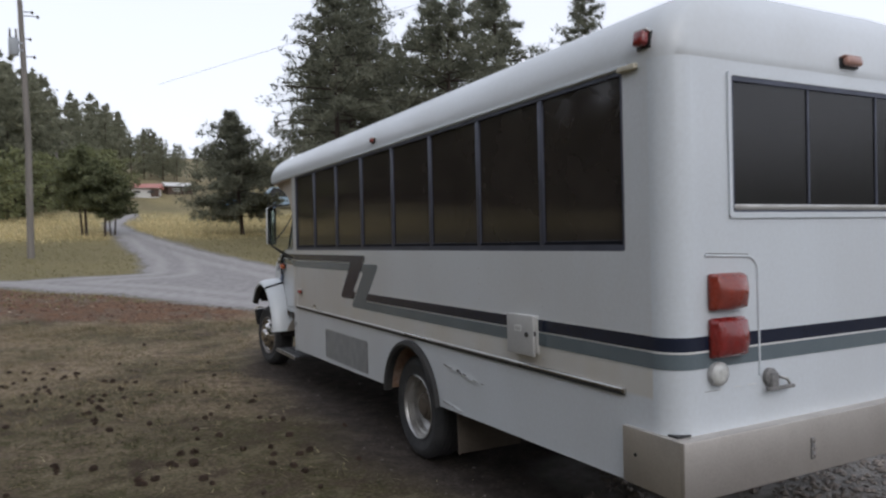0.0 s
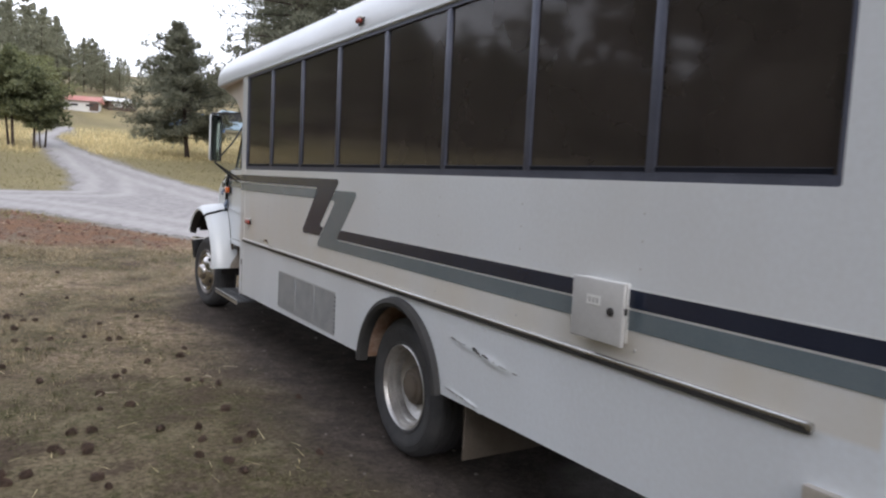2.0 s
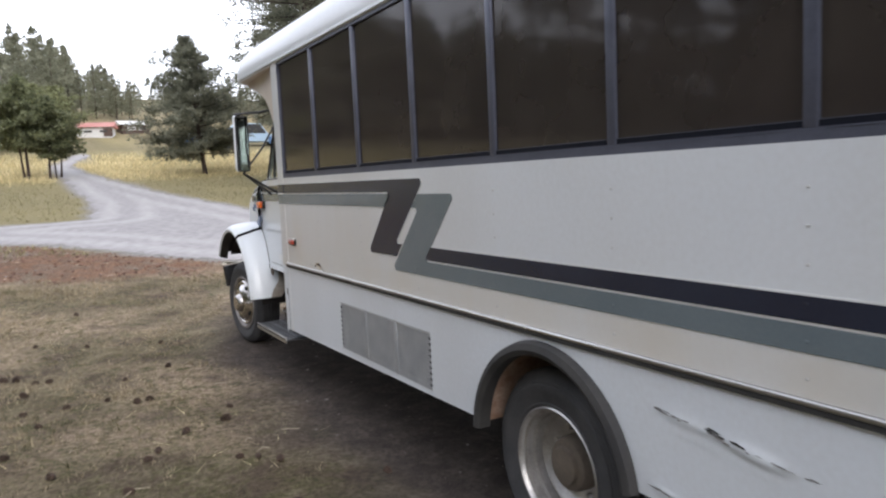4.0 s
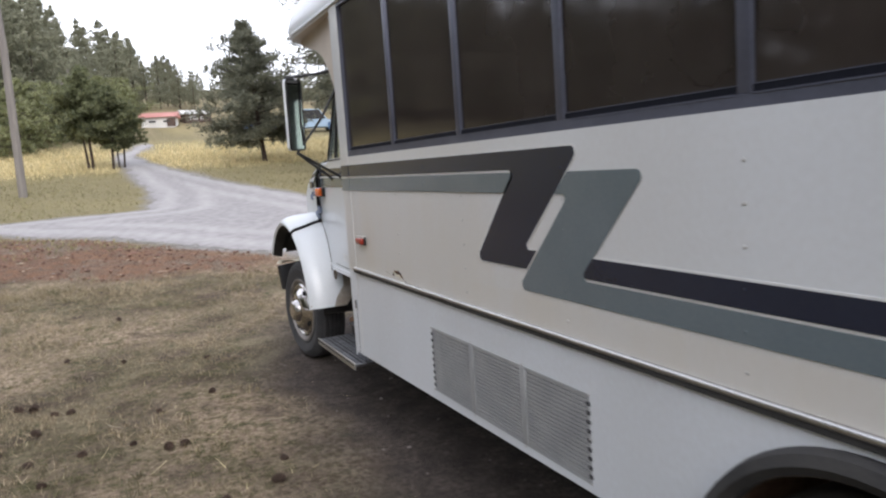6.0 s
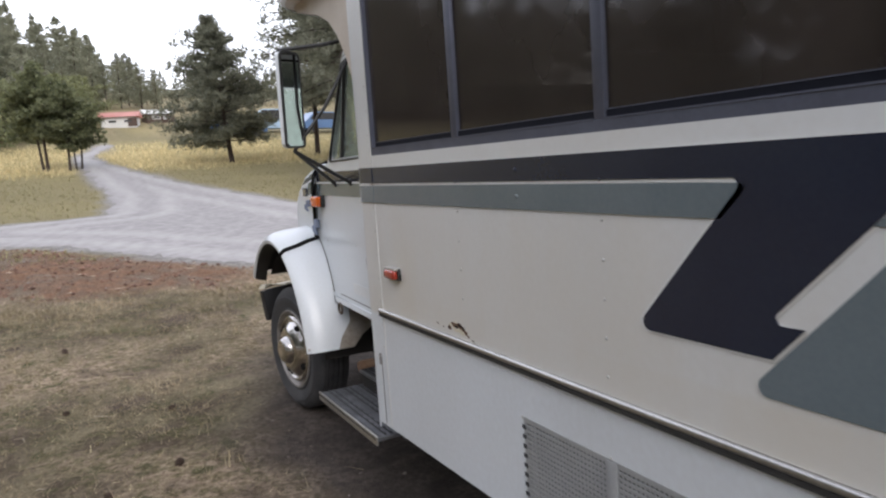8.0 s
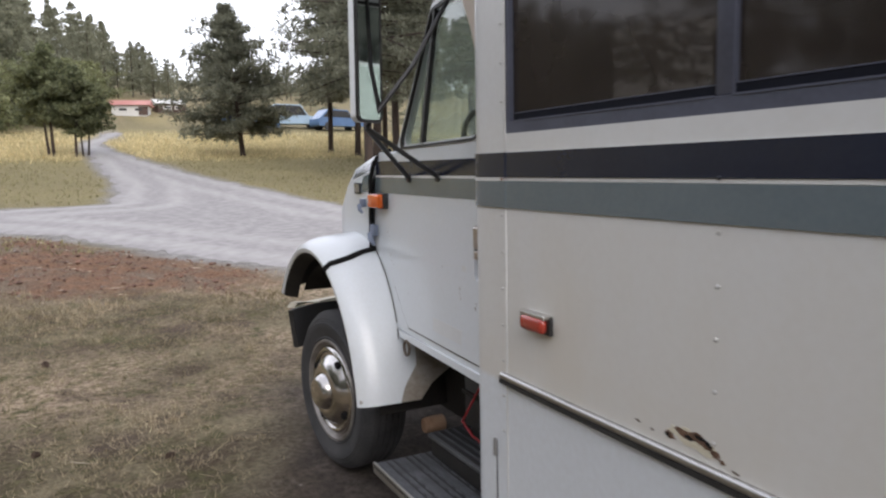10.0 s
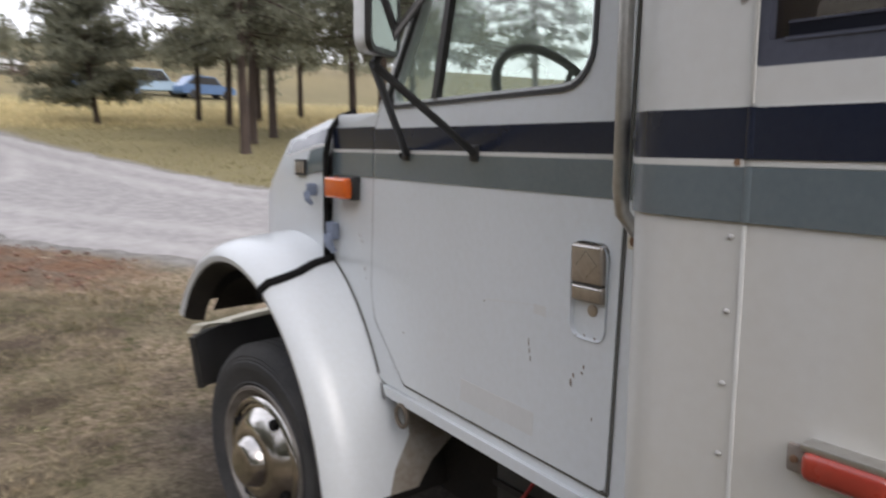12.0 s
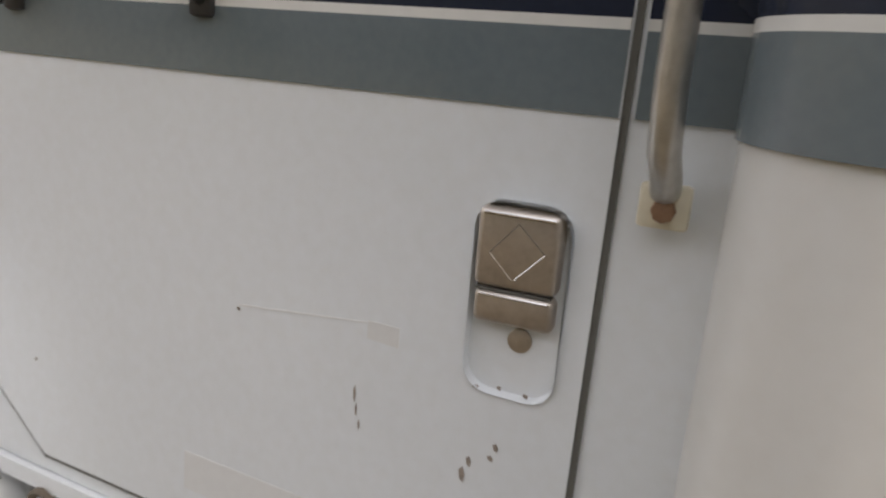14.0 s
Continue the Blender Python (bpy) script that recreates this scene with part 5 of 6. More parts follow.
part("firewall", Geo().box(0.26, 7.778, 0.9, W - 0.26, 7.842, 1.70), INSIDE, cab)
part("dashboard", Geo().box(0.26, 7.449, 1.40, W - 0.26, 7.797, 1.70, 0.04), INSIDE, cab)
for x0 in (0.38, 1.55):
    st = part("cab_seat", Geo().box(x0, 6.72, 1.22, x0 + 0.55, 7.156, 1.36, 0.04), SEATCLOTH, bus, "grey cloth cab seat")
    part("backrest", Geo().box(x0, 6.62, 1.30, x0 + 0.55, 6.76, 1.88, 0.05), SEATCLOTH, st)
    part("seat_base", Geo().box(x0 + 0.08, 6.75, 1.0, x0 + 0.47, 7.083, 1.24, 0.01), CHASSIS, st)
ringc, tilt = Vector((0.62, 7.321, 1.755)), radians(58)
pts = [ringc + Vector((0.215 * math.cos(t), 0.215 * math.sin(t) * math.cos(tilt), 0.215 * math.sin(t) * math.sin(tilt))) for t in np.linspace(0, 2 * math.pi, 33)[:-1]]
wheel = part("steering_wheel", Geo().tube(pts, 0.014, 8, True), BLACK, bus, "black steering wheel")
part("wheel_hub", Geo().tube([ringc, ringc + Vector((0, 0.22, -0.16))], [0.05, 0.03], 10), BLACK, wheel)
for k in (4, 16, 28):
    part("spoke", Geo().tube([ringc, pts[k % 32]], 0.010, 6), BLACK, wheel)
# grab handle
gxx = cab_x(6.66)
grab = part("grab_handle", Geo().tube([(gxx - 0.010, 6.657, 1.497), (gxx - 0.024, 6.657, 1.510), (gxx - 0.05, 6.660, 1.535), (gxx - 0.055, 6.662, 1.58), (gxx - 0.052, 6.662, 2.12), (gxx - 0.02, 6.662, 2.19), (gxx + 0.03, 6.662, 2.2)], 0.0135, 12), ALU, bus, "worn aluminium grab handle")
part("handle_foot", Geo().box(gxx - 0.010, 6.634, 1.463, gxx, 6.678, 1.503, 0.004), CREAM, grab)
part("bolt", Geo().lathe([(-0.010, 0.011), (-0.018, 0.010), (-0.019, 0.0)], (gxx, 6.656, 1.480), "x", 8), RUST, grab)

# the dark joint between cab and splash panel, and chips in the paint
joint = [(8.31 + 0.783 * math.cos(radians(a)), 0.47 + 0.858 * math.sin(radians(a))) for a in range(113, 149, 3)]
part("panel_joint", Geo().tube([(cab_x(y, z) - 0.002, y, z) for y, z in joint], 0.0035, 6), SHUTGREY, cab)
part("panel_joint", Geo().tube([(cab_x(7.62, 0.9) - 0.01, 7.625, 0.93), (cab_x(7.62, 0.9) - 0.012, 7.612, 0.89), (cab_x(7.55, 0.9) - 0.011, 7.60, 0.888)], 0.0025, 6), SHUTGREY, cab)
chips = np.random.default_rng(31)
for y, z, w, h in ((7.80, 1.36, 0.004, 0.012), (7.785, 1.345, 0.006, 0.004), (7.762, 1.255, 0.004, 0.016), (7.752, 1.23, 0.003, 0.008), (7.70, 1.14, 0.003, 0.006), (6.752, 1.10, 0.004, 0.008)):
    part("paint_chip", Geo().slab([(y, z), (y + w * 0.6, z + h * 0.2), (y + w, z + h * 0.8), (y + w * 0.3, z + h)], [], cabside(0.0072), 0.0012), CHIP, door, smooth=0)
for y, z in ((6.555, 1.33), (6.548, 1.31), (6.551, 1.20), (6.54, 1.175), (6.53, 1.02), (6.56, 1.44)):
    part("paint_chip", Geo().tube([(0.028, y + 0.004, z), (0.0285, y + 0.006, z + chips.uniform(0.003, 0.009))], 0.0016, 5), CHIP, bus)

# hood
secs, flanks = [], []
for y, x0, zt, zs, xe in ((COWL, 0.250, 1.778, 1.66, 0.60), (8.15, 0.253, 1.768, 1.65, 0.60), (8.318, 0.262, 1.748, 1.61, 0.62), (8.52, 0.276, 1.705, 1.57, 0.66), (8.66, 0.305, 1.64, 1.50, 0.70), (8.76, 0.36, 1.55, 1.43, 0.76), (8.95, 0.48, 1.50, 1.37, 0.84), (9.09, 0.60, 1.44, 1.32, 0.90), (9.133, 0.68, 1.36, 1.27, 0.95)):
    half = [(x0, 0.95), (x0, 1.25), (x0 + 0.004, zs - 0.06), (x0 + 0.022, zs), (x0 + 0.075, (zs + zt) / 2 + 0.03), (x0 + 0.16, zt - 0.022), (xe, zt), (1.25, zt + 0.02)]
    flanks.append((y, half))
    secs.append([(x, y, z) for x, z in half] + [(W - x, y, z) for x, z in half[:-1][::-1]])
m = len(secs[0])
v = [p for q in secs for p in q]
f = [(i * m + k, i * m + k + 1, (i + 1) * m + k + 1, (i + 1) * m + k) for i in range(len(secs) - 1) for k in range(m - 1)]
f.append(tuple(range((len(secs) - 1) * m, len(secs) * m)))
hood = part("hood", Geo().add(v, f), CABWHITE, bus, "white truck hood", smooth=50)


def hood_x(y, z):
    """Where the hood's flank stands at a height."""
    rows = [float(np.interp(z, [p[1] for p in h], [p[0] for p in h])) for _, h in flanks]
    return float(np.interp(y, [q for q, _ in flanks], rows))


for z0, z1, end, mt in ((1.664, 1.722, 8.46, DARKSTRIPE), (1.567, 1.654, 8.20, GREENSTRIPE), (1.654, 1.664, 8.46, PIN)):
    ys, n = np.linspace(COWL + 0.014, end, 9), 4
    v = []
    for y in ys:
        for k in range(n + 1):
            z = z0 + (z1 - z0) * k / n * (1 - (y - COWL) * 0.25) - (y - COWL) * 0.125
            v.append((hood_x(y, z) - 0.004, y, z))
    part("hood_stripe", Geo().add(v, [(i * (n + 1) + k, (i + 1) * (n + 1) + k, (i + 1) * (n + 1) + k + 1, i * (n + 1) + k + 1) for i in range(8) for k in range(n)]), mt, hood)
part("grille_panel", Geo().box(0.72, 9.133, 0.95, W - 0.72, 9.16, 1.36, 0.01), BLACK, hood)
badge = part("badge", Geo().box(0.249, 8.205, 1.540, 0.262, 8.285, 1.598, 0.002), BLACK, hood, "dark model badge")
for k in range(3):
    part("badge_bar", Geo().box(0.2475, 8.212 + k * 0.025, 1.548, 0.2495, 8.227 + k * 0.025, 1.590), CHROME, badge)
for y, z in ((8.13, 1.495), (7.985, 1.362)):
    k = 1.0 if y > 8 else 1.35
    lt = part("hood_latch", Geo().box(0.222, y - 0.018 * k, z - 0.022 * k, 0.252, y + 0.018 * k, z + 0.022 * k, 0.007), LATCHBLUE, bus, "blue-grey rubber hood latch")
    part("latch_hook", Geo().tube([(0.220, y, z - 0.012 * k), (0.212, y - 0.016 * k, z - 0.032 * k), (0.226, y - 0.024 * k, z - 0.052 * k)], [0.014 * k, 0.011 * k, 0.007 * k], 8), LATCHBLUE, lt)
orange = part("turn_lamp", Geo().box(0.225, 7.823, 1.474, 0.262, 7.974, 1.550, 0.006), BLACK, bus, "orange turn lamp")
part("lens", Geo().box(0.200, 7.832, 1.478, 0.232, 7.972, 1.546, 0.010, 3), AMBER, orange)

# fenders: a shell round each front wheel, with a rolled lip
FC = (8.31, 0.47)


SEC = [(0.06, -0.030), (0.012, -0.016), (-0.014, 0.0), (-0.018, 0.020), (0.002, 0.048), (0.042, 0.068), (0.10, 0.080), (0.17, 0.086), (0.27, 0.092)]


def fender_point(x, r, a, lift=0.0):
    """On the oval shell round the wheel, r outside its lip."""
    return (x, FC[0] + (0.690 + r + lift) * math.cos(radians(a)), FC[1] + (0.765 + r + lift) * math.sin(radians(a)))


def seam(x):
    """The angle at which the hood's part ends and the splash panel begins."""
    return float(np.interp(x, [-0.016, 0.05, 0.12, 0.18, 0.24], [115.0, 116.4, 115.4, 113.2, 112.0]))


def fender_geo(front, inset=0.0, muddy=None):
    """One part of the shell; muddy picks the mud-caked inner edge of the splash panel or all but that."""
    v, f, n, m = [], [], 26, len(SEC)
    for i in range(n + 1):
        for x, r in SEC:
            a0, a1 = (37, seam(x) - 0.5) if front else (seam(x) + 0.5, 171)
            a = a0 + (a1 - a0) * i / n
            if not front and x > 0.1:  # the inner edge runs deep under the cab and tapers to the bottom
                x += (x - 0.10) * float(np.interp(a, [122, 138, 150, 160, 166, 171], [0.0, 1.3, 1.6, 1.4, 0.4, 0.0]))
            v.append(fender_point(x + (0.008 if inset else 0.0), r, a, -inset))
    for i in range(n):
        f += [(i * m + k, i * m + k + 1, (i + 1) * m + k + 1, (i + 1) * m + k) for k in range(m - 1) if muddy is None or muddy == (k == m - 2 and i > 12)]
    used = sorted({j for q in f for j in q})
    where = {j: i for i, j in enumerate(used)}
    return Geo().add([v[j] for j in used], [tuple(where[j] for j in q) for q in f])


for flip in (False, True):
    for name, front in (("fender", True), ("splash_panel", False)):
        g = fender_geo(front, 0.0, None if front else False)
        part(name, mirrored(g) if flip else g, CABWHITE, bus, "white rounded front fender" if front else "white panel behind the front wheel")
    g = fender_geo(False, 0.0, True)
    part("mud_edge", mirrored(g) if flip else g, MUDDY, bus, "mud-caked inner edge of the panel")
    for front in (True, False):
        g = fender_geo(front, 0.012)
        part("fender_lining", mirrored(g) if flip else g, CHASSIS, bus)
    g = Geo().tube([fender_point(x, r, seam(x), 0.002) for x, r in SEC[1:]], 0.016, 8)
    part("fender_seal", mirrored(g) if flip else g, GAPBLACK, bus, "black rubber seal")
    g = Geo().lathe([(0.10, 0.69), (0.55, 0.69)], (0, *FC), "x", 24, 44, 175)
    part("fender_liner", mirrored(g) if flip else g, CHASSIS, bus)
    g = Geo().tube([(0.240, COWL + 0.004, 1.25), (0.246, COWL + 0.004, 1.62), (0.266, COWL + 0.002, 1.70), (0.30, COWL, 1.742), (0.36, COWL, 1.762)], 0.012, 8)
    part("cowl_seal", mirrored(g) if flip else g, GAPBLACK, bus, "black rubber cowl seal")
# splash panel: bolt at the lip
lip = fender_point(0.012, 0.05, 168)
part("bolt", Geo().lathe([(0.004, 0.010), (-0.006, 0.009), (-0.008, 0.0)], (-0.004, lip[1] + 0.01, lip[2] - 0.02), "x", 8), STEEL, bus)
part("inner_nose", Geo().box(0.80, 7.861, 0.6, W - 0.80, 8.80, 1.2), CHASSIS, bus)
# front wheels, steered a little to the left
STEER = radians(7)


def steered(g, x0):
    """Turn a wheel part about the upright line through its hub."""
    c, q = math.cos(STEER), math.sin(STEER)
    g.v = [(x0 + (x - x0) * c - (y - WHEEL_F[0]) * q, WHEEL_F[0] + (x - x0) * q + (y - WHEEL_F[0]) * c, z) for x, y, z in g.v]
    return g


for s, x0 in ((1, 0.085), (-1, W - 0.085)):
    piv = x0 + s * 0.12
    fw = part("front_wheel", steered(Geo().lathe([(s * 0.04, 0.262), (s * 0.002, 0.280), (s * -0.006, 0.276), (s * -0.006, 0.264), (s * 0.012, 0.256), (s * 0.022, 0.242), (s * 0.03, 0.235)], (x0, *WHEEL_F), "x", 56), piv), WORNSTEEL, bus, "steel front wheel with a chrome cover")
    t = tyre(0, *WHEEL_F, 0.437, 0.24, 0.268)
    t.v = [(x0 + s * p[0], p[1], p[2]) for p in t.v]
    part("tyre", steered(t, piv), TYRE, fw, "dusty black tyre")
    cover = part("wheel_cover", steered(Geo().lathe([(s * 0.035, 0.245), (s * 0.010, 0.242), (s * 0.000, 0.232), (s * -0.004, 0.222), (s * -0.001, 0.214), (s * 0.010, 0.206), (s * 0.010, 0.196), (s * -0.012, 0.176), (s * -0.034, 0.152), (s * -0.046, 0.128), (s * -0.048, 0.106), (s * -0.044, 0.099), (s * -0.058, 0.092), (s * -0.082, 0.080), (s * -0.090, 0.066), (s * -0.092, 0.040), (s * -0.092, 0.0)], (x0, *WHEEL_F), "x", 56), piv), COVERCHROME, fw, "dull chrome wheel cover")
    for k in range(4):
        a = radians(32 + 90 * k)
        part("cover_hole", steered(Geo().lathe([(s * 0.004, 0.021), (s * -0.014, 0.019), (s * -0.014, 0.0)], (x0, WHEEL_F[0] + 0.190 * math.cos(a), WHEEL_F[1] + 0.190 * math.sin(a)), "x", 12), piv), GAPBLACK, cover)
part("front_axle", Geo().tube([(0.3, *WHEEL_F), (2.2, *WHEEL_F)], 0.06, 10), CHASSIS, bus)
# front bumper: a bent plate whose ends sweep back, with a cream-edged top
half = [(0.035, 8.945), (0.075, 8.995), (0.15, 9.055), (0.26, 9.110), (0.40, 9.165), (0.60, 9.215), (0.90, 9.250)]
plan = half + [(W - x, y) for x, y in half[::-1]]


def bent_plate(z0, z1, out, thick):
    g, n = Geo(), len(plan)
    v = []
    for i, p in enumerate(plan):
        a, c = Vector(plan[max(0, i - 1)]), Vector(plan[min(n - 1, i + 1)])
        d = (c - a).normalized()
        low = 0.06 * max(0.0, 1 - min(p[0], W - p[0]) / 0.3)
        for o in (out, out - thick):
            x, y = p[0] - d.y * o, p[1] + d.x * o
            v += [(x + (0.03 if p[0] < 1 else -0.03) * (low / 0.06), y, z0 + low), (x, y, z1)]
    f = []
    for i in range(n - 1):
        a, b = i * 4, (i + 1) * 4
        f += [(a, a + 1, b + 1, b), (a + 2, b + 2, b + 3, a + 3), (a + 1, a + 3, b + 3, b + 1), (a, b, b + 2, a + 2)]
    f += [(0, 2, 3, 1), (4 * n - 4, 4 * n - 3, 4 * n - 1, 4 * n - 2)]
    return g.add(v, f)


fb = part("front_bumper", bent_plate(0.52, 0.808, 0.0, 0.03), BLACK, bus, "black front bumper with swept-back ends and a cream top")
part("bumper_cap", bent_plate(0.806, 0.828, 0.008, 0.050), CREAM, fb, "cream painted top edge")
part("bumper_bracket", Geo().box(0.80, 9.06, 0.60, 0.90, 9.225, 0.72, 0.005).box(W - 0.90, 9.06, 0.60, W - 0.80, 9.225, 0.72, 0.005), CHASSIS, fb)

# step, battery box and cables under the door
stp = part("cab_step", Geo().box(-0.005, 6.56, 0.365, 0.30, 7.454, 0.385, 0.004), STEPMETAL, bus, "grimy perforated metal cab step")
for k in range(9):
    part("step_rib", Geo().box(0.01 + k * 0.032, 6.58, 0.385, 0.022 + k * 0.032, 7.44, 0.392, 0.002), BLACK if k % 3 else STEPMETAL, stp)
    for q in range(11 if k % 3 else 0):
        part("step_stud", Geo().box(0.013 + k * 0.032, 6.60 + q * 0.078, 0.391, 0.019 + k * 0.032, 6.645 + q * 0.078, 0.396, 0.002), STEPMETAL, stp)
part("step_edge", Geo().box(-0.012, 6.56, 0.345, 0.0, 7.454, 0.395, 0.004), ALU, stp)
for k in range(36):
    part("step_tooth", Geo().box(-0.0135, 6.57 + k * 0.0245, 0.372, -0.0115, 6.582 + k * 0.0245, 0.388), BLACK, stp)
part("step_riser", Geo().box(0.25, 6.56, 0.39, 0.265, 7.40, 0.475, 0.003), CHASSIS, stp)
part("upper_step", Geo().box(0.24, 6.56, 0.470, 0.50, 7.42, 0.488, 0.004), STEPMETAL, stp)
for k in range(6):
    part("step_rib", Geo().box(0.255 + k * 0.038, 6.58, 0.488, 0.275 + k * 0.038, 7.40, 0.494, 0.002), BLACK, stp)
bat = part("battery_box", Geo().box(0.38, 6.62, 0.488, 0.74, 7.266, 0.80, 0.012), BLACK, bus, "black battery box with red cables")
for y in (6.68, 6.992):
    part("battery", Geo().box(0.345, y, 0.56, 0.58, y + 0.27, 0.80, 0.01), BLACK, bat)
    part("terminal", Geo().lathe([(0.80, 0.018), (0.82, 0.016), (0.822, 0.0)], (0.36, y + 0.07, 0), "z", 8), ALU, bat)
part("cable", Geo().tube([(0.40, 7.056, 0.83), (0.335, 7.083, 0.80), (0.315, 7.138, 0.70), (0.300, 7.20, 0.60), (0.31, 7.13, 0.555), (0.32, 6.97, 0.54), (0.33, 6.84, 0.545)], 0.0052, 8), RED, bat, "red battery cable")
part("cable", Geo().tube([(0.36, 6.75, 0.83), (0.30, 6.85, 0.86), (0.32, 6.992, 0.87), (0.42, 7.175, 0.85)], 0.012, 8), BLACK, bat)
part("strap", Geo().box(0.335, 6.60, 0.70, 0.345, 7.266, 0.72, 0.002), CHASSIS, bat)
part("tow_ring", Geo().tube([(0.185 + 0.0 * t, 7.50 + 0.028 * math.cos(t), 0.866 + 0.032 * math.sin(t)) for t in np.linspace(0, 6.283, 17)[:-1]], 0.007, 6, True), FLAP, bus)
part("under_cab", Geo().box(0.45, 6.6, 0.5, 0.78, 7.815, 0.93), CHASSIS, bus)
part("spring_hanger", Geo().lathe([(-0.05, 0.0), (-0.05, 0.034), (-0.03, 0.040), (0.05, 0.040)], (0.36, 7.60, 0.45), "x", 12), RUST, bus)

# mirror on its arms
MX, MY, CM, SM = -0.118, 7.092, 0.82, 0.572


def on_mirror(a, z, t):
    return (MX + a * CM - t * SM, MY + a * SM + t * CM - 0.03 * (z - 2.08), z)


mir = part("door_mirror", Geo().slab(rect(-0.078, 1.838, 0.078, 2.33, 0.03), [], on_mirror, 0.032), CABWHITE, bus, "tall white-backed door mirror on black arms")
part("mirror_rim", Geo().slab(rect(-0.080, 1.836, 0.080, 2.332, 0.03), [rect(-0.070, 1.848, 0.070, 2.320, 0.022)], lambda a, z, t: on_mirror(a, z, t - 0.004), 0.012), BLACK, mir)
part("mirror_glass", Geo().slab(rect(-0.071, 1.847, 0.071, 2.321, 0.022), [], lambda a, z, t: on_mirror(a, z, t - 0.002), 0.003), MIRRORGLASS, mir, smooth=0)
low, top = (MX, MY + 0.05, 1.822), (MX - 0.05, MY + 0.05, 2.345)
f1, f2 = (cab_x(7.52, 1.63) - 0.012, 7.52, 1.627), (cab_x(7.192, 1.63) - 0.012, 7.192, 1.634)
part("mirror_arm", Geo().tube([low, f1], 0.010, 8), BLACK, mir)
part("mirror_arm", Geo().tube([low, f2], 0.010, 8), BLACK, mir)
part("mirror_arm", Geo().tube([top, (0.05, 7.037, 2.36), (0.26, 6.973, 2.40)], 0.011, 8), BLACK, mir)
part("mirror_brace", Geo().tube([low, (0.06, 7.101, 2.05), (0.255, 7.083, 2.38)], 0.009, 8), BLACK, mir)
part("bolt_hole", Geo().lathe([(0.004, 0.009), (-0.0005, 0.009), (0.0, 0.0)], (cab_x(7.555, 1.622) - 0.0085, 7.555, 1.622), "x", 12), GAPBLACK, door)
for q in (f1, f2):
    part("arm_foot", Geo().box(q[0] - 0.006, q[1] - 0.016, q[2] - 0.02, q[0] + 0.012, q[1] + 0.016, q[2] + 0.02, 0.005), BLACK, mir)


# ---- trees ----
def needle_tufts(rng, centres, radius, per, length, width, up=0.3):
    """Tufts of thin pointed blades round each centre, as vertices in threes."""
    n = len(centres) * per
    c = np.repeat(centres, per, 0) + rng.normal(0, 1, (n, 3)) * np.repeat(radius, per)[:, None] * 0.55
    d = rng.normal(0, 1, (n, 3))
    d[:, 2] += up
    d /= np.linalg.norm(d, axis=1)[:, None]
    s = np.cross(d, rng.normal(0, 1, (n, 3)))
    s /= np.linalg.norm(s, axis=1)[:, None] + 1e-9
    ln = length * rng.uniform(0.6, 1.3, (n, 1))
    wd = width * rng.uniform(0.7, 1.3, (n, 1))
    return np.stack([c - s * wd, c + s * wd, c + d * ln], 1).reshape(-1, 3)


def pine_parts(seed, height, bare, spread, whorls, limbs, tufts, per, length, width, ragged=0.35, droop=0.1):
    """Limb lines and blade vertices of a pine: whorls of limbs up a trunk, uneven, with gaps."""
    rng = np.random.default_rng(seed)
    lines, cent, rad = [], [], []
    lean = rng.normal(0, 0.02, 2)
    for i in range(whorls):
        u = min(1.0, max(0.0, (i + rng.uniform(-0.3, 0.3)) / whorls))
        z = height * (bare + (1 - bare) * np.clip(u, 0, 0.985))
        reach = spread * (0.30 + 0.95 * np.sin(np.pi * (0.30 + 0.62 * u)) ** 1.3) * (1 - 0.80 * u ** 2.2)
        a0 = rng.uniform(0, 6.28)
        for k in range(limbs):
            if rng.random() < 0.16:
                continue
            a = a0 + 6.283 * k / limbs + rng.normal(0, 0.35)
            ln = max(0.25, reach * (1 + rng.normal(0, ragged)))
            tilt = -droop + 0.55 * u + rng.normal(0, 0.12)
            base = np.array([lean[0] * z, lean[1] * z, z])
            tip = base + ln * np.array([np.cos(a) * np.cos(tilt), np.sin(a) * np.cos(tilt), np.sin(tilt)])
            lines.append((base, tip, 0.012 + 0.012 * ln))
            for q in range(max(2, int(tufts * (0.4 + ln / spread)))):
                s = rng.uniform(0.30, 1.03)
                side_off = rng.normal(0, 0.115 * ln * s, 3)
                side_off[2] = abs(side_off[2]) * 0.5 + rng.normal(0, 0.05)
                cent.append(base + (tip - base) * s + side_off)
                rad.append(rng.uniform(0.12, 0.30) * (0.6 + 0.12 * ln))
    top = np.array([lean[0] * height, lean[1] * height, height])
    for q in range(5):
        cent.append(top - np.array([0, 0, 0.12 * q]))
        rad.append(0.12)
    return lines, needle_tufts(rng, np.array(cent), np.array(rad), per, length, width), lean


def mesh_tris(name, verts, material, smooth=False):
    me = bpy.data.meshes.new(name)
    n = len(verts) // 3
    me.vertices.add(len(verts))
    me.vertices.foreach_set("co", np.asarray(verts, np.float32).reshape(-1))
    me.loops.add(len(verts))
    me.loops.foreach_set("vertex_index", np.arange(len(verts), dtype=np.int32))
    me.polygons.add(n)
    me.polygons.foreach_set("loop_start", np.arange(0, len(verts), 3, dtype=np.int32))
    me.update(calc_edges=True)
    me.materials.append(material)
    return me


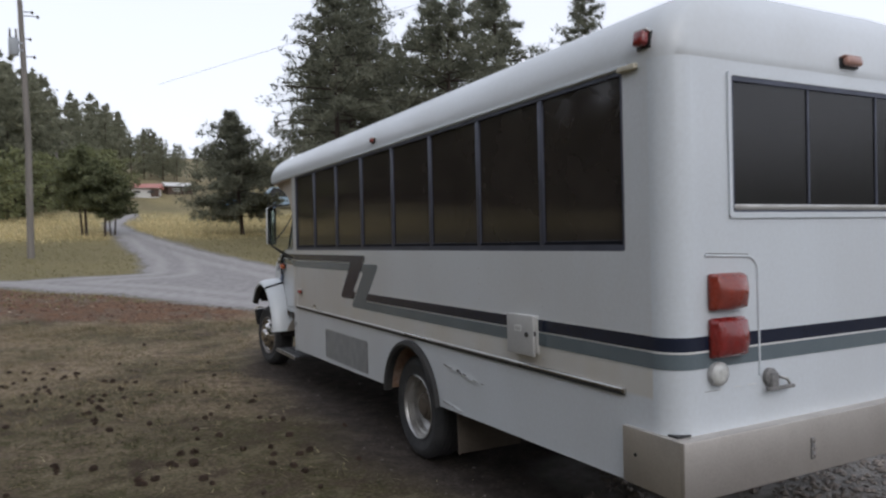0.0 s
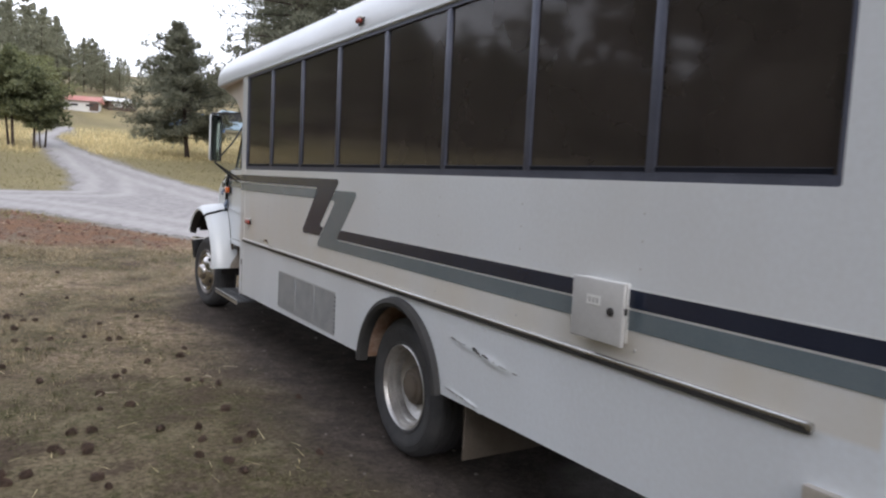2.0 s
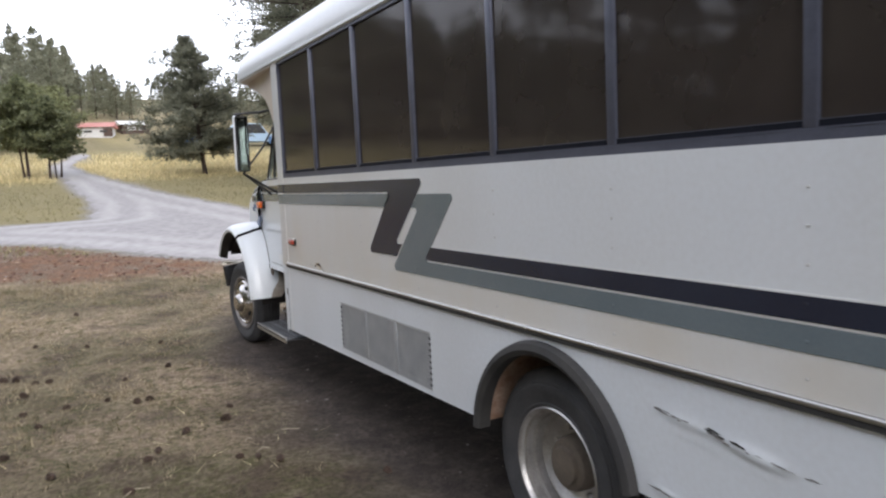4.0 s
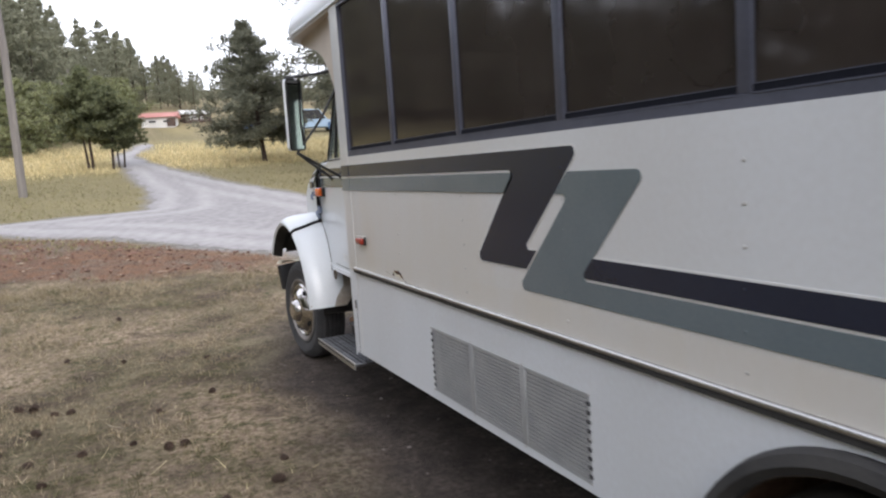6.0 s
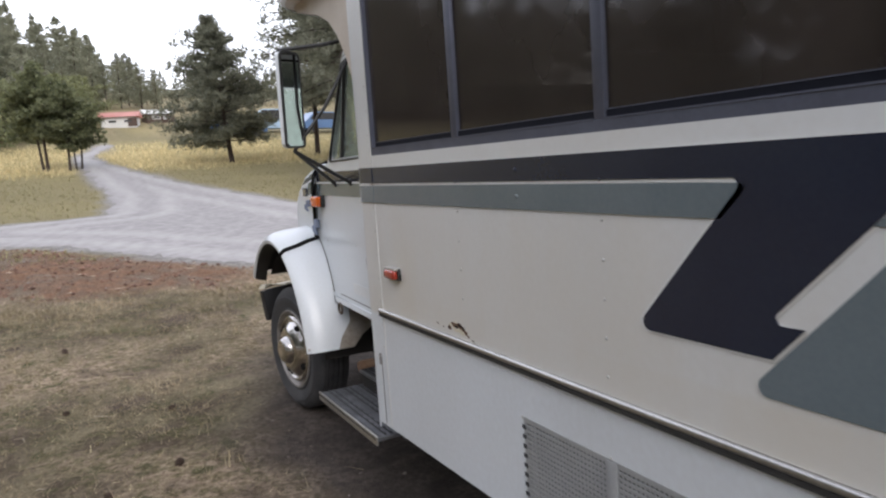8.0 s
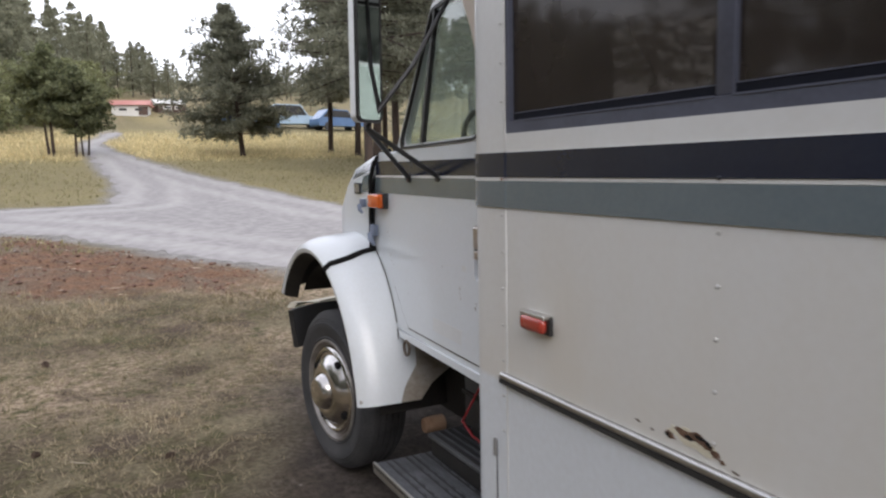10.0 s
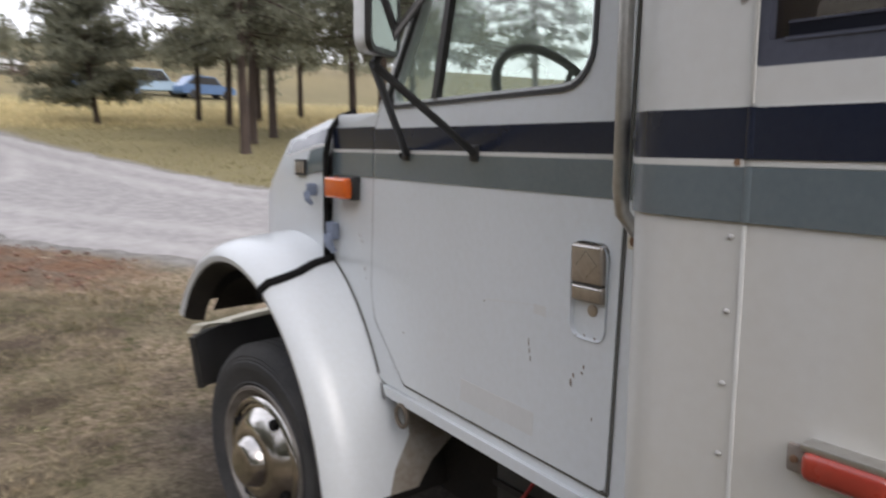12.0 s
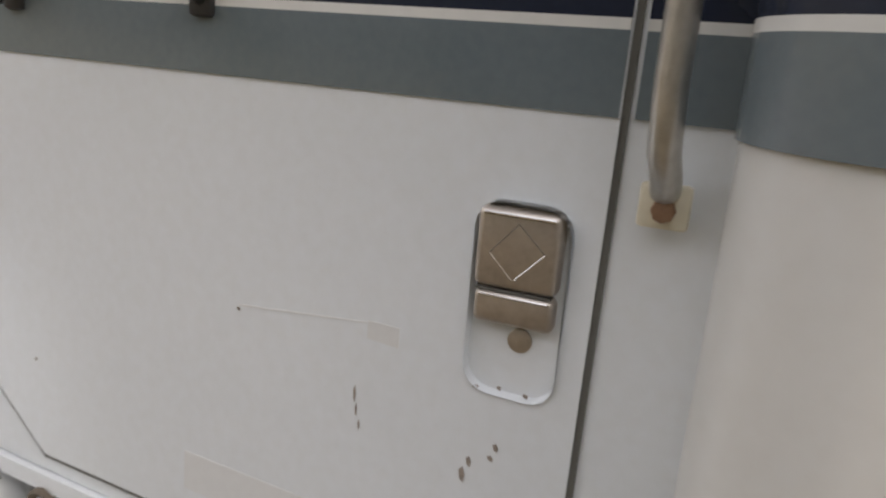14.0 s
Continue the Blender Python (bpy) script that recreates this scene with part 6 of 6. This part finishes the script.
def trunk_geo(height, r, lean, lines=()):
    g = Geo()
    zs = [-0.3, 0.0, 0.15, 0.6, height * 0.3, height * 0.6, height * 0.85, height]
    rs = [r * 1.35, r * 1.3, r * 1.1, r, r * 0.8, r * 0.5, r * 0.22, r * 0.05]
    g.tube([(lean[0] * z, lean[1] * z, z) for z in zs], rs, 9)
    for b, t, w in lines:
        mid = (b + t) / 2 + np.array([0, 0, 0.03])
        g.tube([tuple(b), tuple(mid), tuple(t)], [w, w * 0.7, w * 0.25], 4)
    return g


def grow_tree(name, seed, height, bare, spread, r, whorls, limbs, tufts, per, length, width, leaf, label, category="tree", **kw):
    lines, blades, lean = pine_parts(seed, height, bare, spread, whorls, limbs, tufts, per, length, width, **kw)
    t = thing(name, (0, 0, 0), label, category)
    part("trunk", trunk_geo(height, r, lean, lines), BARK, t)
    crown = new("crown", mesh_tris("crown", blades, leaf))
    crown.parent = t
    return t


def stand(t, x, y, turn=0.0, size=1.0, tilt=0.0, first=False, label=""):
    """Set a tree, or a copy of it, on the land."""
    m = pose(x, y, float(ground_height(np.array(x), np.array(y))) - 0.03, tilt, tilt * 0.5, turn) @ Matrix.Diagonal((size, size, size, 1))
    if first:
        t.matrix_basis = m
        return t
    c = copy_thing(t, m)
    c.scale = (size, size, size)
    if label:
        c["label"] = label
    return c


# the lone pine by the road, full to near the ground
lone = grow_tree("pine_tree", 11, 7.6, 0.15, 2.15, 0.13, 25, 7, 15, 11, 0.25, 0.036, NEEDLES, "bushy dark green pine with a thin leaning trunk", ragged=0.2)
stand(lone, 6.95, 42.8, 40, 1.0, -3, True)
# tall pines of the grove beyond the bus
tall = [grow_tree("tall_pine", 21 + k, 16.5 + k, 0.27, 2.75, 0.21, 25, 6, 11, 11, 0.30, 0.042, NEEDLES, "tall dark green pine in a grove", droop=0.2, ragged=0.22) for k in range(3)]
grove = [(8.6, 29.2, 0, 10, 0.80), (10.4, 32.9, 1, 100, 0.90), (12.6, 35.8, 2, 200, 0.86), (12.2, 44.2, 1, 60, 0.72), (13.0, 42.0, 0, 250, 0.80), (16.0, 45.2, 2, 15, 0.80), (15.2, 31.0, 0, 300, 0.92),
         (22.0, 36.0, 0, 80, 1.0), (18.0, 38.0, 1, 220, 0.95),
         (20.5, 49.0, 0, 190, 0.85), (24.5, 42.0, 2, 75, 1.0), (31.0, 38.0, 1, 310, 1.05)]
taken = set()
for x, y, k, a, s in grove:
    stand(tall[k], x, y, a, s, 0, k not in taken)
    taken.add(k)
# small leafy trees beside the road
leafy = grow_tree("small_tree", 41, 5.3, 0.40, 1.25, 0.08, 11, 6, 11, 9, 0.17, 0.075, LEAVES, "round-headed small dark green tree beside the track", ragged=0.3)
stand(leafy, -1.75, 43.6, 0, 0.98, 0, True)
stand(leafy, -1.95, 44.0, 70, 0.80, -3)
stand(leafy, -0.80, 43.2, 130, 0.80, 2)
stand(leafy, -0.25, 43.9, 250, 0.66, -3)
stand(leafy, -0.50, 43.4, 310, 0.55, 4)
shrub = grow_tree("shrub_tree", 43, 5.5, 0.10, 2.5, 0.09, 11, 7, 11, 9, 0.20, 0.085, SHRUBLEAF, "light green leafy tree before the woods", ragged=0.35)
spots = [(-8.2, 55.0, 0.95), (-6.2, 60.0, 0.9), (-10.5, 60.0, 1.15), (-4.6, 66.0, 0.85), (-2.4, 71.0, 0.9), (-13.0, 56.0, 1.2), (-0.8, 77.0, 0.9), (1.2, 83.0, 0.85)]
for i, (x, y, s) in enumerate(spots):
    stand(shrub, x, y, 67 * i, s, 0, i == 0)

def land(x, y):
    return float(ground_height(np.array(float(x)), np.array(float(y))))


# far woods, one mass of many small pines
rng = np.random.default_rng(5)
kinds = [pine_parts(60 + k, 12.5 + 1.2 * k, 0.12, 2.5, 17, 6, 6, 7, 0.42, 0.10, 0.35, 0.05) for k in range(5)]
places = []
for i in range(250):
    x, y = rng.uniform(-75, 2), rng.uniform(66, 135)
    if x > -4 - 0.0 * y and y < 92 or x > -20 and y < 68:
        continue
    places.append((x, y, 0))
for i in range(120):
    x, y = rng.uniform(0, 80), rng.uniform(98, 150)
    places.append((x, y, 0))
for x, y, s in ((-5.5, 69, 0), (-8, 68, 0), (-11, 71, 0), (-7, 75, 0), (-3.2, 80, 0), (-1.5, 88, 0), (1.5, 95, 0), (4.5, 98, 0), (8.5, 99, 0), (12.5, 97, 0), (16.5, 94, 0), (20, 90, 0), (24, 86, 0), (28, 80, 0), (-14, 66, 0), (26, 66, 0), (22, 74, 0)):
    places.append((x, y, s))


def woods(name, places, label, leaf):
    bl, tr = [], Geo()
    for x, y, s in places:
        k = int(rng.integers(len(kinds)))
        if not s:  # tall on the near slope, lower towards the saddle of the hill
            skyline = float(np.interp((x + 2) / y, [-0.3, -0.08, 0, 0.05, 0.1, 0.15, 0.2, 0.3], [0.27, 0.25, 0.21, 0.185, 0.155, 0.135, 0.13, 0.135]))
            s = max(0.32, min(1.0, (skyline * y * rng.uniform(0.84, 1.0) + 1.7 - land(x, y)) / (12.5 + 1.2 * k)))
        a, z = rng.uniform(0, 6.28), float(ground_height(np.array(x), np.array(y)))
        p = kinds[k][1] * s
        c, q = math.cos(a), math.sin(a)
        bl.append(np.stack([p[:, 0] * c - p[:, 1] * q + x, p[:, 0] * q + p[:, 1] * c + y, p[:, 2] + z], 1))
        h = 12.5 * s
        tr.tube([(x, y, z - 0.3), (x, y, z + h * 0.5), (x, y, z + h * 0.95)], [0.17 * s, 0.12 * s, 0.02], 5)
    t = thing(name, (0, 0, 0), label, "woods", kind="stuff")
    part("trunks", tr, BARK, t)
    o = new("crowns", mesh_tris("crowns", np.concatenate(bl), leaf))
    o.parent = t


woods("far_woods", places, "pine woods on a rising hillside, haze in their colour", HAZENEEDLES)
# unseen woods beside and behind the yard keep low sun off; pale needles brighten reflections
near = []
for i in range(64):
    near.append((rng.uniform(-38, -19), -46 + 74 * (i / 64) + rng.uniform(-1, 1), rng.uniform(1.1, 1.5)))
for i in range(34):
    near.append((rng.uniform(-34, 50), rng.uniform(-95, -62), rng.uniform(0.9, 1.3)))
for i in range(80):
    near.append((rng.uniform(74, 112), rng.uniform(-125, -30), rng.uniform(0.85, 1.15)))
woods("yard_woods", near, "tall pale-needled pine woods round the yard", HAZENEEDLES)


# ---- pole, wires, far houses and vehicles ----
px, py = -4.05, 32.0
pz = land(px, py)
pole = thing("utility_pole", (px, py, pz), "weathered grey wooden pole with a transformer", "utility pole")
part("pole_shaft", Geo().tube([(px, py, pz - 0.3), (px + 0.02, py, pz + 5.2), (px - 0.14, py, pz + 10.75)], [0.15, 0.13, 0.10], 12), POLEWOOD, pole)
can = part("transformer", Geo().lathe([(8.42, 0.0), (8.42, 0.17), (8.47, 0.19), (9.08, 0.19), (9.13, 0.17), (9.16, 0.0)], (px - 0.40, py - 0.1, pz), "z", 18), CANGREY, pole, "grey transformer can")
part("can_bracket", Geo().box(px - 0.25, py - 0.14, pz + 8.6, px - 0.05, py - 0.06, pz + 8.68).box(px - 0.25, py - 0.14, pz + 8.9, px - 0.05, py - 0.06, pz + 8.98), CANGREY, can)
for dx in (-0.52, -0.30):
    part("bushing", Geo().lathe([(9.13, 0.04), (9.23, 0.05), (9.33, 0.03), (9.43, 0.045), (9.55, 0.012)], (px + dx, py - 0.1, pz), "z", 8), PORCELAIN, can)
for z, dx in ((10.28, 0.38), (10.12, 0.58), (9.15, 0.28), (8.42, 0.42)):
    part("insulator", Geo().tube([(px - 0.08, py, pz + z), (px + dx - 0.08, py, pz + z + 0.02)], 0.02, 6).lathe([(-0.06, 0.03), (0.0, 0.065), (0.04, 0.05), (0.08, 0.02)], (px + dx - 0.08, py, pz + z), "z", 8), PORCELAIN, pole)
for x, y, h in ((-3.5, 68.0, 4.6), (-3.1, 73.0, 5.6)):
    z = land(x, y)
    sp = thing("fence_pole", (x, y, z), "thin grey wooden pole by the field", "pole", "far poles")
    part("pole_shaft", Geo().tube([(x, y, z - 0.2), (x, y, z + h)], [0.10, 0.08], 8), POLEWOOD, sp)
    part("pole_cap", Geo().lathe([(0, 0.09), (0.05, 0.07), (0.06, 0)], (x, y, z + h), "z", 8), POLEWOOD, sp)


def hanging(a, b, sag, n=24):
    return [tuple(Vector(a).lerp(Vector(b), k / n) - Vector((0, 0, sag * 4 * (k / n) * (1 - k / n)))) for k in range(n + 1)]


wire = thing("overhead_wire", (11, 25, 11), "thin grey overhead wire", "wire")
part("wire_strand", Geo().tube(hanging((5.5, 73.6, 18.0), (17.9, -25.9, 3.2 + 3.0), 0.0), 0.013, 5), CANGREY, wire)


def house(x, y, w, d, h, rise_r, turn, wall_m, roof_m, label, name="house"):
    z = land(x, y) - 0.1
    t = thing(name, (x, y, z), label, "house")
    q = pose(x, y, z, 0, 0, turn)

    def put(g):
        g.v = [tuple(q @ Vector(p)) for p in g.v]
        return g
    part("wall", put(Geo().box(-w / 2, -d / 2, -0.5, w / 2, d / 2, h)), wall_m, t)
    gable = Geo().add([(-w / 2 - 0.3, -d / 2 - 0.3, h), (w / 2 + 0.3, -d / 2 - 0.3, h), (w / 2 + 0.3, 0, h + rise_r), (-w / 2 - 0.3, 0, h + rise_r), (-w / 2 - 0.3, d / 2 + 0.3, h), (w / 2 + 0.3, d / 2 + 0.3, h)],
                      [(0, 1, 2, 3), (3, 2, 5, 4), (1, 5, 2), (0, 3, 4), (0, 4, 5, 1)])
    part("roof", put(gable), roof_m, t, smooth=0)
    for k in range(2):
        wn = part("window", put(Geo().box(-w * 0.3 + k * w * 0.45, -d / 2 - 0.05, h * 0.35, -w * 0.3 + k * w * 0.45 + 0.8, -d / 2, h * 0.75)), SIDING, t)
        part("pane", put(Geo().box(-w * 0.3 + k * w * 0.45 + 0.08, -d / 2 - 0.07, h * 0.35 + 0.08, -w * 0.3 + k * w * 0.45 + 0.72, -d / 2 - 0.045, h * 0.75 - 0.08)), BLACK, wn)
    part("door", put(Geo().box(w * 0.28, -d / 2 - 0.06, 0, w * 0.28 + 0.8, -d / 2, h * 0.85)), BROWNWALL, t)


house(4.36, 78.5, 3.0, 2.6, 0.90, 0.55, -14, SIDING, REDROOF, "low white shed with a red sheet roof")
house(7.96, 82.0, 2.4, 2.2, 0.85, 0.5, 10, BROWNWALL, SIDING, "brown shed with a pale roof")


def vehicle(x, y, turn, paint, label, length=4.6, high=1.75, name="parked_car"):
    """A far parked estate car: body, glasshouse, wheels."""
    z = land(x, y)
    t = thing(name, (x, y, z), label, "car", "cars parked by the grove")
    q = pose(x, y, z, 0, 0, turn)

    def put(g):
        g.v = [tuple(q @ Vector(p)) for p in g.v]
        return g
    L = length / 2
    prof = [(-L, 0.35), (L, 0.35), (L, 0.75), (L * 0.9, 0.95), (L * 0.45, 1.02), (L * 0.2, high - 0.05), (-L * 0.6, high), (-L * 0.92, 1.05), (-L, 0.95)]
    b = part("body", put(Geo().slab(rounded(prof, 0.08, 3), [], lambda a, c, s: (a, -0.85 + s, c), 1.7)), paint, t)
    glassy = [(L * 0.40, 1.06), (L * 0.19, high - 0.14), (-L * 0.58, high - 0.1), (-L * 0.82, 1.08)]
    part("side_glass", put(Geo().slab(rounded(glassy, 0.05, 3), [], lambda a, c, s: (a, -0.87 + s, c), 1.74)), BLACK, t)
    for a in (-L * 0.62, L * 0.62):
        for c in (-0.88, 0.68):
            part("wheel", put(Geo().lathe([(0, 0.0), (0, 0.2), (0.02, 0.33), (0.18, 0.33), (0.2, 0.0)], (a, c, 0.33), "y", 18)), TYRE, t)


vehicle(11.6, 62.5, 8, BLUEPAINT, "blue parked car in dry grass")
vehicle(16.2, 66.0, -4, PALEBLUE, "pale blue parked van in dry grass", 5.4, 2.0)
vehicle(19.6, 64.0, 10, BLUEPAINT, "dark blue parked car in dry grass")


# ---- small things on the ground ----
def cone_mesh():
    """A pine cone lying open: rows of pointed scales round an egg."""
    g = Geo().lathe([(-0.045, 0.0), (-0.04, 0.018), (-0.01, 0.028), (0.03, 0.018), (0.045, 0.0)], (0, 0, 0), "x", 8)
    for i in range(9):
        s = -0.04 + 0.0095 * i
        r = 0.030 * math.sqrt(max(0.05, 1 - (s / 0.052) ** 2))
        for k in range(8):
            a = 2 * math.pi * (k + 0.5 * (i % 2)) / 8
            c, d = math.cos(a), math.sin(a)
            o = 0.013
            g.add([(s, (r - 0.008) * c - 0.007 * d, (r - 0.008) * d + 0.007 * c), (s, (r - 0.008) * c + 0.007 * d, (r - 0.008) * d - 0.007 * c), (s + 0.010, (r + o) * c, (r + o) * d), (s - 0.008, r * c, r * d)], [(0, 1, 2), (0, 2, 3), (1, 3, 2)])
    return g


cone0 = part("pine_cone", cone_mesh(), CONE, None, smooth=0)
tagged(cone0, "open brown pine cone lying in dry grass", "pine cone", "pine cones on the lawn")
rc = np.random.default_rng(9)
SEEN = [(-2.2, 7.3), (-1.8, 8.0), (-1.4, 9.4), (-1.2, 7.6), (-2.0, 7.6), (-2.0, 7.0), (-0.7, 8.9), (-0.8, 7.8), (-0.6, 6.2), (-0.7, 5.9), (-1.0, 5.8), (-0.8, 5.1), (-1.2, 6.8), (-1.3, 5.4), (-1.9, 6.6), (-2.1, 6.0),
        (-1.5, 4.6), (-1.3, 4.6), (-1.2, 4.0), (-0.6, 4.9), (-1.0, 3.7), (-0.9, 3.1), (-0.1, 4.4), (-0.4, 3.2), (-0.9, 2.7), (-1.6, 3.2), (-2.1, 3.6), (-2.1, 3.5), (-1.3, 2.8), (-0.8, 3.6), (-1.4, 11.4), (-1.9, 9.8), (-1.4, 7.0), (-1.1, 6.8), (-1.7, 7.0)]
for i in range(150):
    q = (float(rc.uniform(-5.4, -0.6)), float(3.0 + 7.3 * rc.random() ** 0.85))
    if rc.random() < 0.35:  # they lie in loose drifts
        q = (SEEN[-1][0] + float(rc.normal(0, 0.28)), SEEN[-1][1] + float(rc.normal(0, 0.28)))
    if q[0] < -0.5 and (q[1] < 5.8 or q[0] < -1.9):  # few lie near the cab
        SEEN.append(q)
for i, (x, y) in enumerate(SEEN):
    s = rc.uniform(0.50, 0.82)
    m = Matrix.LocRotScale((x, y, land(x, y) + 0.018 * s), Euler((rc.uniform(0, 6), rc.uniform(-0.5, 0.5), rc.uniform(0, 6))), (s, s, s))
    if i == 0:
        cone0.matrix_basis = m
        cone0.scale = (s, s, s)
    else:
        o = copy_thing(cone0, m)
        o.scale = (s, s, s)

for i in range(26):
    x, y = float(rc.uniform(-3.2, -0.3)), float(rc.uniform(1.2, 11))
    a, ln = rc.uniform(0, 6.28), rc.uniform(0.05, 0.20)
    z = land(x, y)
    tw = part("twig", Geo().tube([(x, y, z + 0.006), (x + ln * 0.5 * math.cos(a), y + ln * 0.5 * math.sin(a), z + 0.02), (x + ln * math.cos(a + 0.4), y + ln * math.sin(a + 0.4), z + 0.008)], [0.004, 0.0035, 0.002], 5), TWIG, None)
    tagged(tw, "bleached twig lying in dry grass", "twig", "twigs on the lawn")


def blades_on(name, n, x0, x1, y0, y1, ln, wd, material, label, ok, per=5, lie=1.0, seed=1):
    """Grass: small fans of blades on the land, wherever ok() allows."""
    r = np.random.default_rng(seed)
    x, y = r.uniform(x0, x1, n), r.uniform(y0, y1, n)
    k = r.random(n) < ok(x, y)
    x, y = x[k], y[k]
    x, y = np.repeat(x, per) + r.normal(0, 0.015, len(x) * per), np.repeat(y, per) + r.normal(0, 0.015, len(y) * per)
    z = ground_height(x, y) - 0.004
    a, h, w = r.uniform(0, 6.283, len(x)), ln * r.uniform(0.4, 1.4, len(x)), wd * r.uniform(0.6, 1.4, len(x))
    out = np.abs(r.normal(0, lie, len(x))) * h
    b, c = np.cos(a), np.sin(a)
    v = np.stack([np.stack([x - c * w, y + b * w, z], 1), np.stack([x + c * w, y - b * w, z], 1), np.stack([x + b * out, y + c * out, z + h * 0.8], 1)], 1).reshape(-1, 3)
    return tagged(new(name, mesh_tris(name, v, material)), label, "grass", kind="stuff")


def lawn_ok(x, y):
    clear = (1 - ramp01(inside(x, y, SHADESOIL) + 0.3 * wob(x, y, 3, 1), -0.6, 0.0)) * (1 - ramp01(inside(x, y, DIRT), -0.5, 0.1)) * (1 - ramp01(inside(x, y, ROAD), -0.6, 0))
    return clear * (0.35 + 0.65 * ramp01(wob(x, y, 1.6, 4) + 0.5 * wob(x, y, 5, 8), -0.4, 0.7))


blades_on("lawn_grass", 22000, -5.5, 0.4, -0.5, 8, 0.036, 0.0026, OLIVEBLADE, "short dull olive lawn grass", lambda x, y: lawn_ok(x, y) * (1 - ramp01(y + wob(x, y, 1.3, 3), 4.5, 8)), 5, 1.3, 2)
blades_on("dry_lawn_grass", 32000, -5.5, 0.4, 4, 15, 0.036, 0.0026, LAWNBLADE, "short dry straw-coloured lawn grass", lambda x, y: lawn_ok(x, y) * ramp01(y + wob(x, y, 1.3, 3), 4.5, 8), 5, 1.3, 14)
blades_on("straw_litter", 7000, -5.0, 0.3, 4, 15, 0.042, 0.0024, LAWNBLADE, "loose dry straw lying on the lawn", lambda x, y: lawn_ok(x, y) * ramp01(y, 4, 7) * ramp01(wob(x, y, 2.6, 11) + 0.4 * wob(x, y, 7, 3), -0.1, 0.6), 3, 1.6, 12)
blades_on("edge_grass", 5200, -6, 1.4, 11.8, 14.6, 0.075, 0.004, LAWNBLADE, "longer yellow-green grass before the dirt bank", lambda x, y: (1 - ramp01(inside(x, y, DIRT), -0.3, 0.3)) * ramp01(y + 0.5 * wob(x, y, 1.7, 2), 12.2, 13.2) * ramp01(wob(x, y, 3.3, 6), -0.5, 0.6), 5, 0.8, 13)
blades_on("grass_tufts", 3400, -5.5, 0.3, 1.0, 14, 0.070, 0.0032, OLIVEBLADE, "small olive grass tufts in the worn lawn", lambda x, y: lawn_ok(x, y) * ramp01(wob(x, y, 2.2, 21) + 0.6 * wob(x, y, 6.1, 5), 0.15, 0.7), 9, 0.8, 31)
blades_on("yellow_tufts", 3000, -5.5, 0.5, 6, 14.5, 0.075, 0.0032, LAWNBLADE, "small yellowed grass tufts in the worn lawn", lambda x, y: lawn_ok(x, y) * ramp01(wob(x, y, 1.9, 33) + 0.6 * wob(x, y, 5.3, 7), 0.0, 0.6), 9, 0.9, 32)
blades_on("pale_stalks", 1500, -5.0, 0.2, 1.2, 13, 0.030, 0.0030, STRAW, "pale dead stalks lying flat on the lawn", lambda x, y: 0.15 + lawn_ok(x, y), 1, 3.5, 33)
blades_on("field_grass", 26000, -12, 26, 17, 42, 0.10, 0.010, MEADOWBLADE, "rough olive grass beside the track", lambda x, y: (1 - ramp01(inside(x, y, ROAD), -0.6, 0)) * (0.5 + 0.5 * ramp01(wob(x, y, 1.1, 4), -0.5, 0.5)), 3, 0.7, 3)
blades_on("straw_grass", 26000, -14, 34, 39, 64, 0.24, 0.020, STRAW, "tall dry yellow grass in the field", lambda x, y: (1 - ramp01(inside(x, y, ROAD), -0.5, 0)) * ramp01(y + wob(x, y, 0.6, 2), 39, 43) * ramp01(62 - y, 0, 8), 3, 0.55, 4)


def stones_on(name, n, region, size, label, seed, material=PEBBLE, flat=(1, 1, 0.6)):
    """Loose stones: squashed eight-cornered lumps."""
    r = np.random.default_rng(seed)
    x0, x1, y0, y1, poly = region
    x, y = r.uniform(x0, x1, n), r.uniform(y0, y1, n)
    k = inside(x, y, poly) + 0.4 * wob(x, y, 2, 5) > 0.05
    g_v, g_f = [], []
    base = np.array([(1, 0, 0), (-1, 0, 0), (0, 1, 0), (0, -1, 0), (0, 0, 1), (0, 0, -1)], float)
    faces = ((0, 2, 4), (2, 1, 4), (1, 3, 4), (3, 0, 4), (2, 0, 5), (1, 2, 5), (3, 1, 5), (0, 3, 5))
    for a, b in zip(x[k], y[k]):
        s = size * r.lognormal(0, 0.45)
        p = base * s * r.uniform(0.6, 1.3, (6, 1)) * flat
        t = r.uniform(0, 6.28)
        p = np.stack([p[:, 0] * np.cos(t) - p[:, 1] * np.sin(t) + a, p[:, 0] * np.sin(t) + p[:, 1] * np.cos(t) + b, p[:, 2] + land(a, b) + s * 0.25], 1)
        n0 = len(g_v)
        g_v += p.tolist()
        g_f += [tuple(i + n0 for i in q) for q in faces]
    me = bpy.data.meshes.new(name)
    me.from_pydata(g_v, [], g_f)
    me.materials.append(material)
    return tagged(new(name, me), label, "stones", kind="stuff")


stones_on("gravel_stones", 7600, (0.4, 4.0, -2.6, 2.0, GRAVEL), 0.018, "loose grey gravel behind the bus", 6)
stones_on("dirt_stones", 520, (-6, 1.5, 13.4, 21, DIRT), 0.013, "stones and chips in red dirt", 7)
stones_on("track_stones", 260, (-0.8, 1.0, -2, 10, SHADESOIL), 0.008, "small stones on bare soil", 8)
stones_on("soil_clods", 4200, (-7, 1.5, 13.2, 20, DIRT), 0.018, "crumbled red soil clods", 9, CLOD)
stones_on("wood_chips", 260, (-7, 1.5, 13.2, 19, DIRT), 0.022, "pale wood chips in red dirt", 10, WOODCHIP, (2.4, 0.4, 0.3))
